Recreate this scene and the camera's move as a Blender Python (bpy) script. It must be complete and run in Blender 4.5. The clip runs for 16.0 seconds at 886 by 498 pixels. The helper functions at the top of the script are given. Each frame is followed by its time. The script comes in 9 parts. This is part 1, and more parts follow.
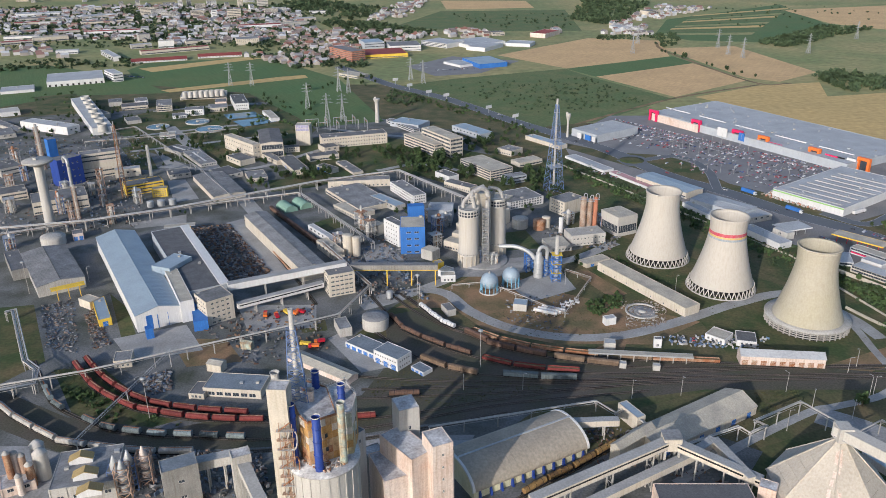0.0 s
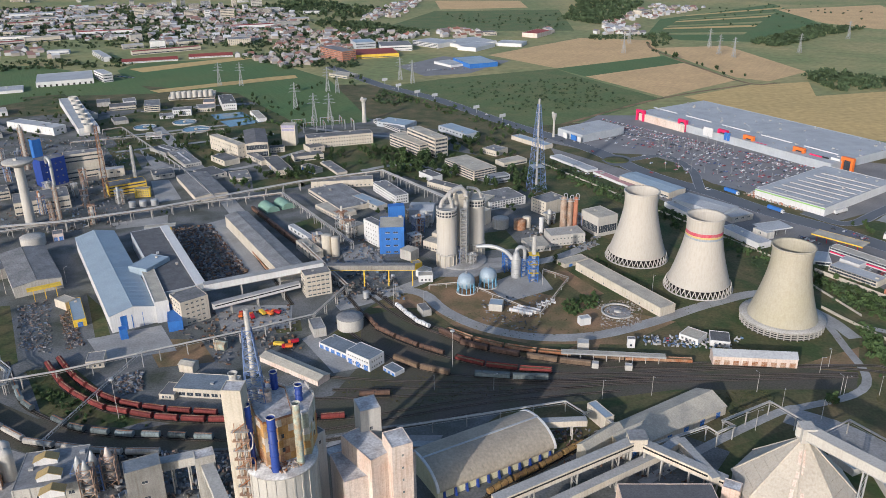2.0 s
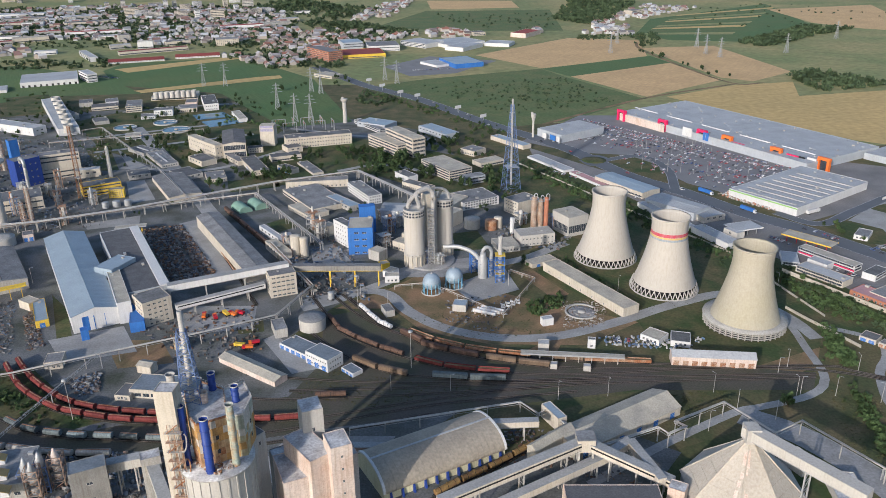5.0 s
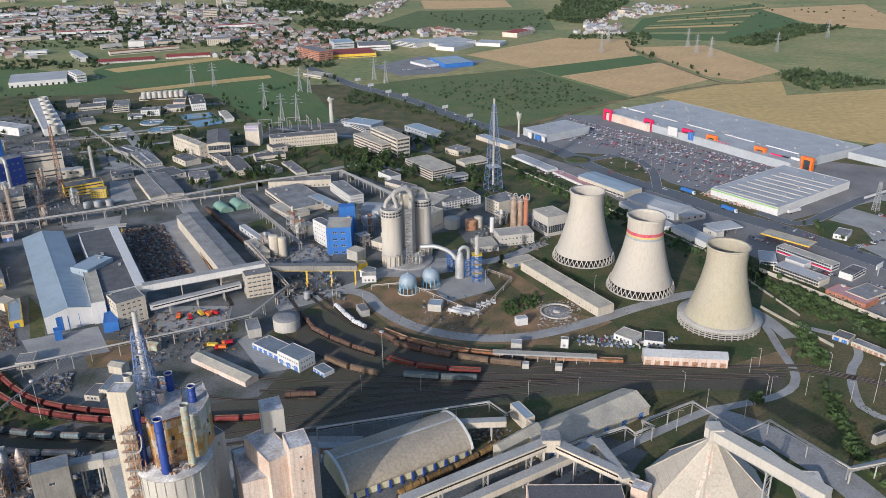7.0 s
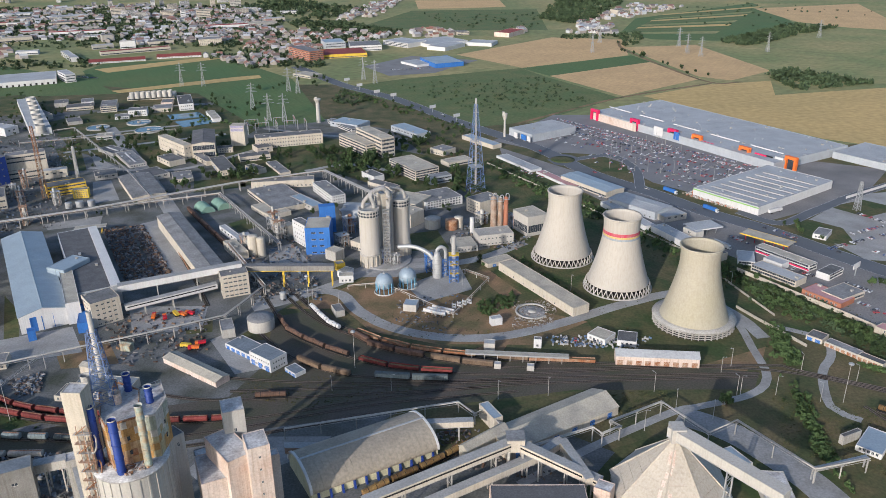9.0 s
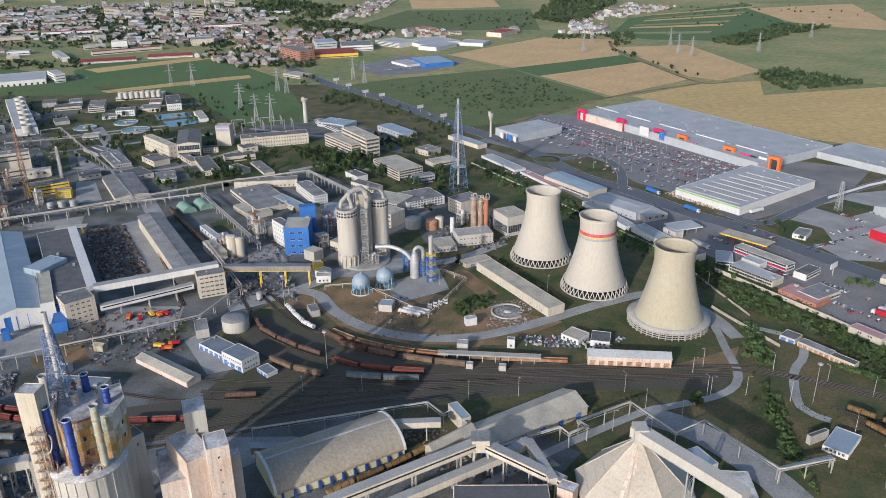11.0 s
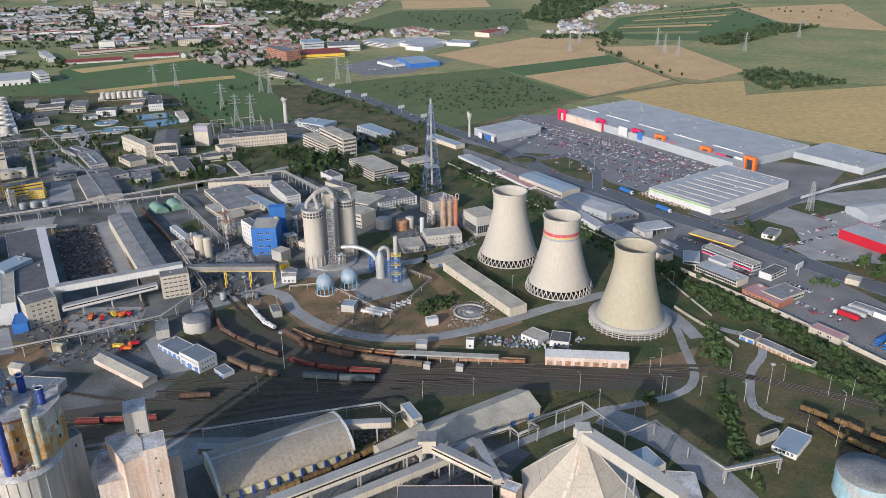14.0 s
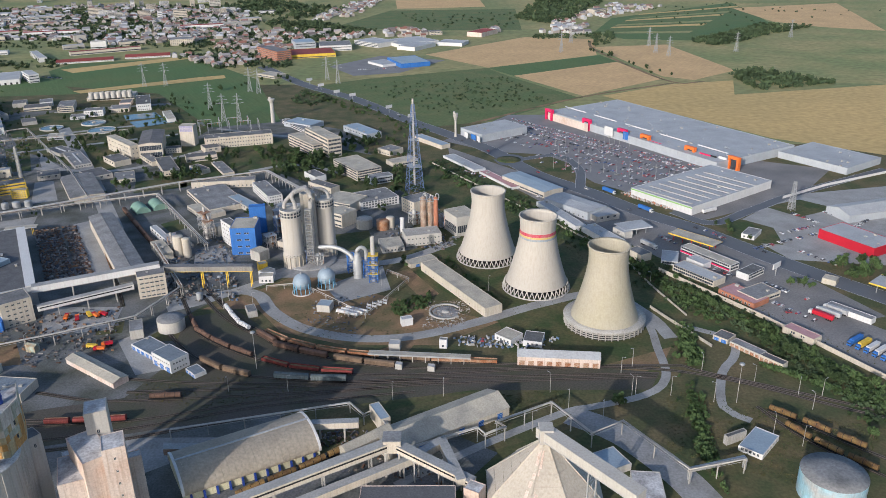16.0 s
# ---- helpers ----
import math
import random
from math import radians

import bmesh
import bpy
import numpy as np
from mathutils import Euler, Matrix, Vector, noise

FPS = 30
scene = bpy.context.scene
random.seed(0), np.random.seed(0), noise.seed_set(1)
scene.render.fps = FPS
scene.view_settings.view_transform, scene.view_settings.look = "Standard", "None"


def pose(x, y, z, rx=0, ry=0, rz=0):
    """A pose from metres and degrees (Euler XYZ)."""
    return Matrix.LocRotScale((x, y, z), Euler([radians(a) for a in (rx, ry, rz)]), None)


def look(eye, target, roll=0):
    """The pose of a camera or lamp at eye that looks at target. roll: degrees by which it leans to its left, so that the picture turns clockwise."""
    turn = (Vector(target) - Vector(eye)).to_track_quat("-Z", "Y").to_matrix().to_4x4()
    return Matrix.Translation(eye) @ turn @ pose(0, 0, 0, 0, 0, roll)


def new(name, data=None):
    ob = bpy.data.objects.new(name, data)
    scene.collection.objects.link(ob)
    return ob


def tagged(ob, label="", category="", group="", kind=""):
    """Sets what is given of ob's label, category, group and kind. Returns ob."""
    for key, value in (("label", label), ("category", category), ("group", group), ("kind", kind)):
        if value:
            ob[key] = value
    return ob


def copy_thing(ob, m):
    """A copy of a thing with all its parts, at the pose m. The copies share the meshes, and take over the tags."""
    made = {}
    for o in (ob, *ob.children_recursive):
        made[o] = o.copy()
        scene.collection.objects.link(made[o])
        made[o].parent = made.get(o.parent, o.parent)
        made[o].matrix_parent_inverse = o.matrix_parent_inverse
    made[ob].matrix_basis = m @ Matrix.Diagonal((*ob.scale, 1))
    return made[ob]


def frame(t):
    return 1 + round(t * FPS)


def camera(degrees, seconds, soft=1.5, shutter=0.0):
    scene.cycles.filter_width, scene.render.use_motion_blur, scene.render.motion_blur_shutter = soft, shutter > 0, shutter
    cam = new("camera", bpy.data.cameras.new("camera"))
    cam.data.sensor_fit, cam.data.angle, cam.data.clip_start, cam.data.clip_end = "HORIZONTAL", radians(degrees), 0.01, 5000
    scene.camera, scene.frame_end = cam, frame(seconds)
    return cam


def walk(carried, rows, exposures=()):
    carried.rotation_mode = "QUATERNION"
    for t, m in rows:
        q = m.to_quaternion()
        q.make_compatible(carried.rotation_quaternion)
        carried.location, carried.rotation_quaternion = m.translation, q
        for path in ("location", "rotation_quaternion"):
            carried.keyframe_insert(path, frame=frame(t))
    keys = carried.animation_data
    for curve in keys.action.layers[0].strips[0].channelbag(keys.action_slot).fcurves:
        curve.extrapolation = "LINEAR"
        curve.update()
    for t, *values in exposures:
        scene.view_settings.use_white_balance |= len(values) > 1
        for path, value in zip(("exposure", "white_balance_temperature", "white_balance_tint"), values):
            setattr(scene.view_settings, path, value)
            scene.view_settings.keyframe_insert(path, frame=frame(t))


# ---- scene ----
cam = camera(58.5, 16.0, soft=0.5)
METRES, EYE, TILT, LEAN, TURN = 127.5, 240.0, -22.8, 0.5, 0.0
ROWS = [
    (0.0, 0.0, 0.0, 0.0, 0.000, 0.000, -0.000),
    (0.5, 0.03, 0.0006, 0.0002, -0.000, -0.000, 0.016),
    (1.0, 0.0625, 0.0011, 0.0005, -0.006, 0.000, 0.024),
    (1.5, 0.0925, 0.0017, 0.0006, -0.017, -0.006, 0.040),
    (2.0, 0.1247, 0.0021, 0.0012, -0.017, -0.006, 0.064),
    (2.5, 0.1545, 0.0028, 0.0018, -0.017, -0.006, 0.064),
    (3.0, 0.1866, 0.0034, 0.0025, -0.028, -0.006, 0.072),
    (3.5, 0.2158, 0.0038, 0.0028, -0.033, -0.006, 0.088),
    (4.0, 0.2482, 0.0046, 0.0031, -0.033, -0.006, 0.096),
    (6.5, 0.4013, 0.0078, 0.0038, -0.083, -0.022, 0.144),
    (7.0, 0.434, 0.0082, 0.0037, -0.099, -0.028, 0.160),
    (7.5, 0.4641, 0.0087, 0.0037, -0.099, -0.028, 0.168),
    (8.0, 0.4966, 0.0092, 0.0038, -0.110, -0.033, 0.184),
    (8.5, 0.5268, 0.0096, 0.0038, -0.121, -0.033, 0.192),
    (9.0, 0.5597, 0.0102, 0.0042, -0.121, -0.039, 0.208),
    (11.5, 0.7162, 0.0102, 0.0048, -0.149, -0.044, 0.224),
    (12.0, 0.7493, 0.0107, 0.0052, -0.154, -0.044, 0.232),
    (12.5, 0.7791, 0.0111, 0.0055, -0.165, -0.044, 0.240),
    (13.0, 0.8119, 0.0115, 0.0049, -0.160, -0.044, 0.248),
    (13.5, 0.8419, 0.012, 0.0054, -0.171, -0.044, 0.248),
    (14.0, 0.8744, 0.0124, 0.0049, -0.171, -0.039, 0.256),
    (14.5, 0.9041, 0.0126, 0.0047, -0.171, -0.039, 0.256),
    (15.0, 0.9368, 0.013, 0.0046, -0.165, -0.055, 0.264),
    (15.5, 0.9669, 0.013, 0.0049, -0.171, -0.050, 0.272),
    (16.0, 0.9998, 0.0128, 0.0053, -0.182, -0.055, 0.280),
]
walk(cam, [(t, pose(0, 0, EYE, TILT, LEAN, TURN) @ pose(METRES * x, METRES * y, METRES * z, 90 + pitch, roll, yaw)) for t, x, y, z, yaw, pitch, roll in ROWS], exposures=[(0.0, 0.58, 5450, 10), (16.0, 0.58, 5450, 10)])

# ---- world and sun ----
SUN_AZ, SUN_EL = 211.0, 19.0      # compass bearing (clockwise from +y) and height of the sun, degrees
world = bpy.data.worlds.new("sky")
scene.world = world
world.use_nodes = True
wn = world.node_tree.nodes
sky = wn.new("ShaderNodeTexSky")
sky.sky_type = "NISHITA"
sky.sun_disc = False
sky.sun_elevation, sky.sun_rotation = radians(SUN_EL), radians(SUN_AZ)
sky.air_density, sky.dust_density = 1.0, 2.0
wn["Background"].inputs["Strength"].default_value = 0.112
world.node_tree.links.new(sky.outputs[0], wn["Background"].inputs["Color"])
sun = new("sun", bpy.data.lights.new("sun", "SUN"))
sun.data.energy, sun.data.angle, sun.data.color = 2.85, radians(0.6), (1.0, 0.84, 0.67)
to_sun = Vector((math.sin(radians(SUN_AZ)) * math.cos(radians(SUN_EL)), math.cos(radians(SUN_AZ)) * math.cos(radians(SUN_EL)), math.sin(radians(SUN_EL))))
sun.matrix_world = look(to_sun * 400, (0, 0, 0))

# ---- materials ----
def mat(name, col, rough=0.85, var=0.25, scale=0.12, fine=2.5, metal=0.0, bump=0.15, tint=None, each=0.0, streak=0.0, furrow=None):
    """A weathered surface: broad stains, fine grain, optional rain streaks, optional drill rows (bearing, width, depth), optional second colour and difference from thing to thing."""
    m = bpy.data.materials.new(name)
    m.use_nodes = True
    nt = m.node_tree
    n, l = nt.nodes, nt.links
    bsdf = n["Principled BSDF"]
    geo = n.new("ShaderNodeNewGeometry")
    big, small = n.new("ShaderNodeTexNoise"), n.new("ShaderNodeTexNoise")
    big.inputs["Scale"].default_value, big.inputs["Detail"].default_value = scale, 5
    small.inputs["Scale"].default_value, small.inputs["Detail"].default_value = fine, 4
    for q in (big, small):
        l.new(geo.outputs["Position"], q.inputs["Vector"])
    mix = n.new("ShaderNodeMix")
    mix.data_type = "RGBA"
    mix.inputs["A"].default_value = (*col, 1)
    mix.inputs["B"].default_value = (*(tint or [c * 0.55 for c in col]), 1)
    ramp = n.new("ShaderNodeMapRange")
    ramp.inputs[1].default_value, ramp.inputs[2].default_value = 0.38, 0.72
    ramp.inputs[4].default_value = min(1.0, var * 3 if tint else var * 2)
    l.new(big.outputs["Fac"], ramp.inputs[0])
    l.new(ramp.outputs[0], mix.inputs["Factor"])
    out = mix.outputs["Result"]
    grain = n.new("ShaderNodeMix")
    grain.data_type, grain.blend_type = "RGBA", "MULTIPLY"
    grain.inputs["Factor"].default_value = min(1.0, var * 1.6)
    g2 = n.new("ShaderNodeMapRange")
    g2.inputs[1].default_value, g2.inputs[2].default_value, g2.inputs[3].default_value, g2.inputs[4].default_value = 0.3, 0.7, 0.55, 1.25
    l.new(small.outputs["Fac"], g2.inputs[0])
    l.new(out, grain.inputs["A"])
    l.new(g2.outputs[0], grain.inputs["B"])
    out = grain.outputs["Result"]
    if streak:
        mp, sn, sm, sr = n.new("ShaderNodeMapping"), n.new("ShaderNodeTexNoise"), n.new("ShaderNodeMix"), n.new("ShaderNodeMapRange")
        mp.inputs["Scale"].default_value = (1.1, 1.1, 0.06)
        l.new(geo.outputs["Position"], mp.inputs["Vector"])
        l.new(mp.outputs[0], sn.inputs["Vector"])
        sn.inputs["Scale"].default_value, sn.inputs["Detail"].default_value = 1.0, 4
        sr.inputs[1].default_value, sr.inputs[2].default_value, sr.inputs[4].default_value = 0.45, 0.75, streak
        l.new(sn.outputs["Fac"], sr.inputs[0])
        sm.data_type, sm.blend_type = "RGBA", "MULTIPLY"
        sm.inputs["B"].default_value = (0.55, 0.48, 0.40, 1)
        l.new(sr.outputs[0], sm.inputs["Factor"])
        l.new(out, sm.inputs["A"])
        out = sm.outputs["Result"]
    if furrow:
        fm, fn, fx, fr = n.new("ShaderNodeMapping"), n.new("ShaderNodeTexNoise"), n.new("ShaderNodeMix"), n.new("ShaderNodeMapRange")
        fm.vector_type = "TEXTURE"
        fm.inputs["Rotation"].default_value = (0, 0, radians(furrow[0]))
        fm.inputs["Scale"].default_value = (furrow[1] * 40, furrow[1], furrow[1])
        l.new(geo.outputs["Position"], fm.inputs["Vector"])
        l.new(fm.outputs[0], fn.inputs["Vector"])
        fn.inputs["Scale"].default_value, fn.inputs["Detail"].default_value = 1.0, 3
        fr.inputs[1].default_value, fr.inputs[2].default_value, fr.inputs[3].default_value, fr.inputs[4].default_value = 0.35, 0.65, 1 - furrow[2], 1 + furrow[2] * 0.5
        l.new(fn.outputs["Fac"], fr.inputs[0])
        fx.data_type, fx.blend_type = "RGBA", "MULTIPLY"
        fx.inputs["Factor"].default_value = 1
        l.new(out, fx.inputs["A"])
        l.new(fr.outputs[0], fx.inputs["B"])
        out = fx.outputs["Result"]
    if each:
        info, em, er = n.new("ShaderNodeObjectInfo"), n.new("ShaderNodeMix"), n.new("ShaderNodeMapRange")
        er.inputs[3].default_value, er.inputs[4].default_value = 1 - each, 1 + each
        l.new(info.outputs["Random"], er.inputs[0])
        em.data_type, em.blend_type = "RGBA", "MULTIPLY"
        em.inputs["Factor"].default_value = 1
        l.new(out, em.inputs["A"])
        l.new(er.outputs[0], em.inputs["B"])
        out = em.outputs["Result"]
    l.new(out, bsdf.inputs["Base Color"])
    bsdf.inputs["Roughness"].default_value, bsdf.inputs["Metallic"].default_value = rough, metal
    bsdf.inputs["Specular IOR Level"].default_value = 0.3
    if bump:
        b = n.new("ShaderNodeBump")
        b.inputs["Strength"].default_value, b.inputs["Distance"].default_value = bump, 0.15
        l.new(small.outputs["Fac"], b.inputs["Height"])
        l.new(b.outputs[0], bsdf.inputs["Normal"])
    return m


def palette(name, cols, rough=0.6, metal=0.0, island=False):
    """One of several colours for each thing (or each loose piece), as parked cars or roofs have."""
    m = mat(name, cols[0], rough, 0.12, 0.3, 2.0, metal, 0.0)
    n, l = m.node_tree.nodes, m.node_tree.links
    ramp = n.new("ShaderNodeValToRGB")
    ramp.color_ramp.interpolation = "CONSTANT"
    el = ramp.color_ramp.elements
    while len(el) < len(cols):
        el.new(0.5)
    for i, c in enumerate(cols):
        el[i].position, el[i].color = i / len(cols), (*c, 1)
    src = n.new("ShaderNodeNewGeometry").outputs["Random Per Island"] if island else n.new("ShaderNodeObjectInfo").outputs["Random"]
    l.new(src, ramp.inputs[0])
    for q in n:
        if q.type == "MIX" and q.blend_type == "MIX":
            l.new(ramp.outputs[0], q.inputs["A"])
            q.inputs["Factor"].default_value = 0.1
    for k in list(l):
        if k.to_socket.name == "Factor" and k.to_node.blend_type == "MIX":
            l.remove(k)
    return m


CONCRETE = mat("concrete", (0.42, 0.40, 0.36), 0.9, 0.22, 0.1, 1.5, streak=0.5)
CONCRETE_DARK = mat("old_concrete", (0.26, 0.25, 0.23), 0.9, 0.3, 0.15, 2, streak=0.5)
CONCRETE_PALE = mat("pale_concrete", (0.46, 0.435, 0.39), 0.9, 0.12, 0.06, 1.2, streak=0.3)
TOWER_WHITE = mat("tower_concrete", (0.435, 0.40, 0.345), 0.9, 0.05, 0.03, 0.9, streak=0.22)
TOWER_MOSS = mat("tower_concrete_mossy", (0.385, 0.35, 0.28), 0.9, 0.12, 0.025, 0.9, tint=(0.32, 0.285, 0.13), streak=0.22)
CREAM = mat("cream_render", (0.53, 0.475, 0.385), 0.85, 0.16, 0.1, 1.5, streak=0.4)
PINK = mat("dusty_pink_concrete", (0.62, 0.53, 0.46), 0.9, 0.22, 0.09, 1.2, tint=(0.50, 0.34, 0.25), streak=0.55)
WHITE = mat("white_paint", (0.60, 0.59, 0.57), 0.7, 0.12, 0.1, 1.5, streak=0.25)
GREY = mat("grey_cladding", (0.40, 0.42, 0.44), 0.6, 0.15, 0.1, 1.5, streak=0.2)
BLUE = mat("blue_sheet", (0.05, 0.16, 0.46), 0.55, 0.18, 0.15, 1.5, streak=0.3)
BLUE_DARK = mat("dark_blue_paint", (0.03, 0.06, 0.26), 0.5, 0.2, 0.2, 1.5, streak=0.3)
BLUE_STEEL = mat("blue_grey_steel", (0.16, 0.22, 0.38), 0.6, 0.2, 0.3, 2)
YELLOW = mat("yellow_paint", (0.68, 0.47, 0.05), 0.65, 0.2, 0.15, 1.5, streak=0.3)
RED = mat("red_cladding", (0.42, 0.015, 0.03), 0.5, 0.1, 0.1, 1.5)
MAGENTA = mat("crimson_panel", (0.62, 0.02, 0.10), 0.5, 0.08)
ORANGE = mat("orange_panel", (0.72, 0.17, 0.03), 0.5, 0.08)
GREEN = mat("green_sheet", (0.13, 0.28, 0.16), 0.7, 0.2)
BRICK = mat("red_brick", (0.40, 0.17, 0.10), 0.9, 0.25, 0.2, 3)
RUST = mat("rusty_steel", (0.30, 0.13, 0.06), 0.85, 0.4, 0.25, 2, tint=(0.42, 0.30, 0.20), streak=0.6)
PATCHED = mat("rust_stained_cladding", (0.58, 0.44, 0.27), 0.85, 0.35, 0.12, 1.0, tint=(0.33, 0.15, 0.05), streak=0.8)
STEEL = mat("galvanised_steel", (0.42, 0.42, 0.41), 0.5, 0.2, 0.2, 2, metal=0.3)
PIPE = mat("lagged_pipe", (0.50, 0.47, 0.42), 0.6, 0.25, 0.2, 1.5, metal=0.2)
PIPE_RUST = mat("rusty_pipe", (0.40, 0.27, 0.19), 0.75, 0.3, 0.2, 1.5)
ROOF_GREY = mat("bitumen_roof", (0.20, 0.20, 0.20), 0.95, 0.4, 0.10, 0.8, each=0.35)
ROOF_DARK = mat("dark_felt_roof", (0.13, 0.13, 0.135), 0.95, 0.3, 0.15, 1.2, each=0.2)
ROOF_BLUE = mat("pale_blue_metal_roof", (0.30, 0.36, 0.41), 0.5, 0.16, 0.08, 1.0, metal=0.1)
ROOF_WHITE = mat("light_membrane_roof", (0.41, 0.415, 0.415), 0.7, 0.22, 0.06, 0.8)
ROOF_DUST = mat("dusty_sheet_roof", (0.45, 0.41, 0.33), 0.9, 0.25, 0.12, 1.2, tint=(0.25, 0.24, 0.21))
ROOF_RED = mat("red_roof", (0.30, 0.07, 0.06), 0.85, 0.25, 0.2, 2, each=0.2)
ROOF_PINK = mat("faded_red_sheet_roof", (0.46, 0.27, 0.27), 0.8, 0.2, 0.2, 2)
ROOF_STAINED = mat("snowy_dust_deck", (0.58, 0.57, 0.56), 0.95, 0.4, 0.16, 1.0, tint=(0.27, 0.25, 0.24))
SHELL = mat("beige_membrane", (0.47, 0.42, 0.345), 0.8, 0.14, 0.08, 1.0, streak=0.3)
VAULT = mat("grey_green_vault_sheet", (0.36, 0.315, 0.245), 0.75, 0.25, 0.08, 0.8, tint=(0.27, 0.235, 0.185), streak=0.2)
SLATE = mat("slate_blue_felt", (0.19, 0.22, 0.25), 0.85, 0.3, 0.12, 1.0)
GLASS = mat("dark_glass", (0.05, 0.06, 0.075), 0.15, 0.3, 0.3, 1.0, bump=0)
FRAME = mat("pale_window_frame", (0.55, 0.53, 0.48), 0.7, 0.1)
VIOLET = mat("tinted_glass_wall", (0.30, 0.28, 0.40), 0.3, 0.2, 0.3, 1.0, bump=0)
BRIDGE_ROOF = mat("weathered_bridge_roof", (0.335, 0.335, 0.325), 0.85, 0.25, 0.1, 1.0)
# near-black of running gear and panels; in openings it paints the inside shade
DARK = mat("near_black_and_gap_shade", (0.02, 0.02, 0.02), 0.9, 0.2)
ASPHALT = mat("asphalt", (0.215, 0.21, 0.21), 0.9, 0.2, 0.05, 1.0)
FRONT_YARD = mat("pale_worn_asphalt", (0.235, 0.222, 0.21), 0.9, 0.3, 0.03, 0.8, tint=(0.14, 0.135, 0.13))
ROAD = mat("road_asphalt", (0.125, 0.132, 0.145), 0.85, 0.15, 0.05, 1.0)
PAVING = mat("concrete_paving", (0.335, 0.33, 0.315), 0.9, 0.25, 0.06, 0.8, tint=(0.21, 0.20, 0.185))
YARD = mat("worn_yard", (0.165, 0.165, 0.162), 0.95, 0.42, 0.045, 0.9, tint=(0.058, 0.064, 0.045))
DUST = mat("pale_dust_ground", (0.30, 0.295, 0.29), 0.95, 0.3, 0.08, 0.8, tint=(0.20, 0.195, 0.18))
DIRT = mat("brown_dirt", (0.265, 0.165, 0.092), 0.95, 0.36, 0.05, 0.8, tint=(0.085, 0.092, 0.04))
BALLAST = mat("oily_ballast", (0.092, 0.080, 0.066), 0.95, 0.4, 0.035, 1.0, tint=(0.068, 0.072, 0.042))
SCRUB = mat("rough_grass", (0.070, 0.080, 0.032), 0.95, 0.4, 0.05, 0.6, tint=(0.16, 0.12, 0.062))
GRASS = mat("green_grass", (0.048, 0.072, 0.023), 0.95, 0.4, 0.05, 0.5, tint=(0.135, 0.108, 0.052))
CROP = mat("green_crop", (0.085, 0.145, 0.050), 0.95, 0.25, 0.012, 0.25, tint=(0.125, 0.15, 0.055), furrow=(118, 1.6, 0.13))
MEADOW = mat("dark_meadow", (0.098, 0.138, 0.050), 0.95, 0.33, 0.03, 0.25, tint=(0.15, 0.155, 0.062))
WHEAT = mat("ripe_wheat", (0.56, 0.38, 0.185), 0.95, 0.2, 0.02, 0.15, tint=(0.43, 0.30, 0.145), furrow=(62, 1.6, 0.08))
STUBBLE = mat("ochre_field", (0.52, 0.37, 0.15), 0.95, 0.25, 0.007, 0.12, tint=(0.42, 0.315, 0.13), furrow=(28, 2.0, 0.07))
WATER = mat("settling_water", (0.10, 0.17, 0.22), 0.12, 0.2, 0.05, 0.3, bump=0)
BARK = mat("bark", (0.10, 0.07, 0.045), 0.9, 0.3, 1.0, 6)
LEAF = mat("leaves", (0.062, 0.098, 0.032), 0.8, 0.35, 0.25, 1.5, each=0.35, bump=0)
LEAF_FAR = mat("far_leaves", (0.062, 0.092, 0.042), 0.85, 0.35, 0.02, 0.3, bump=0)
RAIL = mat("rail_steel", (0.17, 0.14, 0.12), 0.45, 0.2, 0.3, 2, metal=0.4)
WAGON_RED = mat("wagon_red", (0.19, 0.042, 0.036), 0.75, 0.3, 0.3, 2, each=0.25, streak=0.5)
WAGON_BROWN = mat("wagon_brown", (0.14, 0.085, 0.06), 0.85, 0.35, 0.3, 2, each=0.35, streak=0.5)
WAGON_GREY = mat("wagon_grey", (0.17, 0.20, 0.20), 0.75, 0.3, 0.3, 2, each=0.45, streak=0.5)
WAGON_TAN = mat("wagon_tan", (0.165, 0.115, 0.075), 0.8, 0.3, 0.3, 2, each=0.3, streak=0.5)
WAGON_YELLOW = mat("wagon_yellow", (0.22, 0.14, 0.05), 0.8, 0.35, 0.3, 2, each=0.3, tint=(0.13, 0.07, 0.035), streak=0.5)
TYRE = mat("black_rubber", (0.02, 0.02, 0.02), 0.9, 0.2)
CARPAINT = palette("car_paint", [(0.6, 0.6, 0.6), (0.03, 0.03, 0.035), (0.25, 0.26, 0.28), (0.35, 0.03, 0.03), (0.05, 0.09, 0.22), (0.45, 0.46, 0.47), (0.08, 0.08, 0.09), (0.30, 0.28, 0.25), (0.70, 0.70, 0.69)], 0.3)
HOUSE_WALL = palette("house_walls", [(0.42, 0.39, 0.355), (0.48, 0.47, 0.46), (0.36, 0.325, 0.28), (0.37, 0.32, 0.27), (0.29, 0.28, 0.27)], 0.9)
# the greys and whites of both roof palettes also paint in distance haze
HOUSE_ROOF = palette("house_roofs", [(0.24, 0.12, 0.09), (0.20, 0.15, 0.13), (0.17, 0.15, 0.145), (0.28, 0.15, 0.12), (0.24, 0.24, 0.245), (0.33, 0.31, 0.30), (0.40, 0.40, 0.41)], 0.9)
ISLE_WALL = palette("far_house_walls", [(0.42, 0.40, 0.375), (0.50, 0.50, 0.49), (0.35, 0.315, 0.275), (0.38, 0.33, 0.28)], 0.9, island=True)
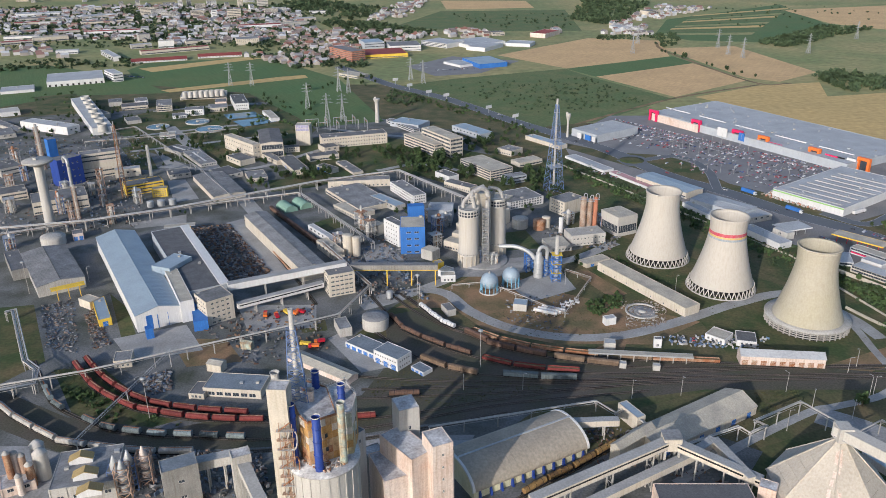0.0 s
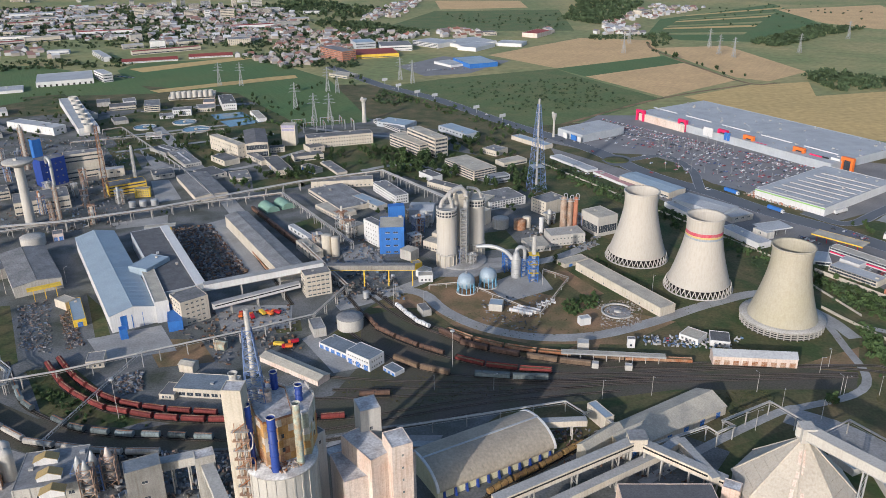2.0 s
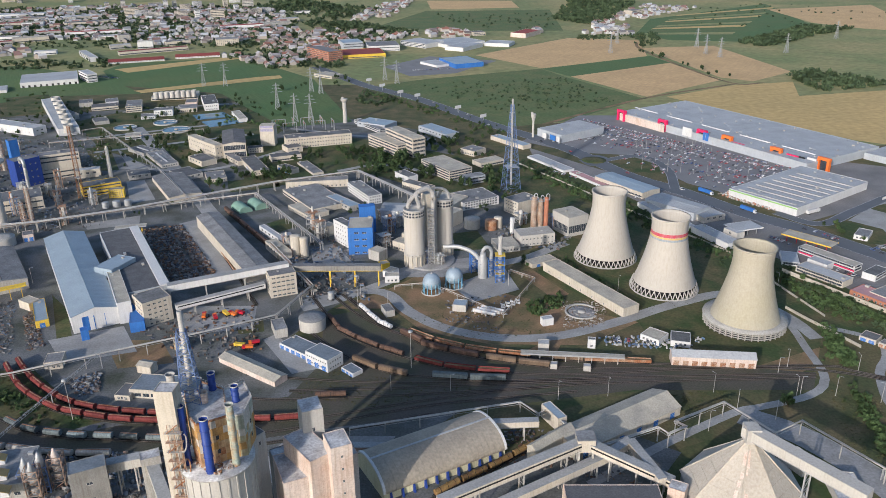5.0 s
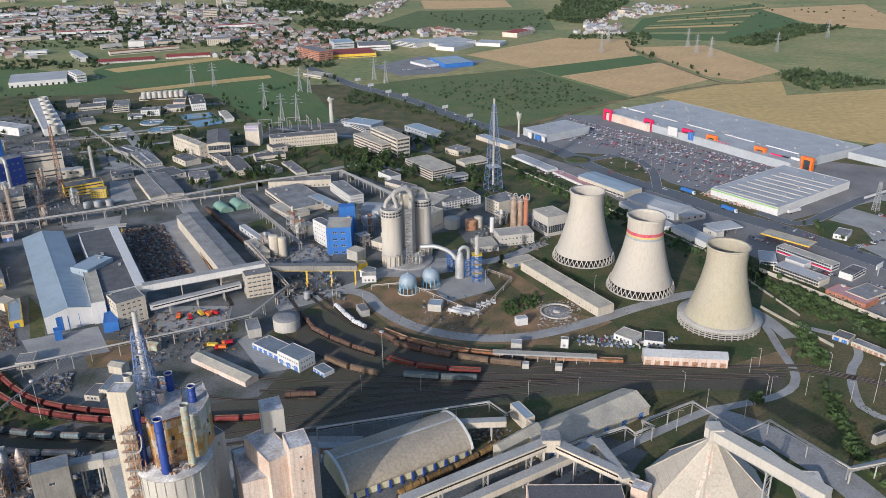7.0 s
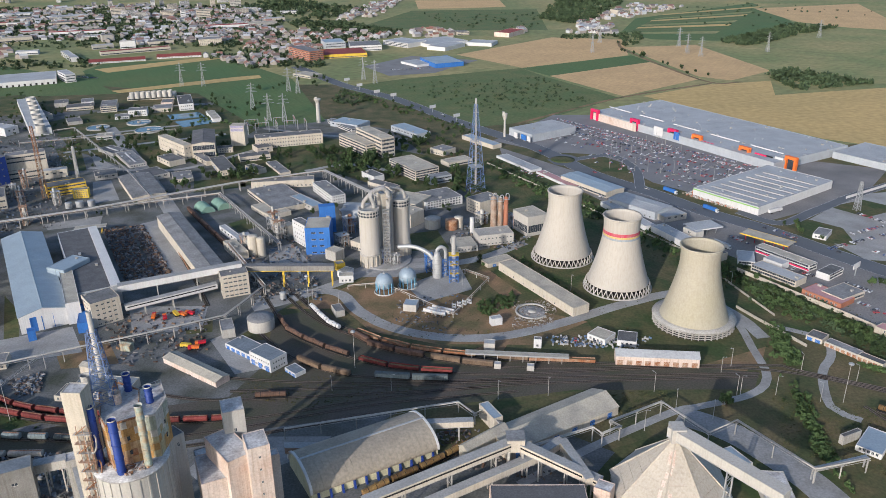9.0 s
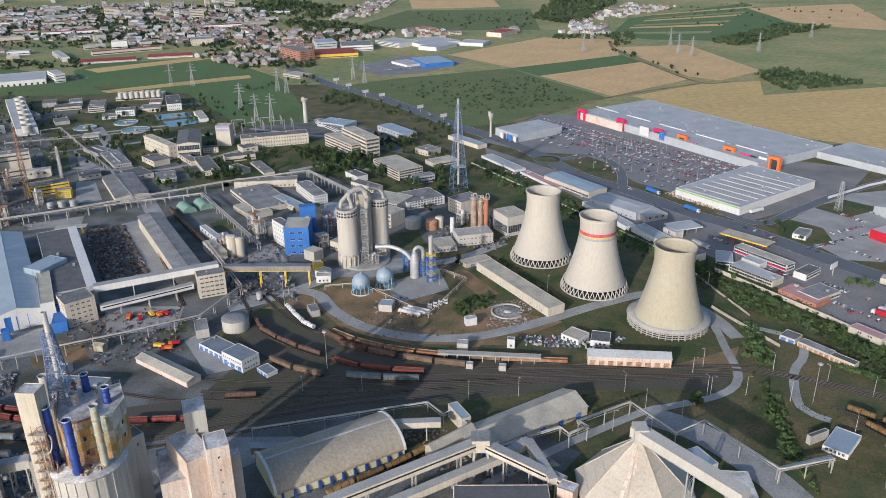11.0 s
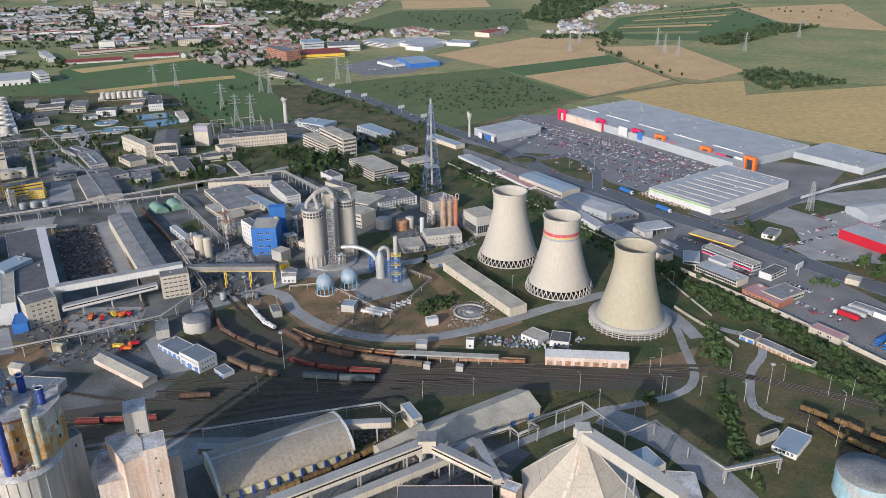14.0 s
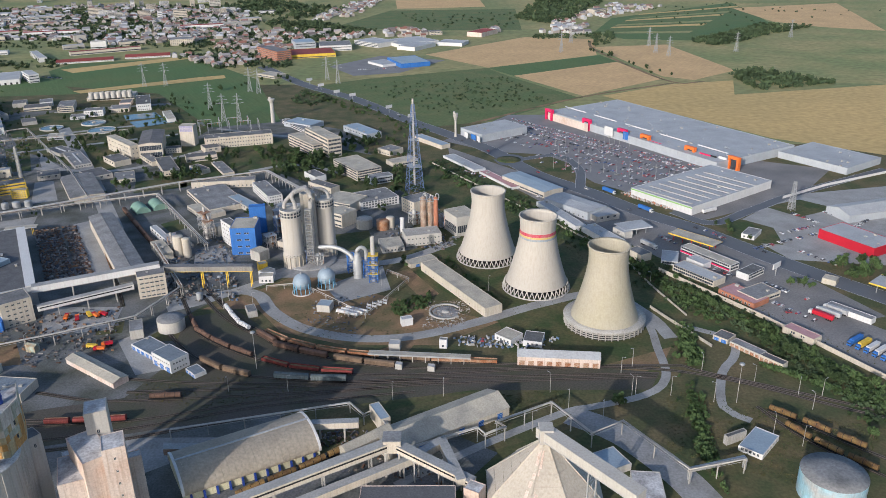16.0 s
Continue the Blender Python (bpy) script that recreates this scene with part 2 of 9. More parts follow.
ISLE_ROOF = palette("haze_greyed_far_roofs", [(0.21, 0.13, 0.11), (0.19, 0.16, 0.15), (0.17, 0.165, 0.17), (0.25, 0.15, 0.13), (0.26, 0.265, 0.275), (0.40, 0.41, 0.42), (0.50, 0.51, 0.52), (0.22, 0.23, 0.25)], 0.9, island=True)
SLEEPER = mat("oily_sleeper", (0.055, 0.045, 0.038), 0.95, 0.3, 0.5, 3)
TUBE_GREEN = mat("pale_green_tube", (0.36, 0.41, 0.34), 0.7, 0.35, 0.3, 1.2, tint=(0.36, 0.20, 0.08), streak=0.6)
COLUMN_BROWN = mat("stained_brown_column", (0.36, 0.29, 0.23), 0.7, 0.3, 0.2, 1.2, tint=(0.24, 0.13, 0.07), streak=0.7)
PASTURE = mat("dry_pasture", (0.185, 0.21, 0.085), 0.95, 0.33, 0.006, 0.08, tint=(0.35, 0.29, 0.13))
HILL = mat("olive_hillside", (0.205, 0.23, 0.09), 0.95, 0.33, 0.008, 0.1, tint=(0.34, 0.29, 0.13), furrow=(150, 5.0, 0.12))

# ---- building kit ----
class Geo:
    """Collects faces of one mesh."""
    def __init__(self):
        self.v, self.f, self.m, self.s = [], [], [], []

    def add(self, vs, fs, mi=0, smooth=False):
        b = len(self.v)
        self.v += [tuple(p) for p in vs]
        self.f += [tuple(b + i for i in q) for q in fs]
        self.m += [mi] * len(fs)
        self.s += [smooth] * len(fs)
        return self

    def box(self, x0, x1, y0, y1, z0, z1, mi=0):
        vs = [(x, y, z) for z in (z0, z1) for x, y in ((x0, y0), (x1, y0), (x1, y1), (x0, y1))]
        return self.add(vs, [(3, 2, 1, 0), (4, 5, 6, 7), (0, 1, 5, 4), (1, 2, 6, 5), (2, 3, 7, 6), (3, 0, 4, 7)], mi)

    def tube(self, p, q, r0, r1=None, n=10, mi=0, caps=True):
        p, q = Vector(p), Vector(q)
        r1 = r0 if r1 is None else r1
        d = (q - p).normalized()
        a = d.orthogonal().normalized() if abs(d.z) < 0.999 else Vector((1, 0, 0))
        b = d.cross(a)
        vs = []
        for c, r in ((p, r0), (q, r1)):
            vs += [c + (a * math.cos(k * math.tau / n) + b * math.sin(k * math.tau / n)) * r for k in range(n)]
        self.add(vs, [(k, (k + 1) % n, n + (k + 1) % n, n + k) for k in range(n)], mi, n > 6)
        if caps:
            self.add(vs[:n], [tuple(range(n))[::-1]], mi)
            self.add(vs[n:], [tuple(range(n))], mi)
        return self

    def bar(self, p, q, w, mi=0):
        return self.tube(p, q, w * 0.7, w * 0.7, 4, mi)

    def lathe(self, prof, n=32, c=(0, 0), mi=0, smooth=True, a0=0.0, a1=math.tau):
        full = abs(a1 - a0 - math.tau) < 1e-6
        k = n if full else n + 1
        vs = [(c[0] + r * math.cos(a0 + (a1 - a0) * i / n), c[1] + r * math.sin(a0 + (a1 - a0) * i / n), z) for r, z in prof for i in range(k)]
        fs = [(j * k + i, j * k + (i + 1) % k, (j + 1) * k + (i + 1) % k, (j + 1) * k + i) for j in range(len(prof) - 1) for i in range(n)]
        return self.add(vs, fs, mi, smooth)

    def path(self, pts, r, n=8, mi=0):
        """A round pipe along points."""
        pts = [Vector(p) for p in pts]
        vs = []
        for i, p in enumerate(pts):
            d = (pts[min(i + 1, len(pts) - 1)] - pts[max(i - 1, 0)]).normalized()
            a = d.cross(Vector((0, 0, 1)))
            a = a.normalized() if a.length > 0.05 else Vector((1, 0, 0))
            b = a.cross(d)
            vs += [p + (a * math.cos(k * math.tau / n) + b * math.sin(k * math.tau / n)) * r for k in range(n)]
        m = len(pts)
        fs = [(j * n + k, j * n + (k + 1) % n, (j + 1) * n + (k + 1) % n, (j + 1) * n + k) for j in range(m - 1) for k in range(n)]
        self.add(vs, fs, mi, True)
        self.add(vs[:n], [tuple(range(n))], mi)
        return self.add(vs[-n:], [tuple(range(n))], mi)

    def prism(self, pts, z0, z1, mi=0):
        n = len(pts)
        vs = [(x, y, z0) for x, y in pts] + [(x, y, z1) for x, y in pts]
        return self.add(vs, [tuple(range(n, 2 * n)), tuple(range(n))[::-1]] + [(i, (i + 1) % n, n + (i + 1) % n, n + i) for i in range(n)], mi)

    def section(self, prof, y0, y1, mi=0, smooth=False):
        """A profile in x, z drawn out along y, with end faces."""
        n = len(prof)
        vs = [(x, y0, z) for x, z in prof] + [(x, y1, z) for x, z in prof]
        self.add(vs, [(i, (i + 1) % n, n + (i + 1) % n, n + i) for i in range(n)], mi, smooth)
        return self.add(vs, [tuple(range(n)), tuple(range(n, 2 * n))[::-1]], mi)

    def mesh(self, name, *mats):
        me = bpy.data.meshes.new(name)
        me.from_pydata(self.v, [], self.f)
        me.polygons.foreach_set("material_index", self.m)
        me.polygons.foreach_set("use_smooth", self.s)
        for q in mats:
            me.materials.append(q)
        me.validate()
        bm = bmesh.new()
        bm.from_mesh(me)
        bmesh.ops.recalc_face_normals(bm, faces=bm.faces)
        bm.to_mesh(me)
        bm.free()
        return me


def part(name, geo, material, parent, label="", at=None):
    mats = material if isinstance(material, (list, tuple)) else [material]
    ob = new(name, geo.mesh(name, *mats) if isinstance(geo, Geo) else geo)
    ob.parent = parent
    if at is not None:
        ob.matrix_basis = at
    if label:
        ob["label"] = label
    return ob


def thing(name, x, y, z, rot, label, category, group="", kind=""):
    ob = new(name)
    ob.matrix_basis = pose(x, y, z, 0, 0, rot)
    ob.empty_display_size = 0.5
    return tagged(ob, label, category, group, kind)


def solid(name, geo, material, label, category, at=None, group="", kind=""):
    ob = part(name, geo, material, None, "", at)
    return tagged(ob, label, category, group, kind)


def spline(pts, step=2.0):
    """Smooth way through the points, in even steps."""
    P = [Vector((*p, 0)) if len(p) == 2 else Vector(p) for p in pts]
    P = [2 * P[0] - P[1]] + P + [2 * P[-1] - P[-2]]
    out = []
    for i in range(1, len(P) - 2):
        a, b, c, d = P[i - 1:i + 3]
        k = max(2, int((c - b).length / step))
        for j in range(k):
            t = j / k
            out.append(0.5 * (2 * b + (c - a) * t + (2 * a - 5 * b + 4 * c - d) * t * t + (3 * b - a - 3 * c + d) * t ** 3))
    return out + [P[-2]]


def ribbon(geo, line, width, z, shift=0.0, mi=0, thick=0.0):
    vs = []
    for i, p in enumerate(line):
        d = (line[min(i + 1, len(line) - 1)] - line[max(i - 1, 0)])
        nrm = Vector((-d.y, d.x, 0)).normalized()
        a, b = p + nrm * (shift + width / 2), p + nrm * (shift - width / 2)
        vs += [(a.x, a.y, z), (b.x, b.y, z)] + ([(a.x, a.y, z - thick), (b.x, b.y, z - thick)] if thick else [])
    k = 4 if thick else 2
    for i in range(len(line) - 1):
        a, b = i * k, (i + 1) * k
        geo.f += [tuple(len(geo.v) + q for q in (a, a + 1, b + 1, b))]
        n = 1
        if thick:
            geo.f += [tuple(len(geo.v) + q for q in (a, b, b + 2, a + 2)), tuple(len(geo.v) + q for q in (a + 1, a + 3, b + 3, b + 1))]
            n = 3
        geo.m += [mi] * n
        geo.s += [False] * n
    geo.v += vs
    return geo


def patch(name, pts, z, material, label, cat="ground"):
    """A thin laid surface with the outline pts."""
    return solid(name, Geo().prism(pts, z - 0.03, z), material, label, cat, kind="structure")


WINDOWS = {}


def window_mesh(w, h):
    key = (round(w, 1), round(h, 1))
    if key not in WINDOWS:
        g = Geo().box(-w / 2, w / 2, -0.03, 0.06, 0, h, 0)
        for x in (-w / 2, w / 2, 0):
            g.box(x - 0.05, x + 0.05, -0.08, 0.06, -0.05, h + 0.05, 1)
        g.box(-w / 2, w / 2, -0.12, 0.06, -0.12, -0.02, 1)
        WINDOWS[key] = g.mesh("window", GLASS, FRAME)
    return WINDOWS[key]


def windows(root, L, W, H, floors, sides, ww, wh, pitch, z0=1.1, ribbon_style=False, glass=None):
    """Windows on the named sides: f front (-y), b back, l left (-x), r right."""
    step = (H - z0 + 0.6) / floors
    wh = min(wh, step - 0.7)
    for s in sides:
        span, off, turn = {"f": (L, W / 2, 0), "b": (L, W / 2, 180), "l": (W, L / 2, -90), "r": (W, L / 2, 90)}[s]
        for k in range(floors):
            z = z0 + step * k
            if ribbon_style:
                key = ("r", round(span, 1), round(wh, 1), glass)
                if key not in WINDOWS:
                    g = Geo().box(-span / 2 + 0.8, span / 2 - 0.8, -0.03, 0.06, 0, wh, 0)
                    n = max(2, int(span / 1.8))
                    for i in range(n + 1):
                        x = -span / 2 + 0.8 + (span - 1.6) * i / n
                        g.box(x - 0.06, x + 0.06, -0.07, 0.06, 0, wh, 1)
                    g.box(-span / 2 + 0.8, span / 2 - 0.8, -0.12, 0.06, -0.12, 0, 1)
                    WINDOWS[key] = g.mesh("window_band", glass or GLASS, FRAME)
                part("window_band", WINDOWS[key], None, root, at=pose(0, 0, 0, 0, 0, turn) @ pose(0, -off, z))
            else:
                n = max(1, int((span - 1.2) / pitch))
                for i in range(n):
                    part("window", window_mesh(ww, wh), None, root, at=pose(0, 0, 0, 0, 0, turn) @ pose((i - (n - 1) / 2) * pitch, -off, z))


HANDLE = Geo().box(-0.06, 0.06, -0.06, 0.05, 0, 0.5).mesh("door_handle", STEEL)


FOOTPRINTS = [(-267.0, 1032.0, radians(24), 24, 18), (-243.0, 996.0, radians(24), 24, 18), (-315.7, 995.1, 0, 15, 15), (-289.9, 956.4, 0, 17, 17), (-358.0, 970.1, 0, 14, 14)]


def is_clear(x, y, margin):
    """Whether the place is free of buildings and ponds."""
    for fx, fy, r, a, b in FOOTPRINTS:
        dx, dy = x - fx, y - fy
        if abs(dx * math.cos(r) + dy * math.sin(r)) < a + margin and abs(dy * math.cos(r) - dx * math.sin(r)) < b + margin:
            return False
    return True


def block(x, y, rot, L, W, H, name, label, wall=None, roof=None, kind="flat", floors=0, sides="fr", ww=1.3, wh=1.4, pitch=2.6, band=False, rise=2.0, vents=0, doors=0,
          door_mat=None, cat="building", glass=None, skylights=0, group="", z0=1.1, base=0.0):
    """A building with walls, roof, windows, doors and roof gear. Front is local -y, the first-named long side."""
    wall, roof = wall or CREAM, roof or ROOF_GREY
    if len(label.split()) < 5:
        label += " beside paved yards"
    root = thing(name, x, y, base, rot, label, cat, group)
    FOOTPRINTS.append((x, y, radians(rot), L / 2, W / 2))
    a, b = L / 2, W / 2
    plain = kind == "flat" and not floors and not doors and L > 14 and base == 0 and y < 1000 and cat not in ("mall", "store")
    if kind == "flat":
        g = Geo().box(-a, a, -b, b, -0.2, H - 0.35)
        for q in ((-a, a, -b, -b + 0.3), (-a, a, b - 0.3, b), (-a, -a + 0.3, -b + 0.3, b - 0.3), (a - 0.3, a, -b + 0.3, b - 0.3)):
            g.box(*q, H - 0.35, H)
        if plain:
            for span, off, turn in ((L, b, 0), (W, a, -90), (W, a, 90)):
                n = max(2, int(span / 6.5))
                for i in range(n + 1):
                    c = -span / 2 + 0.3 + (span - 0.6) * i / n
                    q = Geo().box(c - 0.25, c + 0.25, -off - 0.22, -off + 0.1, 0, H - 0.4)
                    m = pose(0, 0, 0, 0, 0, turn)
                    g.add([m @ Vector(v) for v in q.v], q.f)
        part("wall", g, wall, root)
        part("roof", Geo().box(-a + 0.3, a - 0.3, -b + 0.3, b - 0.3, H - 0.35, H - 0.22), roof, root)
        top = H - 0.22
        if L * W > 260 and vents == 0 and y < 1250:
            vents = min(4, 1 + int(L * W / 500)) if name not in ("storage_shed", "cooling_cells") else 0
    elif kind in ("gable", "gablew"):
        along = kind == "gable"
        p, q = (b, a) if along else (a, b)
        prof = [(-p, -0.2), (p, -0.2), (p, H), (0, H + rise), (-p, H)]
        turn = pose(0, 0, 0, 0, 0, 90) if along else Matrix()
        part("wall", Geo().section(prof, -q, q), wall, root, at=turn)
        t = 0.18
        over = 0.4
        k = rise / p
        sec = [(-p - over, H - over * k + 0.03), (0, H + rise + 0.03), (p + over, H - over * k + 0.03), (p + over, H - over * k + t), (0, H + rise + t + 0.05), (-p - over, H - over * k + t)]
        g = Geo()
        g.section(sec, -q - 0.3, q + 0.3)
        part("roof", g, roof, root, at=turn)
        if q > 9:
            g, n = Geo(), int(2 * q / 2.4)
            for i in range(n + 1):
                c = -q - 0.2 + (2 * q + 0.4) * i / n
                g.section([(-p - over, H - over * k + t), (0, H + rise + t + 0.05), (p + over, H - over * k + t), (p + over, H - over * k + t + 0.07), (0, H + rise + t + 0.12), (-p - over, H - over * k + t + 0.07)], c - 0.09, c + 0.09)
            part("roof_seams", g, roof, root, at=turn)
        part("ridge_cap", Geo().section([(-0.35, H + rise + t - 0.02), (0, H + rise + t + 0.18), (0.35, H + rise + t - 0.02)], -q - 0.3, q + 0.3), roof, root, at=turn)
        top = H
    elif kind == "vault":
        n = 12
        prof = [(-b * math.cos(math.pi * i / n), H + rise * math.sin(math.pi * i / n)) for i in range(n + 1)]
        turn = pose(0, 0, 0, 0, 0, 90)
        part("wall", Geo().section([(b, -0.2)] + prof[::-1] + [(-b, -0.2)], -a, a), wall, root, at=turn)
        up = [(px * 1.02, pz + 0.12) for px, pz in prof] + [(px, pz + 0.02) for px, pz in prof[::-1]]
        part("roof", Geo().section(up, -a - 0.3, a + 0.3, 0, True), roof, root, at=turn)
        top = H
    if plain:
        windows(root, L, W, H, 1, "f", 2.6, min(1.6, H * 0.3), 6.5, H * 0.5)
    if floors:
        windows(root, L, W, H, floors, sides, ww, wh, pitch, z0, band, glass)
    rng = random.Random(int(abs(x * 31 + y * 17)))
    for i in range(vents):
        vx, vy, s = rng.uniform(-a + 1.5, a - 1.5), rng.uniform(-b + 1.5, b - 1.5), rng.uniform(0.5, 1.3)
        part("roof_vent", Geo().box(vx - s, vx + s, vy - s * 0.7, vy + s * 0.7, top, top + s).box(vx - s * 1.1, vx + s * 1.1, vy - s * 0.8, vy + s * 0.8, top + s, top + s + 0.12), STEEL if i % 2 else CONCRETE, root)
    for i in range(skylights):
        sx = -a + (i + 0.5) * L / skylights
        part("skylight", Geo().section([(-1.1, top), (1.1, top), (0.9, top + 0.5), (0, top + 0.9), (-0.9, top + 0.5)], -b * 0.7, b * 0.7), ROOF_WHITE, root, at=pose(sx, 0, 0))
    for i in range(doors):
        w, dh = min(3.2, L / doors * 0.7), min(3.4, H * 0.7)
        cx = -a + (i + 0.5) * L / doors
        g = Geo().box(cx - w / 2, cx + w / 2, -b - 0.08, -b + 0.05, 0, dh, 0)
        for j in range(4):
            g.box(cx - w / 2, cx + w / 2, -b - 0.11, -b, dh * (j + 0.94) / 4, dh * (j + 1) / 4, 1)
        leaf = part("door", g, [door_mat or BLUE, FRAME], root)
        part("door_handle", HANDLE, None, leaf, at=pose(cx + w * 0.4, -b - 0.14, 1.0))
    return root


def truss(geo, p, q, w0, w1, bays, leg=0.18, brace=0.1, mi=0):
    """A square lattice from p up to q."""
    p, q = Vector(p), Vector(q)
    def corner(t, i):
        w = (w0 + (w1 - w0) * t) / 2
        c = p.lerp(q, t)
        return c + Vector((w * (-1, 1, 1, -1)[i], w * (-1, -1, 1, 1)[i], 0))
    for i in range(4):
        geo.bar(corner(0, i), corner(1, i), leg, mi)
        for k in range(bays):
            a, b = k / bays, (k + 1) / bays
            geo.bar(corner(a, i), corner(b, (i + 1) % 4), brace, mi)
            geo.bar(corner(b, i), corner(b, (i + 1) % 4), brace, mi)
            geo.bar(corner(b, i), corner(a, (i + 1) % 4), brace, mi)


def gallery(name, p, q, w, h, label, wall=None, roof=None, legs=(), leg_mat=None, stripe=None):
    """An enclosed conveyor bridge from p to q (floor heights in z) on trestles at the fractions legs."""
    p, q = Vector(p), Vector(q)
    d = q - p
    rot = math.degrees(math.atan2(d.y, d.x))
    root = thing(name, p.x, p.y, 0, rot, label, "conveyor bridge")
    L = math.hypot(d.x, d.y)
    def slab(g, y0, y1, z0, z1, mi=0, x0=0.0, x1=1.0):
        a, b = p.z + d.z * x0, p.z + d.z * x1
        vs = [(L * x0, y0, a + z0), (L * x1, y0, b + z0), (L * x1, y1, b + z0), (L * x0, y1, a + z0), (L * x0, y0, a + z1), (L * x1, y0, b + z1), (L * x1, y1, b + z1), (L * x0, y1, a + z1)]
        return g.add(vs, [(3, 2, 1, 0), (4, 5, 6, 7), (0, 1, 5, 4), (1, 2, 6, 5), (2, 3, 7, 6), (3, 0, 4, 7)], mi)
    part("gallery", slab(Geo(), -w / 2, w / 2, 0, h), wall or CREAM, root)
    g = slab(Geo(), -w / 2 - 0.2, w / 2 + 0.2, h + 0.004, h + 0.16)
    part("roof", g, roof or BRIDGE_ROOF, root)
    if stripe:
        part("window_band", slab(Geo(), -w / 2 - 0.05, w / 2 + 0.05, h * 0.45, h * 0.7, 0, 0.02, 0.98), stripe, root)
    slab(g2 := Geo(), -w / 2 - 0.12, w / 2 + 0.12, -0.35, -0.004)
    part("girder", g2, leg_mat or STEEL, root)
    for t in legs:
        z = p.z + d.z * t - 0.35
        if z < 1:
            continue
        g = Geo()
        for s in (-1, 1):
            g.box(L * t - 0.3, L * t + 0.3, s * w * 0.45 - 0.25, s * w * 0.45 + 0.25, 0, z)
        k = max(1, int(z / 5))
        for j in range(k):
            g.bar((L * t, -w * 0.45, z * j / k + 0.3), (L * t, w * 0.45, z * (j + 1) / k), 0.16)
            g.bar((L * t, -w * 0.45, z * (j + 1) / k), (L * t, w * 0.45, z * (j + 1) / k), 0.2)
        part("trestle", g, leg_mat or CONCRETE, root)
    return root


def pipe_rack(name, pts, z, label, pipes=(0.25, 0.18, 0.3, 0.15), gap=0.7, every=14.0, mats=None, post=None):
    """Pipes side by side on posts, along a broken line."""
    root = thing(name, 0, 0, 0, 0, label, "pipe rack")
    line = [Vector((*p, 0)) for p in pts]
    mats = mats or [PIPE, PIPE_RUST, STEEL]
    width = gap * (len(pipes) - 1)
    for i, r in enumerate(pipes):
        off = -width / 2 + gap * i
        run = []
        for k, p in enumerate(line):
            d = (line[min(k + 1, len(line) - 1)] - line[max(k - 1, 0)]).normalized()
            run.append(p + Vector((-d.y, d.x, 0)) * off + Vector((0, 0, z + r + (0.0 if i % 3 else 0.5))))
        part("pipe", Geo().path(run, r, 7), mats[i % len(mats)], root)
    for a, b in zip(line, line[1:]):
        n = max(1, round((b - a).length / every))
        d = (b - a).normalized()
        for k in range(n + 1):
            c = a.lerp(b, k / n)
            g = Geo().box(-0.25, 0.25, -width / 2 - 0.4, width / 2 + 0.4, z - 0.4, z)
            for s in ((-1, 1) if width > 1.6 else (0,)):
                g.box(-0.22, 0.22, s * width * 0.4 - 0.22, s * width * 0.4 + 0.22, 0, z - 0.4)
            part("post", g, post or CONCRETE, root, at=pose(c.x, c.y, 0, 0, 0, math.degrees(math.atan2(d.y, d.x))))
        g = Geo()
        for s in (-1, 1):
            nrm = Vector((-d.y, d.x, 0)) * s * (width / 2 + 0.3)
            g.bar(a + nrm + Vector((0, 0, z - 0.2)), b + nrm + Vector((0, 0, z - 0.2)), 0.16)
        part("beam", g, post or CONCRETE, root)
    return root


def tank(x, y, r, h, label, material, roof=None, name="storage_tank", dome=0.6, cat="tank"):
    root = thing(name, x, y, 0, 0, label, cat)
    part("shell", Geo().lathe([(r, -0.1), (r, h)], 36), material, root)
    part("roof", Geo().lathe([(r + 0.08, h - 0.15), (r + 0.08, h), (r * 0.5, h + dome * 0.75), (0.01, h + dome)], 36), roof or material, root)
    g = Geo()
    for k in range(3):
        g.lathe([(r + 0.02, h * (k + 1) / 3.2), (r + 0.1, h * (k + 1) / 3.2 + 0.05), (r + 0.02, h * (k + 1) / 3.2 + 0.15)], 36)
    part("stiffening_ring", g, material, root)
    return root


def canopy(x, y, rot, L, W, H, label, roof, edge, leg):
    """A flat roof on columns."""
    root = thing("canopy", x, y, 0, rot, label, "canopy")
    part("roof", Geo().box(-L / 2, L / 2, -W / 2, W / 2, H - 0.5, H), roof, root)
    part("fascia", Geo().box(-L / 2 - 0.15, L / 2 + 0.15, -W / 2 - 0.15, -W / 2 - 0.003, H - 0.9, H + 0.1).box(-L / 2 - 0.15, L / 2 + 0.15, W / 2 + 0.003, W / 2 + 0.15, H - 0.9, H + 0.1), edge, root)
    n = max(2, int(L / 7))
    for i in range(n):
        for s in (-0.35, 0.35):
            cx = -L / 2 + (i + 0.5) * L / n
            part("column", Geo().box(cx - 0.2, cx + 0.2, W * s - 0.2, W * s + 0.2, 0, H - 0.5), leg, root)
    return root


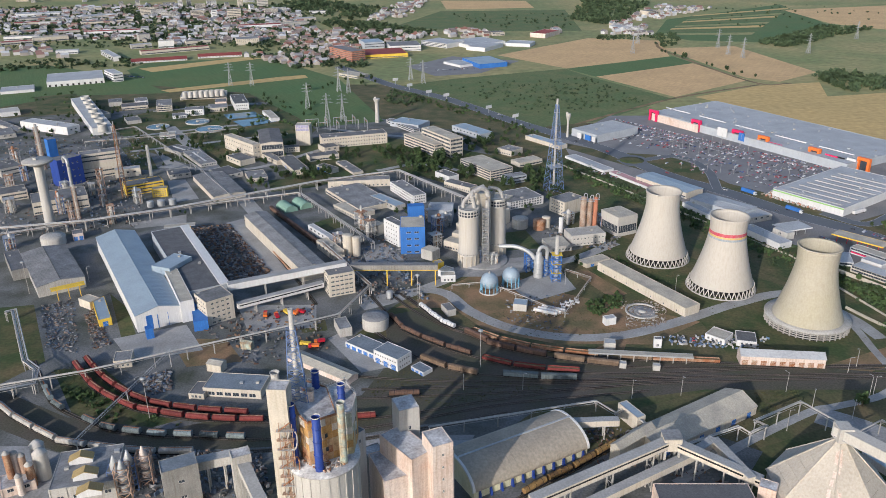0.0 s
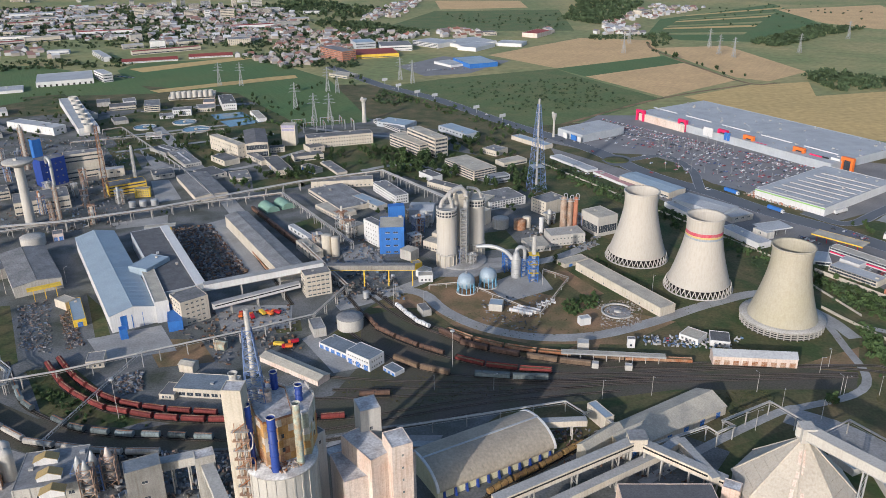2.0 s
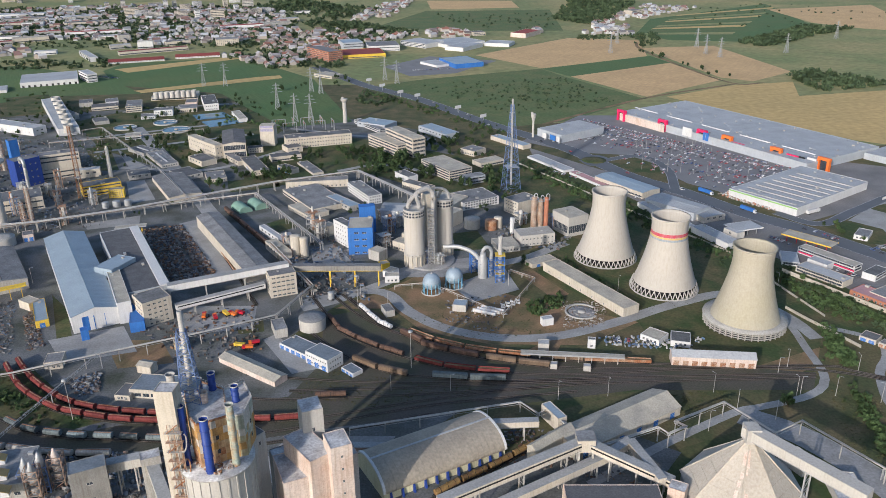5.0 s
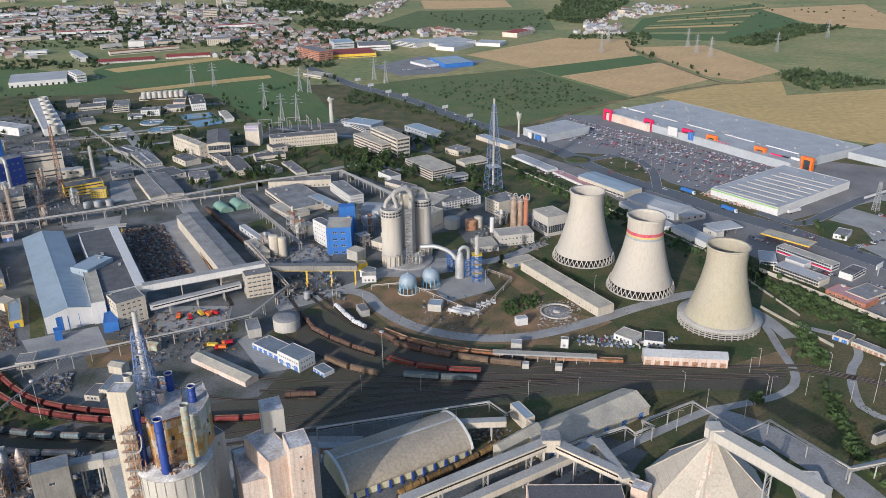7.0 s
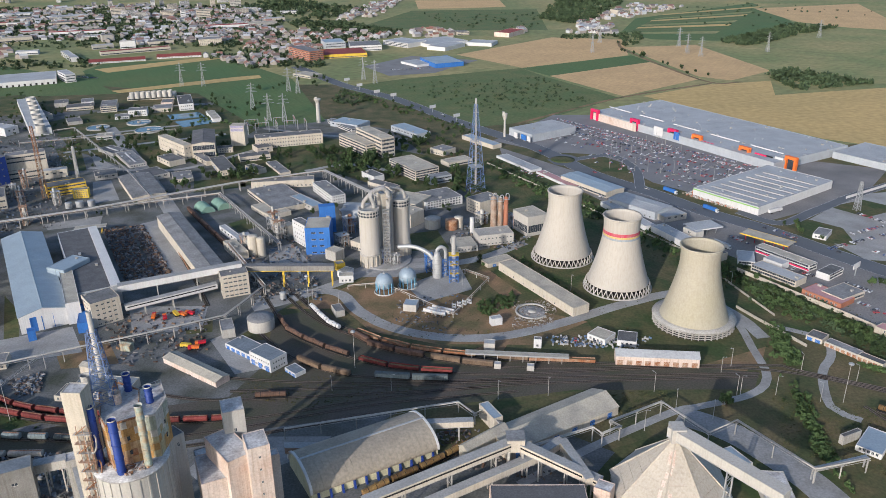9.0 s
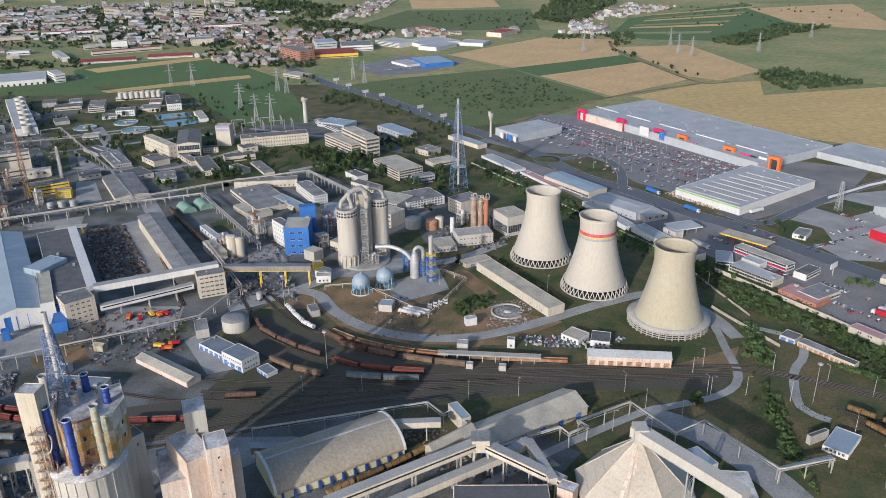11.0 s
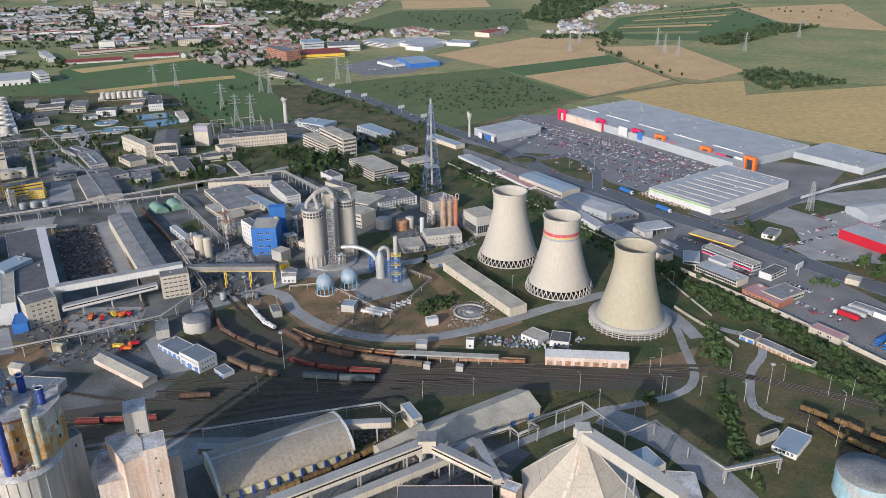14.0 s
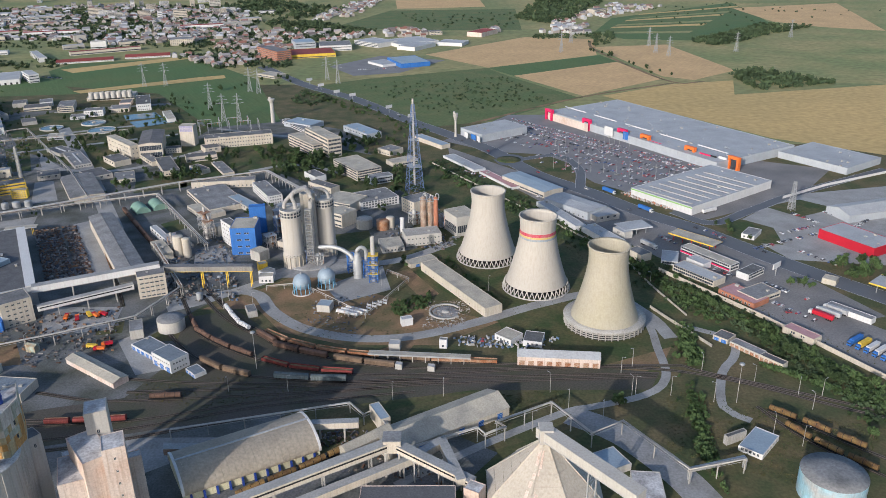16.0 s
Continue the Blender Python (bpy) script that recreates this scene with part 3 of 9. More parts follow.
def process_unit(x, y, rot, w, h, label, steel, seed=0):
    """An open steel frame with floors, vessels and pipes."""
    rng = random.Random(seed)
    root = thing("process_unit", x, y, 0, rot, label, "process unit", "process units")
    g = Geo()
    k = max(2, int(h / 4.5))
    truss(g, (0, 0, 0), (0, 0, h), w, w, k, 0.35, 0.18)
    part("scaffold", g, steel, root)
    for j in range(k):
        z = h * (j + 1) / k
        part("floor_plate", Geo().box(-w / 2 - 0.6, w / 2 + 0.6, -w / 2 - 0.6, w / 2 + 0.6, z - 0.12, z), (CONCRETE, STEEL, RUST)[j % 3], root)
    for j in range(3):
        r = rng.uniform(0.8, w * 0.24)
        px, py, ph = rng.uniform(-w * 0.25, w * 0.25), rng.uniform(-w * 0.25, w * 0.25), h * rng.uniform(0.6, 1.3)
        part("vessel", Geo().lathe([(r, 0), (r, ph), (r * 0.6, ph + r * 0.5), (0.01, ph + r * 0.7)], 14, (px, py)), (STEEL, PIPE, CONCRETE_PALE, RUST)[rng.randrange(4)], root)
    for j in range(3):
        px = rng.uniform(-w / 2, w / 2)
        z = h * rng.uniform(0.4, 1.0)
        part("pipe", Geo().path([(px, -w * 0.55, 0), (px, -w * 0.55, z), (px, w * 0.2, z + 0.5), (px + w * 0.8, w * 0.3, z + 0.5)], rng.uniform(0.15, 0.35), 7), (PIPE, PIPE_RUST, STEEL)[j], root)
    return root

# ---- ground ----
solid("ground", Geo().add([(-4500, -600, 0), (4500, -600, 0), (4500, 4700, 0), (-4500, 4700, 0)], [(0, 1, 2, 3)]), SCRUB, "rough dry grass and bare earth plain under everything", "ground", kind="structure")
patch("works_yard", [(-201.8, 285.2), (-263.8, 405.0), (-210.0, 404.2), (-163.1, 403.5), (-59.3, 428.9), (38.3, 427.4), (64.9, 370.3), (31.1, 334.4), (77.6, 282.3)], 0.04, YARD, "worn dark works yard of earth and cinders")
patch("works_ground", [(-263.8, 405.0), (-585.2, 1026.4), (-245.9, 1116.2), (8.9, 946.1), (93.5, 724.6), (106.5, 569.8), (4.5, 529.1), (-33.9, 474.8), (-59.3, 428.9), (-163.1, 403.5)], 0.04, YARD, "patched asphalt and cinder ground between the works halls")
patch("works_green", [(-435.5, 1005.4), (-380.6, 1085.4), (-242.2, 1097.8), (-157.5, 951.9), (-171.8, 874.8), (-215.5, 788.7), (-275.0, 810.8), (-352.4, 875.7)], 0.055, GRASS, "rough grass between the upper works buildings")
patch("works_lawn", [(-124.8, 730.4), (-189.4, 899.9), (-100.5, 936.1), (102.3, 799.8), (92.6, 716.1), (38.0, 700.9), (-51.1, 784.1)], 0.07, GRASS, "green lawn round the office buildings")
patch("small_lawn", [(-175.3, 749.5), (-130.2, 766.9), (-119.3, 730.2), (-165.4, 714.4)], 0.07, GRASS, "green lawn between low halls")
patch("ballast_bed", [(-248.0, 374.5), (-198.3, 347.1), (-141.7, 336.5), (-87.6, 356.0), (-46.4, 366.2), (-33.2, 401.6), (-40.4, 458.6), (-11.1, 470.2), (21.2, 434.9), (69.1, 400.1), (167.5, 398.7), (248.4, 385.2), (239.5, 367.9), (142.0, 369.3), (62.6, 354.0), (-9.1, 339.7), (-81.2, 321.8), (-135.7, 317.9), (-191.3, 318.6), (-228.9, 337.5)], 0.08, BALLAST, "oily dark railway yard ballast with weeds")
patch("sphere_lawn", [(-33.7, 470.6), (0.3, 500.4), (25.3, 528.7), (68.5, 508.4), (81.9, 489.9), (162.4, 447.5), (123.1, 419.1), (65.3, 421.4), (24.9, 438.4), (3.9, 470.0)], 0.06, DIRT, "brown trampled earth round the gas spheres")
patch("plant_apron", [(44.1, 504.2), (82.4, 537.7), (90.8, 496.9), (57.3, 477.4)], 0.10, PAVING, "pale concrete apron under the scrubbers")
patch("silo_apron", [(0.4, 529.2), (17.4, 544.2), (60.9, 554.1), (62.5, 528.0), (37.1, 518.6), (4.4, 519.2)], 0.10, DUST, "white dusted apron under the silos")
patch("tower_green", [(100.4, 558.7), (142.1, 592.7), (283.4, 453.2), (248.4, 385.2), (167.5, 398.7), (162.4, 447.5), (110.2, 517.2)], 0.05, GRASS, "dark grass round the cooling towers")
patch("embankment", [(103.5, 810.2), (128.8, 820.1), (312.0, 508.6), (362.9, 359.5), (347.3, 329.5), (277.7, 452.3), (110.5, 691.0)], 0.07, GRASS, "overgrown dark green railway strip behind the towers")
pit = thing("tank_foundation", 128.5, 462.5, 0, 0, "broken ring foundation of pale concrete on bare earth", "foundation")
part("slab", Geo().lathe([(8.6, 0.0), (8.4, 0.16), (0.01, 0.2)], 36), DUST, pit)
part("ring_wall", Geo().lathe([(11.0, 0), (11.0, 0.9), (9.6, 0.9), (9.6, 0)], 40, a0=0.5, a1=5.6), CONCRETE, pit)
part("pedestal", Geo().lathe([(2.6, 0.1), (2.4, 0.8), (0.01, 0.85)], 20), CONCRETE_PALE, pit)
patch("bare_bed", [(91.9, 525.4), (102.5, 532.2), (124.5, 489.2), (113.1, 480.7)], 0.09, DIRT, "bare brown planting bed")
patch("store_dust", [(-33.9, 288.0), (10.7, 320.7), (13.8, 329.8), (-40.2, 330.5), (-51.2, 304.1)], 0.10, DUST, "white fertiliser dust on the yard")
patch("left_dust", [(-201.8, 285.2), (-221.6, 323.4), (-204.6, 323.2), (-158.5, 305.3), (-148.0, 284.7)], 0.10, DUST, "white dusted yard beside the pipe towers")
patch("shed_yard", [(69.5, 284.1), (158.1, 319.8), (205.9, 339.8), (224.4, 332.2), (262.3, 280.5)], 0.06, GRASS, "grass round the storage sheds")
patch("foot_yard", [(9.5, 283.0), (68.1, 315.6), (113.6, 343.2), (152.6, 314.6), (127.8, 281.8)], 0.08, YARD, "dark sludge-stained yard under the conveyor bridges")
patch("car_park", [(128.9, 889.5), (214.8, 1012.7), (265.6, 1010.9), (402.6, 771.1), (304.3, 694.1), (273.9, 728.5), (239.8, 827.6), (181.3, 840.5)], 0.08, ASPHALT, "grey asphalt car park in front of the mall")
patch("front_yards", [(134.6, 860.4), (197.8, 777.0), (353.0, 588.1), (409.3, 448.7), (337.6, 421.3), (291.6, 532.0), (268.2, 566.5), (205.7, 696.6), (135.5, 824.2)], 0.06, FRONT_YARD, "grey asphalt yards along the road")
patch("store_yard", [(363.6, 609.9), (446.0, 685.5), (543.4, 706.1), (450.1, 527.0), (386.0, 539.3)], 0.06, PAVING, "paved yard between roadside stores")
patch("store_apron", [(293.2, 707.9), (342.8, 621.1), (456.1, 685.1), (516.6, 761.0), (435.4, 804.8)], 0.065, FRONT_YARD, "worn asphalt apron round the garden store")
patch("truck_yard", [(328.7, 462.8), (362.8, 482.8), (399.8, 430.3), (373.0, 378.9), (349.6, 417.6)], 0.068, FRONT_YARD, "worn asphalt yard of the truck depot")
patch("traffic_island", [(225.4, 806.6), (243.6, 818.8), (261.9, 789.1), (256.1, 759.9), (224.9, 770.4)], 0.12, GRASS, "green traffic island beside the roundabout")
patch("blue_store_yard", [(-65.0, 1391.6), (14.7, 1495.8), (135.8, 1439.4), (59.7, 1321.0), (-15.0, 1299.4)], 0.08, ASPHALT, "car park beside the blue warehouse store")
patch("kiosk_lawn", [(352.0, 612.0), (364.0, 574.0), (392.0, 568.0), (398.0, 604.0), (380.0, 624.0)], 0.075, GRASS, "rough grass round the small hip-roofed building")
patch("mast_lawn", [(410.0, 655.0), (448.0, 672.0), (470.0, 648.0), (430.0, 628.0)], 0.075, GRASS, "rough grass under the roadside mast")
# service roads of the upper works
for pts in ([(-420.0, 905.0), (-330.0, 948.0), (-250.0, 985.0)], [(-352.0, 860.0), (-255.0, 905.0), (-190.0, 935.0)], [(-300.0, 800.0), (-205.0, 790.0), (-140.0, 860.0)], [(-395.0, 1060.0), (-330.0, 1085.0), (-262.0, 1105.0)], [(-150.0, 960.0), (-60.0, 920.0), (30.0, 900.0)], [(-70.0, 780.0), (-20.0, 800.0), (60.0, 740.0)]):
    line = spline(pts, 6)
    solid("service_road", ribbon(Geo(), line, 7, 0.1, thick=0.1), PAVING, "narrow worn concrete service road between works buildings", "road", kind="structure")
# fields
patch("far_plain", [(-1078.9, 1276.3), (-84.6, 1231.9), (152.2, 984.3), (509.6, 853.2), (1128.1, 972.8), (3800, 4500), (-3800, 4500)], 0.03, PASTURE, "far olive-green plain and hills", "field")
patch("green_field", [(-546.8, 1376.9), (-538.1, 1450.5), (-335.1, 1508.3), (-169.8, 1282.2), (-77.0, 992.5), (-159.6, 966.1), (-291.7, 1176.6), (-477.5, 1249.4)], 0.05, CROP, "green maize field behind the works", "field")
patch("left_field", [(-705.8, 1259.6), (-787.0, 1416.6), (-718.6, 1442.0), (-503.8, 1297.7), (-411.4, 1181.7), (-557.6, 1167.6), (-620.5, 1094.7)], 0.056, CROP, "green meadow behind the works", "field")
patch("stubble_strip", [(-532.9, 1392.6), (-376.6, 1504.1), (-332.4, 1495.3), (-496.6, 1358.3)], 0.09, STUBBLE, "straw-coloured stubble strip", "field")
patch("field_track", [(-431.2, 1203.4), (-265.4, 1306.2), (-230.5, 1319.6), (-221.8, 1294.3), (-412.7, 1185.9)], 0.09, STUBBLE, "bare earth track across the field", "field")
patch("dark_meadow", [(-83.2, 1209.8), (12.4, 1273.7), (205.0, 1356.0), (238.4, 1272.8), (321.8, 1111.9), (194.7, 982.8), (120.4, 956.3)], 0.05, MEADOW, "dark green fallow meadow", "field")
patch("wheat_field", [(244.6, 1282.2), (433.4, 1400.3), (476.0, 1242.9), (328.8, 1123.0)], 0.07, WHEAT, "ripe golden wheat field", "field")
patch("wheat_strip", [(99.4, 1504.2), (303.8, 1714.7), (442.6, 1673.0), (413.4, 1474.1), (209.8, 1355.8)], 0.07, WHEAT, "ripe golden wheat field", "field")
patch("green_strip", [(205.0, 1356.0), (418.5, 1473.8), (436.3, 1400.1), (244.6, 1282.2)], 0.08, CROP, "green strip between wheat fields", "field")
patch("wheat_triangle", [(421.7, 1568.0), (571.1, 1588.2), (608.8, 1304.7), (518.4, 1227.2), (478.2, 1261.6)], 0.07, WHEAT, "pale ripe wheat field", "field")
patch("ochre_hill", [(356.6, 1121.8), (477.1, 1198.1), (576.3, 1220.1), (543.1, 1117.4), (787.4, 1174.5), (596.5, 808.0), (504.5, 882.3)], 0.07, STUBBLE, "ochre stubble field behind the mall", "field")
patch("hill_field", [(461.8, 1774.3), (551.6, 2024.2), (961.0, 2356.5), (885.9, 1839.8), (644.7, 1636.8), (505.6, 1669.1)], 0.05, CROP, "green terraced hill field", "field")
for k in range(9):
    a, b = Vector((469.4, 1755.9)).lerp(Vector((651.4, 2126.4)), k / 9), Vector((660.2, 1743.5)).lerp(Vector((968.1, 2294.4)), k / 9)
    c, d = Vector((469.4, 1755.9)).lerp(Vector((651.4, 2126.4)), (k + 0.6) / 9), Vector((660.2, 1743.5)).lerp(Vector((968.1, 2294.4)), (k + 0.6) / 9)
    patch("strip_field", [tuple(a), tuple(b), tuple(d), tuple(c)], 0.08 + 0.005 * (k % 3), (HILL, MEADOW, STUBBLE)[k % 3], "narrow strip field on the hillside", "field")
patch("far_wheat", [(912.1, 2212.3), (1235.8, 2301.3), (1081.3, 1738.9), (974.8, 1814.3), (909.3, 1919.9)], 0.08, WHEAT, "ripe wheat on the far hill", "field")
patch("far_stubble", [(-9.1, 2544.8), (249.9, 2520.8), (255.1, 2325.6), (7.4, 2302.1)], 0.05, WHEAT, "pale stubble on the far hill", "field")
patch("right_hill", [(408.3, 1474.4), (461.8, 1774.3), (703.8, 2201.8), (2312.1, 2618.5), (1100.2, 1113.3), (576.3, 1220.1), (608.8, 1304.7)], 0.045, HILL, "olive green hillside behind the wheat fields", "field")
patch("pasture_hill", [(-126.6, 1909.8), (-8.3, 2260.3), (333.6, 2260.4), (310.6, 1830.7), (95.3, 1845.2)], 0.05, MEADOW, "dry pasture hill", "field")
for pts in ([(-294.1, 1038.1), (-256.1, 1053.2), (-239.1, 1026.4), (-279.4, 1009.0)], [(-271.9, 999.6), (-235.5, 1019.9), (-214.3, 994.5), (-251.8, 969.3)]):
    patch("settling_pond", pts, 0.25, WATER, "rectangular pond of grey-blue water", "pond")

for pts in ([(-368.7, 876.2), (-347.7, 890.1), (-298.5, 791.1), (-320.9, 787.8)], [(-274.8, 923.3), (-253.6, 933.2), (-222.6, 871.6), (-240.5, 853.5)], [(-605.1, 1161.6), (-551.9, 1183.5), (-492.7, 1072.3), (-539.8, 1040.8)], [(-300.1, 475.1), (-279.0, 479.0), (-236.8, 404.6), (-251.0, 380.3)], [(-227.5, 395.0), (-200.7, 397.7), (-166.2, 365.1), (-135.9, 346.3), (-158.2, 334.3), (-195.3, 347.0)], [(-233.8, 495.6), (-213.9, 473.7), (-191.8, 431.0), (-201.7, 431.2)], [(-93.9, 447.8), (-78.7, 455.3), (-74.8, 440.0), (-90.3, 436.6)], [(-164.7, 767.9), (-133.0, 786.4), (-119.0, 748.0), (-153.9, 740.0)], [(-112.4, 630.4), (-97.3, 643.8), (-85.1, 623.1), (-97.7, 610.4)], [(-435.5, 1005.4), (-417.5, 1036.2), (-387.7, 974.0), (-402.0, 946.4)], [(37.7, 601.1), (66.2, 609.4), (75.7, 570.5), (40.0, 565.6)], [(-266.1, 1063.7), (-242.2, 1097.8), (-178.5, 996.2), (-210.8, 976.5)], [(64.9, 370.3), (128.2, 375.1), (145.1, 369.2), (91.3, 348.5)]):
    patch("verge", pts, 0.075, GRASS, "patch of green grass between works yards")
for pts in ([(-276.6, 752.3), (-259.5, 755.5), (-229.1, 696.4), (-249.5, 687.4)], [(-332.8, 875.1), (-290.4, 821.8), (-259.9, 790.0), (-286.6, 790.8)], [(-66.1, 573.4), (-49.1, 584.8), (-29.3, 545.2), (-58.7, 540.5)], [(-140.6, 476.6), (-87.2, 475.7), (-82.5, 443.9), (-124.1, 437.1)], [(-73.3, 429.2), (-67.2, 436.2), (-32.8, 395.3), (-48.6, 389.4)], [(-207.0, 431.2), (-166.7, 449.0), (-146.7, 416.4), (-186.5, 403.9)], [(-187.6, 632.2), (-171.3, 645.6), (-113.3, 526.3), (-130.9, 521.8)], [(-270.6, 634.1), (-228.0, 654.0), (-221.7, 632.9), (-260.9, 620.5)]):
    patch("paved_lot", pts, 0.085, PAVING, "light worn paved lot between works halls")
for pts in ([(70.8, 400.1), (104.1, 426.4), (110.2, 422.8), (96.2, 387.4), (89.4, 353.7), (62.6, 354.0)], [(201.5, 385.9), (263.0, 413.6), (251.5, 391.2), (200.3, 368.5)], [(-171.7, 430.7), (-136.5, 430.1), (-119.6, 402.9), (-151.1, 397.0)]):
    patch("earth_patch", pts, 0.062, DIRT, "bare brown earth beside the railway yard")


def road(name, pts, width, label, z=0.12, material=ROAD, lines=True):
    line = spline(pts, 6)
    root = solid(name, ribbon(Geo(), line, width, z, thick=0.1), material, label, "road", kind="structure")
    if lines:
        for s in (-1, 1):
            part("edge_line", ribbon(Geo(), line, 0.25, z + 0.01, s * (width / 2 - 0.4)), WHITE, root)
    return root


road("road_main", [(-183.7, 1397.6), (-84.6, 1231.9), (2.7, 1124.9), (81.7, 995.9), (141.5, 909.5), (182.2, 845.0), (221.4, 757.1), (264.4, 700.0), (299.8, 644.4), (331.2, 607.3), (354.9, 571.1), (381.8, 529.2), (422.6, 474.2), (449.4, 436.2)], 20, "wide asphalt dual road with pale edge lines")
road("road_store", [(326.5, 645.1), (351.8, 616.8), (395.7, 646.8), (459.4, 693.0), (570.8, 758.6)], 11, "asphalt side road beside the garden store", 0.14)
road("road_loop", [(204.6, 807.2), (250.7, 822.9), (266.4, 775.0), (257.7, 711.8)], 10, "curving access road of the car park", 0.16)
road("works_road", [(-57.1, 479.4), (-19.4, 496.2), (0.2, 491.4), (15.1, 465.7), (39.4, 441.9), (73.2, 429.0), (108.4, 430.6), (148.0, 447.7), (192.5, 472.5), (236.1, 487.2), (258.9, 453.6), (265.6, 423.9)], 9, "curved pale concrete works road", 0.14, PAVING, False)
road("works_street", [(-56.3, 471.0), (-34.4, 483.3), (-3.7, 509.8), (25.5, 533.7), (89.9, 546.0), (135.2, 580.8)], 9, "concrete works street past the silos", 0.15, PAVING, False)
road("tower_path", [(219.9, 453.9), (253.4, 449.1), (254.2, 409.9), (250.4, 378.9), (234.5, 362.4), (202.2, 351.5), (189.8, 347.7), (144.3, 320.1), (104.4, 291.8)], 5, "pale footpath winding past the cooling tower", 0.15, PAVING, False)
road("rail_path", [(274.6, 441.0), (300.2, 422.3), (296.8, 402.3), (283.5, 384.0), (273.2, 350.9), (283.3, 338.1)], 5, "pale winding service path over the tracks", 0.16, PAVING, False)
road("shed_road", [(192.3, 345.1), (214.9, 327.7), (234.5, 297.1), (242.9, 274.3)], 17, "broad pale concrete road beside the tent store", 0.20, DUST, False)
road("field_road", [(431.0, 1649.8), (421.8, 1526.2), (475.5, 1229.2), (530.2, 1213.2)], 6, "dirt lane between wheat fields", 0.12, DIRT, False)
road("meadow_lane", [(164.1, 969.1), (321.8, 1111.9), (480.3, 1206.6)], 6, "dirt lane behind the mall", 0.12, DIRT, False)
road("works_avenue", [(-146.1, 618.0), (-217.6, 750.7), (-275.5, 854.6), (-344.6, 972.5)], 14, "straight works avenue between halls", 0.12, PAVING, False)
isl = spline([(186.5, 811.9), (201.3, 824.4), (210.4, 811.2), (194.4, 793.0), (186.5, 811.9)], 3)
solid("roundabout", ribbon(Geo(), isl, 10, 0.2, thick=0.12), ROAD, "asphalt roundabout ring", "road", kind="structure")
c = (198.0, 809.5)
solid("roundabout_island", Geo().lathe([(13, 0.0), (13, 0.3), (8, 0.7), (0.01, 0.8)], 28, c), GRASS, "planted green roundabout island", "traffic island", kind="structure")


def track(pts, label="pair of rusty rails on dark sleepers"):
    line = spline(pts, 3)
    root = solid("railway_track", ribbon(Geo(), line, 2.9, 0.16, thick=0.1), BALLAST, label, "railway track", kind="structure")
    for s in (-1, 1):
        part("rail", ribbon(Geo(), line, 0.16, 0.46, s * 0.75, thick=0.2), RAIL, root)
    g = Geo()
    acc = 0
    for a, b in zip(line, line[1:]):
        d = (b - a)
        n = int(d.length / 0.75)
        d.normalize()
        nr = Vector((-d.y, d.x, 0))
        for k in range(n):
            c = a + d * (0.75 * k)
            q = [c + nr * 1.25 + d * 0.13, c - nr * 1.25 + d * 0.13, c - nr * 1.25 - d * 0.13, c + nr * 1.25 - d * 0.13]
            g.add([(p.x, p.y, 0.26) for p in q] + [(p.x, p.y, 0.16) for p in q], [(0, 1, 2, 3), (0, 1, 5, 4), (2, 3, 7, 6)])
    part("sleepers", g, SLEEPER, root)["kind"] = "stuff"
    return line


T_RED_IN = track([(-215.5, 409.5), (-207.5, 399.1), (-190.4, 380.7), (-169.4, 364.6), (-153.3, 356.8), (-133.7, 351.9), (-113.6, 349.0), (-79.8, 345.6), (-41.7, 347.6)])
T_RED_OUT = track([(-220.0, 404.4), (-211.5, 392.9), (-193.5, 372.7), (-169.9, 356.0), (-152.1, 349.5), (-132.8, 344.7), (-114.9, 342.5), (-96.3, 341.8), (-67.5, 342.4), (-29.8, 346.0), (33.3, 362.4), (112.6, 375.3), (246.0, 380.5)])
T_GREY = track([(-243.6, 404.7), (-221.0, 371.9), (-208.9, 357.5), (-189.4, 344.9), (-172.9, 335.9), (-158.9, 332.4), (-144.4, 329.9), (-128.3, 329.2), (-95.1, 327.0), (-65.8, 330.8), (-26.5, 339.9), (32.9, 357.1), (111.0, 368.6)])
T_FRONT = track([(-260.7, 374.7), (-238.9, 356.9), (-226.6, 346.9), (-210.9, 336.4), (-192.1, 325.3), (-176.0, 321.1), (-146.4, 315.9), (-113.8, 316.4), (-64.4, 321.6), (-9.0, 336.3), (32.3, 349.2)])
T_A = track([(-59.7, 506.1), (-42.8, 470.8), (-27.8, 440.8), (-16.0, 428.3), (-1.8, 417.0), (15.6, 406.1), (36.8, 395.6), (55.8, 390.4), (75.4, 387.6), (115.1, 385.9), (249.9, 388.2), (352.3, 339.1)])
T_B = track([(-38.8, 492.1), (-18.4, 462.2), (0.1, 442.6), (16.5, 430.6), (27.4, 419.2), (43.7, 410.9), (63.0, 403.4), (81.0, 398.1), (99.8, 394.0), (148.8, 391.5), (252.1, 392.5), (274.7, 384.3), (354.8, 344.0)])
T_C = track([(-26.9, 487.5), (-3.6, 454.1), (16.7, 436.4), (33.5, 424.0), (53.2, 414.8), (73.7, 408.5), (98.5, 403.6), (119.5, 400.0), (143.2, 397.8), (165.4, 395.6), (204.0, 391.9)])
T_D = track([(-54.4, 451.0), (-30.9, 420.1), (-10.0, 400.0), (9.5, 388.6), (28.6, 384.7), (51.6, 381.4), (74.2, 379.9), (130.1, 382.1), (247.8, 384.0)])
T_F = track([(-46.9, 371.8), (-15.8, 372.5), (18.5, 373.8), (65.7, 376.0), (129.1, 378.6)])
T_G = track([(-74.5, 389.8), (-28.8, 381.9), (9.3, 379.1), (66.0, 378.3), (129.8, 380.9)])
T_H = track([(-96.9, 372.5), (-58.4, 363.6), (-15.6, 364.7), (33.7, 367.9), (96.5, 373.3)])
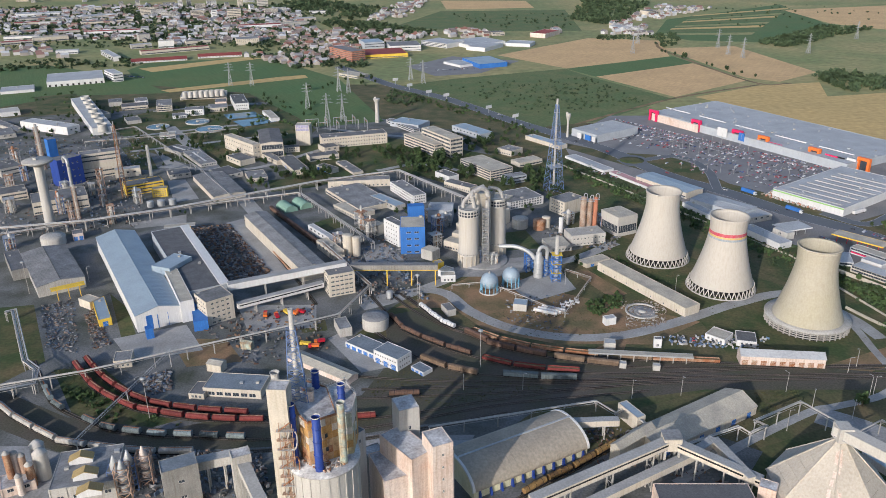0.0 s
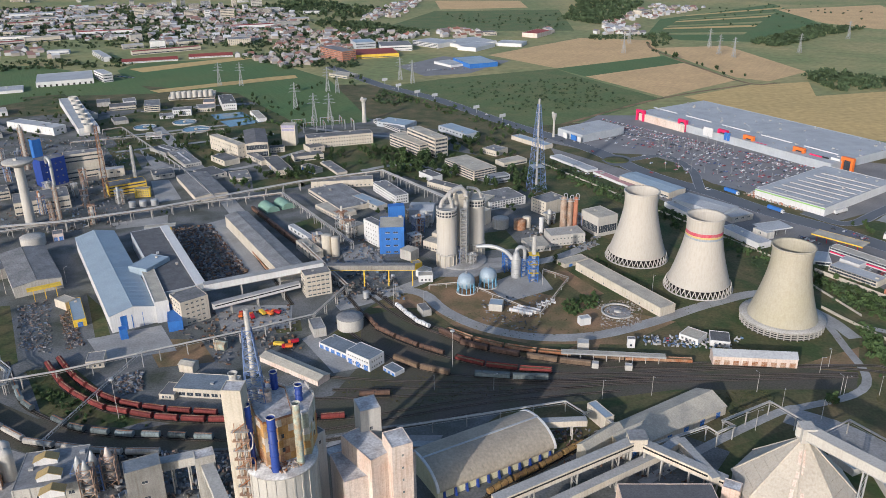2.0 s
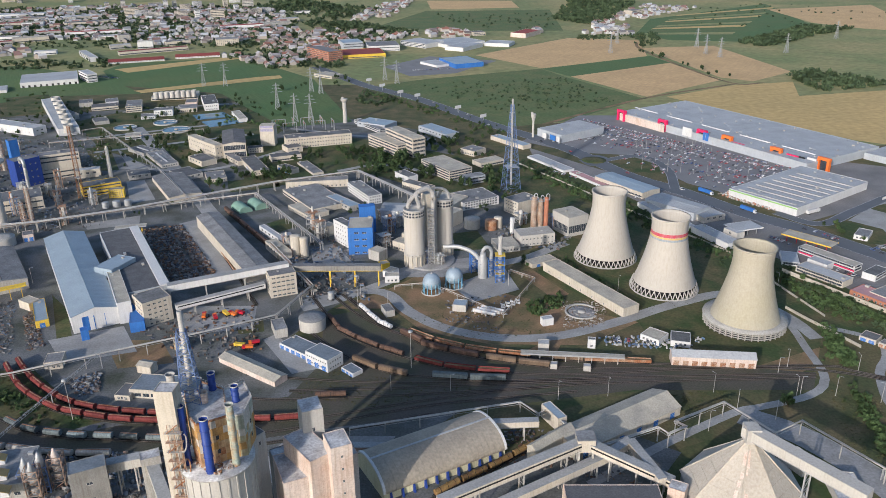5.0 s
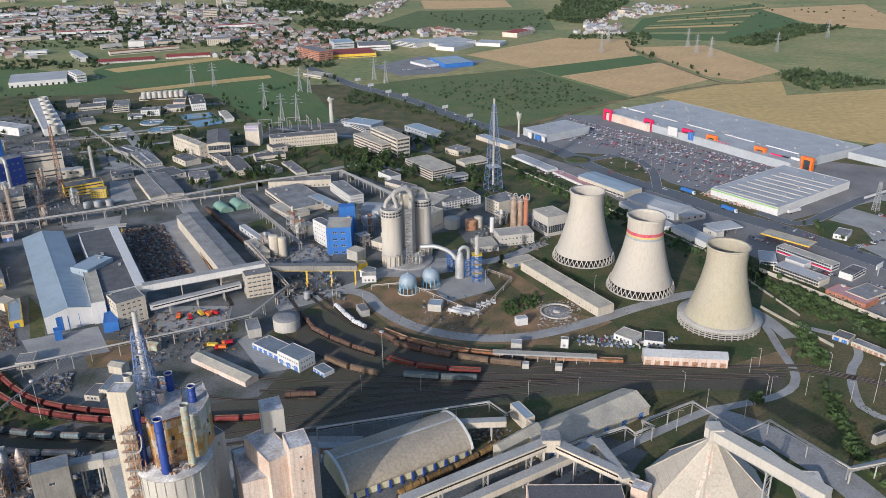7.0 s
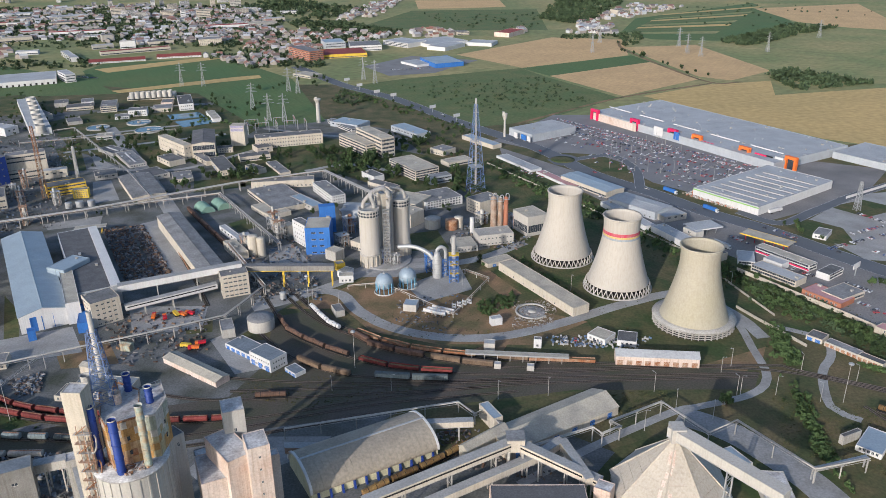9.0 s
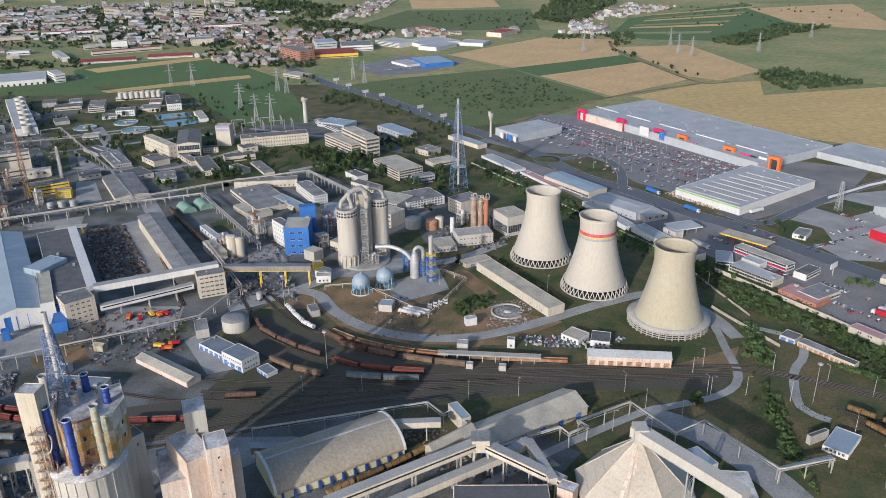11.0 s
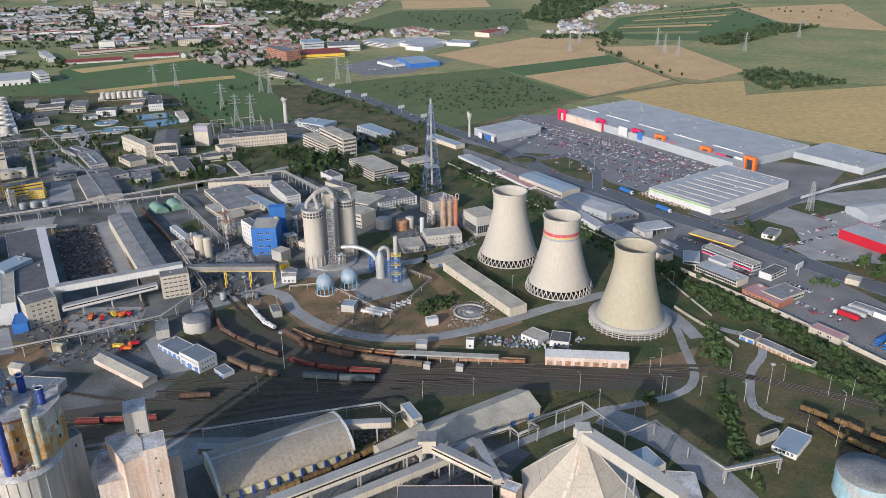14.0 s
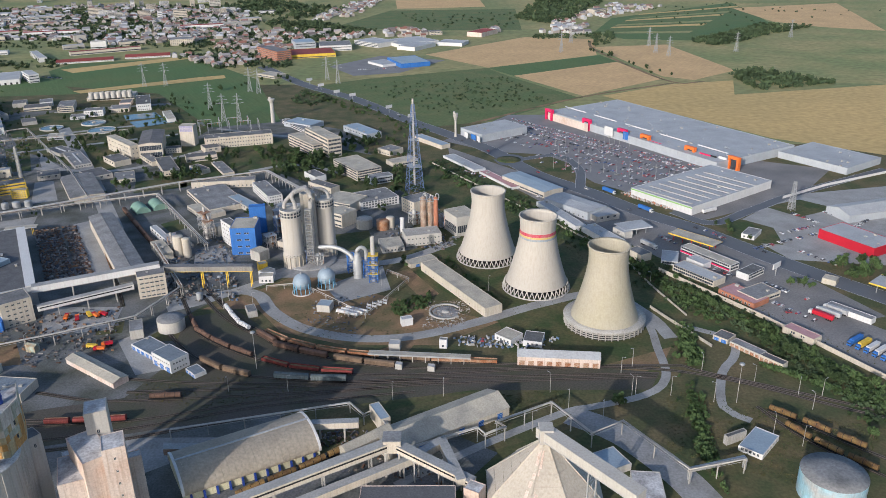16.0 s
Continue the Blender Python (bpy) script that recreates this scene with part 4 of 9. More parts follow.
T_TANK = track([(-44.0, 510.5), (-17.1, 470.3), (-7.2, 454.1), (3.6, 441.0), (30.9, 420.6)])
T_YEL = track([(290.8, 350.5), (299.9, 329.6), (311.7, 312.2), (328.4, 293.3)])
T_YEL2 = track([(295.1, 346.3), (309.7, 332.7), (322.9, 318.6), (335.3, 306.6), (350.8, 290.9)])
T_STORE = track([(-172.2, 638.6), (-144.4, 586.8), (-113.8, 529.3), (-87.2, 475.7)])
T_STORE2 = track([(-155.3, 663.9), (-121.2, 611.0), (-86.2, 557.0), (-59.7, 506.1)])
T_SHED = track([(26.8, 278.1), (43.3, 291.1), (60.6, 302.9), (79.4, 317.7), (89.1, 324.3)])

# ---- halls, offices and stores ----
block(-221.1, 513.0, 120.5, 154.9, 28.8, 11.5, "assembly_hall", "long hall with pale blue metal roof and white walls", WHITE, ROOF_BLUE, "gable", rise=3.5)
block(-188.6, 529.8, 119.5, 125.4, 26.8, 14.0, "storage_hall", "long hall with dark felt roof and a white roof strip", GREY, ROOF_DARK, rise=2)
block(-150.2, 459.3, 39.9, 18.5, 17.9, 16.9, "office_block", "five-storey cream office block with small windows", CREAM, ROOF_GREY, floors=5, sides="fl", pitch=3.5, ww=1.8, wh=0.9)
block(-73.6, 496.1, 22.8, 18.3, 12.8, 16.6, "office_block", "five-storey cream office block with ribbon windows", CREAM, ROOF_GREY, floors=5, sides="fl", pitch=3.2, ww=2.4, wh=0.9, vents=1)
block(-127.9, 572.7, 120.5, 129.9, 19.0, 10.0, "warehouse", "long warehouse with weathered grey roof", CREAM, ROOF_GREY, "gable", rise=1.5)
block(-218.6, 726.8, -59.8, 76.6, 29.7, 5.0, "workshop", "low grey-roofed workshop hall", CREAM, ROOF_GREY, "gable", rise=1.2)
block(-288.5, 720.7, 31.5, 34.6, 16.6, 10.0, "process_building", "yellow three-storey process building with dark window bands", YELLOW, ROOF_GREY, floors=3, sides="fr", band=True, wh=1.2)
block(-267.7, 705.9, 12.7, 13.6, 7.5, 8.3, "process_building", "yellow annex with rows of square windows", YELLOW, ROOF_GREY, floors=4, sides="f", ww=1.0, wh=1.0, pitch=2.0)
block(-364.1, 791.2, 33.8, 33.5, 61.4, 10.0, "process_building", "cream process building with long window bands", CREAM, ROOF_GREY, floors=2, sides="f", band=True)
block(-349.5, 774.1, 28.6, 36.5, 14.6, 25.0, "process_building", "cream process building with long window bands", CREAM, ROOF_GREY, floors=2, sides="f", band=True, z0=17)
block(-370.9, 746.2, 51.2, 24.4, 16.0, 27.3, "reactor_house", "blue-sheeted tall reactor house", BLUE_DARK, ROOF_GREY, floors=4, sides="f", pitch=5)
block(-420.3, 820.9, 48.7, 9.0, 7.6, 26.0, "reactor_house", "blue-sheeted slim tower", BLUE, ROOF_GREY)
block(-321.8, 770.5, 22.0, 24.1, 10.3, 8.3, "canopy_hall", "open hall with a white roof", CREAM, ROOF_WHITE)
block(-349.6, 678.6, 28.7, 45.6, 30.5, 11.6, "process_building", "two-storey cream laboratory building", CREAM, ROOF_GREY, floors=2, sides="fl", band=True)
block(-287.9, 528.3, 123.9, 72.7, 31.0, 8.0, "workshop", "grey-roofed hall with an open crane end", CONCRETE, ROOF_GREY, "gable", rise=2)
block(-226.2, 463.3, 28.6, 7.8, 35.0, 5.3, "site_hut", "small hut with a teal roof and yellow front", YELLOW, ROOF_BLUE, doors=1)
block(-464.2, 1025.4, 120.2, 202.0, 23.9, 9.0, "cooling_cells", "long white row of cooling cells", WHITE, ROOF_WHITE)
block(-488.2, 960.7, 64.4, 18.4, 82.2, 9.7, "workshop", "narrow white hall", WHITE, ROOF_WHITE)
block(-596.1, 1286.2, 23.9, 83.4, 79.0, 7.9, "logistics_hall", "white logistics hall with loading doors", WHITE, ROOF_WHITE, doors=10, door_mat=DARK)
block(-536.8, 1293.7, 38.2, 15.1, 48.2, 13.5, "office_block", "white office at the end of the logistics hall", WHITE, ROOF_WHITE, floors=3, sides="fl", band=True)
block(-651.4, 1208.0, 24.8, 45.8, 40.4, 4.2, "farm_hall", "low white hall", WHITE, ROOF_WHITE)
block(-523.6, 1475.3, 19.3, 96.9, 28.3, 3.0, "stable", "long white building with a dark red roof", WHITE, ROOF_RED, "gable", rise=3, floors=1, sides="f")
block(-423.9, 1520.5, 15.9, 80.0, 28.7, 3.1, "stable", "long white building with a dark red roof", WHITE, ROOF_RED, "gable", rise=3, floors=1, sides="f")
block(-351.1, 1152.3, 11.6, 64.5, 34.1, 4.9, "cooling_cells", "cream row of cooling cells", CREAM, CONCRETE, floors=1, sides="f", band=True)
block(-384.6, 1077.9, 17.6, 20.3, 41.9, 8.5, "workshop", "cream workshop with grid windows", CREAM, ROOF_GREY, floors=3, sides="fl", band=True)
block(-332.6, 1042.2, 14.1, 23.7, 18.8, 8.3, "office_block", "white two-storey building", WHITE, ROOF_GREY, floors=2, sides="f")
block(-285.3, 1093.3, 19.7, 18.8, 62.0, 9.3, "office_block", "white building with a grey roof", WHITE, ROOF_GREY, floors=2, sides="fl")
block(-308.6, 1068.0, 13.6, 25.0, 26.6, 5.4, "workshop", "low cream workshop", CREAM, ROOF_GREY, floors=1, sides="f")
block(-195.1, 863.0, 14.9, 24.0, 62.0, 15.8, "power_hall", "power hall with tall dark windows", CREAM, ROOF_DARK, "gablew", rise=1.5, floors=2, sides="f", band=True, wh=5, skylights=0)
block(-223.9, 851.6, 43.2, 9.7, 61.7, 15.7, "power_hall", "cream side wing of the power hall", CREAM, ROOF_DUST, floors=3, sides="fl", pitch=4)
block(-161.2, 885.9, -2.0, 16.1, 13.3, 23.7, "stair_tower", "cream tower with tinted upper storeys", CREAM, ROOF_DUST, floors=2, sides="f", band=True, wh=3.5, glass=VIOLET, z0=17)
block(-104.6, 884.6, 17.7, 74.8, 19.0, 12.4, "switch_house", "long white building with small windows", CREAM, ROOF_GREY, floors=3, sides="f", pitch=3)
block(-170.7, 856.4, 14.4, 16.7, 10.5, 5.8, "site_office", "small cream office", CREAM, ROOF_GREY, floors=2, sides="f")
block(-131.9, 826.6, 22.2, 32.2, 15.6, 5.6, "site_office", "low cream office with a window band", CREAM, ROOF_GREY, floors=1, sides="f", band=True)
block(-158.0, 794.1, -62.8, 55.7, 16.1, 5.4, "workshop", "low cream hall with a grey roof", CREAM, ROOF_GREY, floors=1, sides="fr", doors=1)
block(-189.2, 758.9, 21.4, 18.8, 27.3, 4.1, "site_office", "low grey-roofed office among trees", CREAM, ROOF_GREY, floors=1, sides="f")
block(-99.2, 788.7, 29.4, 11.2, 46.2, 2.4, "garage_row", "low grey-roofed garages", CREAM, ROOF_GREY)
block(-20.6, 859.0, -54.5, 60.5, 19.8, 13.2, "office_slab", "four-storey office slab with grey ribbon windows", CREAM, ROOF_DUST, floors=4, sides="fr", band=True, wh=1.6)
block(-3.4, 853.1, -57.4, 59.5, 15.9, 21.2, "office_slab", "tall office slab with dark glass end", CREAM, ROOF_DUST, floors=5, sides="fr", band=True, wh=2.0)
block(-51.8, 960.4, -56.3, 63.7, 9.4, 4.9, "office_block", "long white two-storey office", WHITE, ROOF_GREY, floors=2, sides="fr", band=True)
block(41.6, 771.1, -57.1, 52.2, 27.2, 10.4, "office_slab", "cream office slab with ribbon windows", CREAM, ROOF_DUST, floors=4, sides="fr", band=True)
block(1.8, 752.2, 36.7, 11.9, 23.3, 5.8, "site_office", "white cube building", WHITE, ROOF_GREY)
block(14.7, 719.4, 48.9, 11.0, 32.5, 5.6, "site_office", "low cream building with blue doors", CREAM, ROOF_GREY, floors=1, sides="l")
block(-79.7, 689.9, -57.4, 67.8, 35.2, 4.7, "workshop", "broad workshop with grey roof and blue roof sheets", CREAM, ROOF_GREY, vents=6, floors=1, sides="f", band=True)
block(-80.7, 658.2, -51.8, 35.7, 20.6, 4.1, "workshop", "low cream workshop extension", CREAM, ROOF_DUST, vents=2, floors=1, sides="f")
block(-34.8, 698.4, -60.7, 47.8, 13.3, 8.6, "office_block", "white three-storey office with square windows", WHITE, ROOF_GREY, floors=3, sides="fr", ww=1.2, wh=1.3, pitch=2.2)
block(-25.6, 573.8, 2.3, 18.9, 23.9, 22.0, "packing_plant", "blue-sheeted packing plant with window gaps", BLUE, ROOF_DUST, floors=4, sides="f", ww=3.4, wh=1.2, pitch=6)
block(-39.7, 584.9, -51.8, 21.0, 7.8, 18.5, "packing_plant", "white wing of the packing plant with small windows", WHITE, ROOF_GREY, floors=5, sides="f", ww=1.2, wh=1.0, pitch=3.4)
block(-24.2, 611.2, 10.7, 13.0, 7.3, 22.7, "packing_plant", "blue-sheeted hoist tower", BLUE, BLUE)
block(-3.7, 638.5, -5.2, 20.6, 19.8, 11.2, "process_hall", "pale grey sheeted process hall", GREY, ROOF_WHITE, "gable", rise=1.5)
block(65.1, 679.2, 28.0, 37.2, 29.7, 7.4, "office_block", "white three-storey office with dark windows", WHITE, ROOF_GREY, floors=3, sides="f", pitch=2.8, ww=1.8)
block(67.0, 739.0, 27.2, 22.5, 11.0, 7.4, "office_block", "grey office with dark window bands", GREY, ROOF_GREY, floors=2, sides="f", band=True)
block(85.6, 800.9, 32.1, 29.7, 15.7, 4.8, "site_office", "low cream office", CREAM, ROOF_DUST, floors=1, sides="f", band=True)
block(106.9, 656.2, -53.4, 18.8, 24.3, 12.6, "process_building", "cream four-storey process building", CREAM, ROOF_GREY, floors=4, sides="f", ww=1.6, wh=0.9, pitch=3)
block(142.1, 607.3, 26.7, 19.4, 22.9, 16.6, "compressor_hall", "concrete hall with dark glass bays", CONCRETE_PALE, ROOF_DUST, floors=1, sides="fl", band=True, wh=6, z0=3, vents=1)
block(110.6, 584.7, 13.4, 28.5, 16.3, 9.1, "process_building", "low concrete base building of the columns", CONCRETE_PALE, CONCRETE, floors=2, sides="f", ww=1.2, wh=1.0, pitch=3)
block(138.2, 494.9, -60.2, 86.2, 13.2, 6.3, "storage_shed", "very long cream storage shed with flat grey roof", CREAM, ROOF_DUST, floors=1, sides="f", pitch=12, ww=1, wh=1.2)
block(111.0, 542.0, 29.5, 22.5, 9.7, 3.2, "site_office", "small cream building beside the shed", CREAM, ROOF_DUST, doors=2)
block(86.9, 573.0, 14.1, 17.2, 19.7, 4.7, "substation", "low flat concrete building", CONCRETE, ROOF_DUST, floors=1, sides="f")
block(1.6, 463.2, 22.7, 6.0, 10.8, 4.5, "pump_house", "windowless grey-green concrete box", CONCRETE, ROOF_GREY)
block(0.0, 522.4, -33.6, 7.3, 9.7, 4.9, "site_office", "small white block", WHITE, ROOF_DUST)
block(1.5, 513.6, 4.4, 10.1, 7.0, 5.3, "site_office", "small white block", WHITE, ROOF_DUST, floors=1, sides="f")
block(-47.8, 416.7, -38.9, 23.9, 12.8, 3.5, "depot_garage", "white garage with a row of blue doors", WHITE, SLATE, doors=5)
block(-31.4, 400.7, -38.9, 18.6, 12.3, 8.0, "depot_office", "white two-storey depot office with blue doors", WHITE, SLATE, doors=3, floors=2, sides="fr", ww=1.0, wh=1.0, pitch=1.9, z0=1.6)
block(-14.3, 390.9, -45.4, 10.4, 7.2, 2.6, "depot_office", "low white annex with blue doors", WHITE, SLATE, doors=3)
block(-64.9, 439.1, 20.8, 7.9, 15.5, 5.9, "garage_row", "grey concrete shed", CONCRETE, ROOF_GREY)
block(-71.7, 393.1, -35.8, 47.0, 9.4, 3.4, "open_shed", "open shed with rusty white gable roof", PINK, ROOF_DUST, "gable", rise=1.3)
block(-115.6, 372.9, -6.6, 32.6, 16.1, 5.4, "repair_shop", "low cream repair shop with tall window bays", CREAM, SLATE, floors=1, sides="f", pitch=4.6, ww=3.6, wh=2)
block(-134.7, 369.6, -8.0, 8.7, 12.3, 3.6, "repair_shop", "low cream annex", CREAM, ROOF_DARK, floors=1, sides="f", pitch=2)
block(-120.3, 418.4, -18.0, 7.0, 4.2, 4.3, "site_hut", "small pale green hut", TUBE_GREEN, TUBE_GREEN, "gable", rise=0.8)
block(382.8, 908.0, -59.4, 273.8, 118.9, 8.8, "shopping_mall", "vast mall with flat white roof and pink and grey front", GREY, ROOF_WHITE, cat="mall", vents=64)
block(367.4, 696.8, -53.7, 67.2, 117.4, 7.7, "garden_store", "white garden store with grey ribbed roof and green edge", WHITE, ROOF_WHITE, cat="store", vents=8)
block(189.1, 915.8, -55.7, 42.0, 66.5, 8.9, "sports_store", "pale grey store with blue and white sign panels", GREY, ROOF_WHITE, cat="store", vents=4)
block(115.3, 879.2, -53.7, 56.2, 12.3, 4.7, "roadside_shop", "low shop with a light blue roof", CREAM, ROOF_BLUE, cat="store")
block(150.1, 796.4, -60.1, 62.3, 13.6, 2.5, "roadside_shop", "long low white-roofed row", WHITE, ROOF_WHITE, cat="store")
block(183.0, 738.3, -61.9, 59.8, 9.5, 2.4, "roadside_shop", "long low row with faded pink roof", WHITE, ROOF_PINK, cat="store")
block(212.3, 716.4, -56.7, 62.2, 22.6, 5.8, "depot_hall", "sheet-roofed depot hall", CREAM, ROOF_BLUE, "gable", rise=1, floors=1, sides="f", band=True)
block(243.2, 653.8, -50.5, 49.9, 24.6, 6.9, "depot_hall", "pale grey depot hall", GREY, ROOF_WHITE, "gable", rise=1, floors=1, sides="f", pitch=5)
block(263.3, 633.2, 23.4, 22.8, 17.3, 5.1, "depot_hall", "open-sided depot canopy", CONCRETE, ROOF_WHITE)
block(227.8, 634.9, -67.7, 66.6, 9.6, 4.3, "roadside_shop", "long low white row along the railway", WHITE, ROOF_WHITE, cat="store")
block(254.9, 585.5, -65.3, 41.6, 13.0, 5.0, "roadside_shop", "long low white row along the railway", WHITE, ROOF_WHITE, cat="store")
block(325.2, 540.8, -56.5, 45.3, 10.0, 5.1, "school", "long white two-storey building with a red band", WHITE, ROOF_DUST, floors=2, sides="fr", band=True)
block(308.6, 511.9, -55.2, 35.7, 12.7, 4.9, "school", "two-storey cream wing with grey sheet roof", CREAM, ROOF_WHITE, floors=2, sides="f", band=True)
block(296.5, 542.4, -16.7, 12.0, 20.8, 3.2, "school", "low white wing", WHITE, ROOF_WHITE, floors=1, sides="f", band=True)
block(345.7, 513.0, 37.6, 19.7, 9.6, 4.8, "roadside_shop", "white cube showroom with a dark roof", WHITE, ROOF_GREY, floors=2, sides="f", band=True, cat="store")
block(328.1, 476.9, -56.3, 28.0, 15.8, 3.8, "workshop", "brick workshop with a faded red roof", BRICK, ROOF_PINK, floors=1, sides="f", pitch=3)
block(339.4, 479.7, 30.7, 23.8, 16.0, 4.2, "roadside_shop", "grey-roofed shop with a red band", CREAM, ROOF_GREY, cat="store", floors=1, sides="f", band=True)
block(448.2, 568.0, -60.9, 47.0, 28.3, 7.7, "red_store", "bright red metal-clad store with a pale roof", RED, ROOF_WHITE, cat="store")
block(490.7, 634.5, -72.8, 26.3, 65.2, 6.2, "depot_hall", "grey gabled hall with red sign", GREY, ROOF_WHITE, "gablew", rise=3)
block(373.7, 587.6, -38.1, 10.2, 17.8, 3.9, "site_office", "small white building with dark hip roof", WHITE, ROOF_GREY, floors=1, sides="f")
block(387.5, 450.9, -52.5, 29.1, 6.1, 3.7, "truck_depot", "long white wall-like depot with red marks", WHITE, ROOF_GREY, cat="store")
block(344.6, 423.5, -56.8, 20.5, 8.3, 4.3, "garage_row", "garages with a faded pink roof", CREAM, ROOF_PINK)
block(306.4, 408.1, -53.7, 20.0, 6.8, 3.1, "garage_row", "row of old grey lean-to garages", CONCRETE_PALE, ROOF_GREY, doors=6, door_mat=RUST)
block(315.6, 392.9, -52.5, 14.4, 5.5, 3.8, "garage_row", "row of old brown lean-to garages", CREAM, ROOF_DARK, doors=5, door_mat=RUST)
block(297.2, 422.3, -47.4, 9.6, 9.8, 3.1, "garage_row", "grey-roofed trackside shed", CREAM, ROOF_GREY, doors=2)
block(279.2, 317.9, -42.5, 11.8, 20.2, 3.0, "pump_house", "pale blue-roofed pump house with a row of windows", WHITE, ROOF_BLUE, floors=1, sides="fr", pitch=1.9, ww=1.2)
block(193.0, 396.6, -6.2, 46.9, 8.5, 6.0, "goods_shed", "long goods shed with white roof and brick bays", PINK, ROOF_WHITE, "gable", rise=2.2, doors=9, door_mat=RUST)
block(125.3, 335.5, 32.2, 70.7, 20.0, 5.0, "storage_shed", "long storage shed with weathered sheet roof", CREAM, ROOF_DUST, "gable", rise=4, doors=6)
block(166.8, 425.7, -42.7, 12.6, 11.9, 3.9, "site_office", "white flat-roofed office beside the track", WHITE, ROOF_DUST, floors=1, sides="f")
block(181.7, 421.7, -14.6, 11.5, 12.7, 3.9, "site_office", "small white office with a grey roof", WHITE, ROOF_GREY, floors=1, sides="f")
block(527.4, 790.7, 34.3, 61.8, 75.7, 6.9, "shopping_mall", "grey side wing of the mall", GREY, ROOF_WHITE, cat="mall", vents=8)
block(-296.8, 859.3, 48.9, 17.7, 34.0, 3.8, "workshop", "low flat hall with roof lights", CONCRETE, ROOF_GREY, skylights=1)
block(-264.8, 825.4, 34.3, 17.6, 59.6, 3.7, "workshop", "low flat hall with roof lights", CONCRETE_PALE, ROOF_GREY, skylights=1, floors=1, sides="f")
block(-330.2, 922.2, 15.2, 17.9, 15.6, 4.8, "site_office", "white pump building by the basins", WHITE, ROOF_DUST, floors=1, sides="f", band=True)
block(-546.4, 972.4, 48.7, 10.7, 79.5, 4.2, "workshop", "long low grey-roofed hall", CONCRETE, ROOF_GREY)
block(-584.5, 1050.9, 31.8, 23.6, 27.9, 6.1, "cooling_cells", "white cooling cell row at the works edge", WHITE, CONCRETE_PALE)
block(-532.1, 938.1, 36.5, 17.1, 35.8, 4.8, "workshop", "low grey workshop in the upper works", CONCRETE, ROOF_GREY)
block(-428.2, 1084.6, 21.9, 34.3, 24.5, 4.7, "workshop", "long low cream workshop", CREAM, ROOF_GREY, floors=1, sides="f", band=True)
block(-348.5, 1026.3, 19.0, 17.6, 18.2, 3.7, "site_office", "white low office in the upper works", WHITE, ROOF_GREY, floors=1, sides="f")
block(-400.7, 1001.2, 29.8, 17.2, 24.6, 4.4, "workshop", "low concrete hall in the upper works", CONCRETE, ROOF_GREY)
block(-226.7, 1019.0, -65.1, 50.1, 10.8, 4.6, "site_office", "narrow white building by the ponds", WHITE, ROOF_DUST)
block(-314.5, 1106.9, 11.5, 15.3, 24.0, 4.8, "workshop", "brown-walled low workshop", PINK, ROOF_GREY)
block(-130.0, 859.7, 31.4, 17.0, 19.1, 6.0, "site_office", "low cream building before the switch house", CREAM, ROOF_GREY)
block(-52.2, 676.0, -50.0, 38.8, 10.9, 5.0, "workshop", "grey sheet lean-to beside the workshop", CONCRETE, ROOF_BLUE)
block(-83.6, 732.7, 7.0, 59.5, 13.0, 7.0, "workshop", "long cream workshop with a dark window row", CREAM, ROOF_GREY, floors=1, sides="f", pitch=4)
block(-96.9, 592.4, -53.4, 49.8, 5.0, 6.0, "conveyor_shed", "long white sloping store roof beside the track", WHITE, ROOF_WHITE)
block(-43.4, 968.0, -31.0, 41.7, 26.2, 6.0, "workshop", "low blue-grey hall behind the offices", GREY, ROOF_BLUE)
block(32.9, 924.2, -53.9, 54.7, 19.4, 7.0, "workshop", "light blue roofed hall behind the offices", GREY, ROOF_BLUE)
block(71.3, 841.1, -44.3, 20.0, 19.4, 6.0, "site_office", "low cream building by the road", CREAM, ROOF_GREY, floors=1, sides="f")
block(40.3, 668.1, -30.0, 31.2, 27.0, 9.0, "office_block", "cream terraced office behind the silos", CREAM, ROOF_DUST, floors=3, sides="f", band=True)
block(14.7, 609.3, -30.4, 8.0, 10.5, 8.0, "site_office", "small yellow-cream process cabin", CREAM, ROOF_DUST)
block(7.2, 572.5, -35.4, 14.4, 10.1, 7.0, "site_office", "small ochre process cabin", CREAM, ROOF_DUST, floors=1, sides="f")
block(9.5, 585.1, -25.5, 5.9, 7.8, 9.0, "site_office", "small cream process cabin", CREAM, ROOF_DUST)
block(103.7, 446.2, 17.6, 7.2, 4.7, 5.0, "site_hut", "small white hut on the bare earth", WHITE, ROOF_WHITE)
block(126.9, 416.7, -9.5, 4.6, 3.5, 6.0, "signal_box", "small white signal cabin", WHITE, ROOF_GREY, floors=1, sides="f")
block(97.9, 415.2, -6.7, 6.6, 5.6, 5.0, "site_hut", "small grey trackside hut", CONCRETE_PALE, ROOF_WHITE)
block(101.3, 393.4, -10.2, 3.8, 3.3, 3.4, "site_hut", "small white trackside hut", CONCRETE_PALE, ROOF_WHITE)
block(119.9, 390.7, -9.5, 4.1, 3.3, 3.4, "site_hut", "small white trackside hut", CONCRETE_PALE, ROOF_WHITE)
block(49.2, 468.5, -11.6, 8.9, 8.7, 5.0, "pump_house", "small pale blue pump house on a slab", CONCRETE_PALE, ROOF_BLUE)
block(-239.9, 477.0, -31.0, 11.8, 7.9, 6.0, "site_hut", "small cream hut under the crane way", CREAM, ROOF_DUST)
block(-189.1, 402.4, 14.0, 9.9, 11.6, 5.0, "site_hut", "grey flat hut beside the pipe bridge", CREAM, ROOF_GREY, floors=1, sides="f")
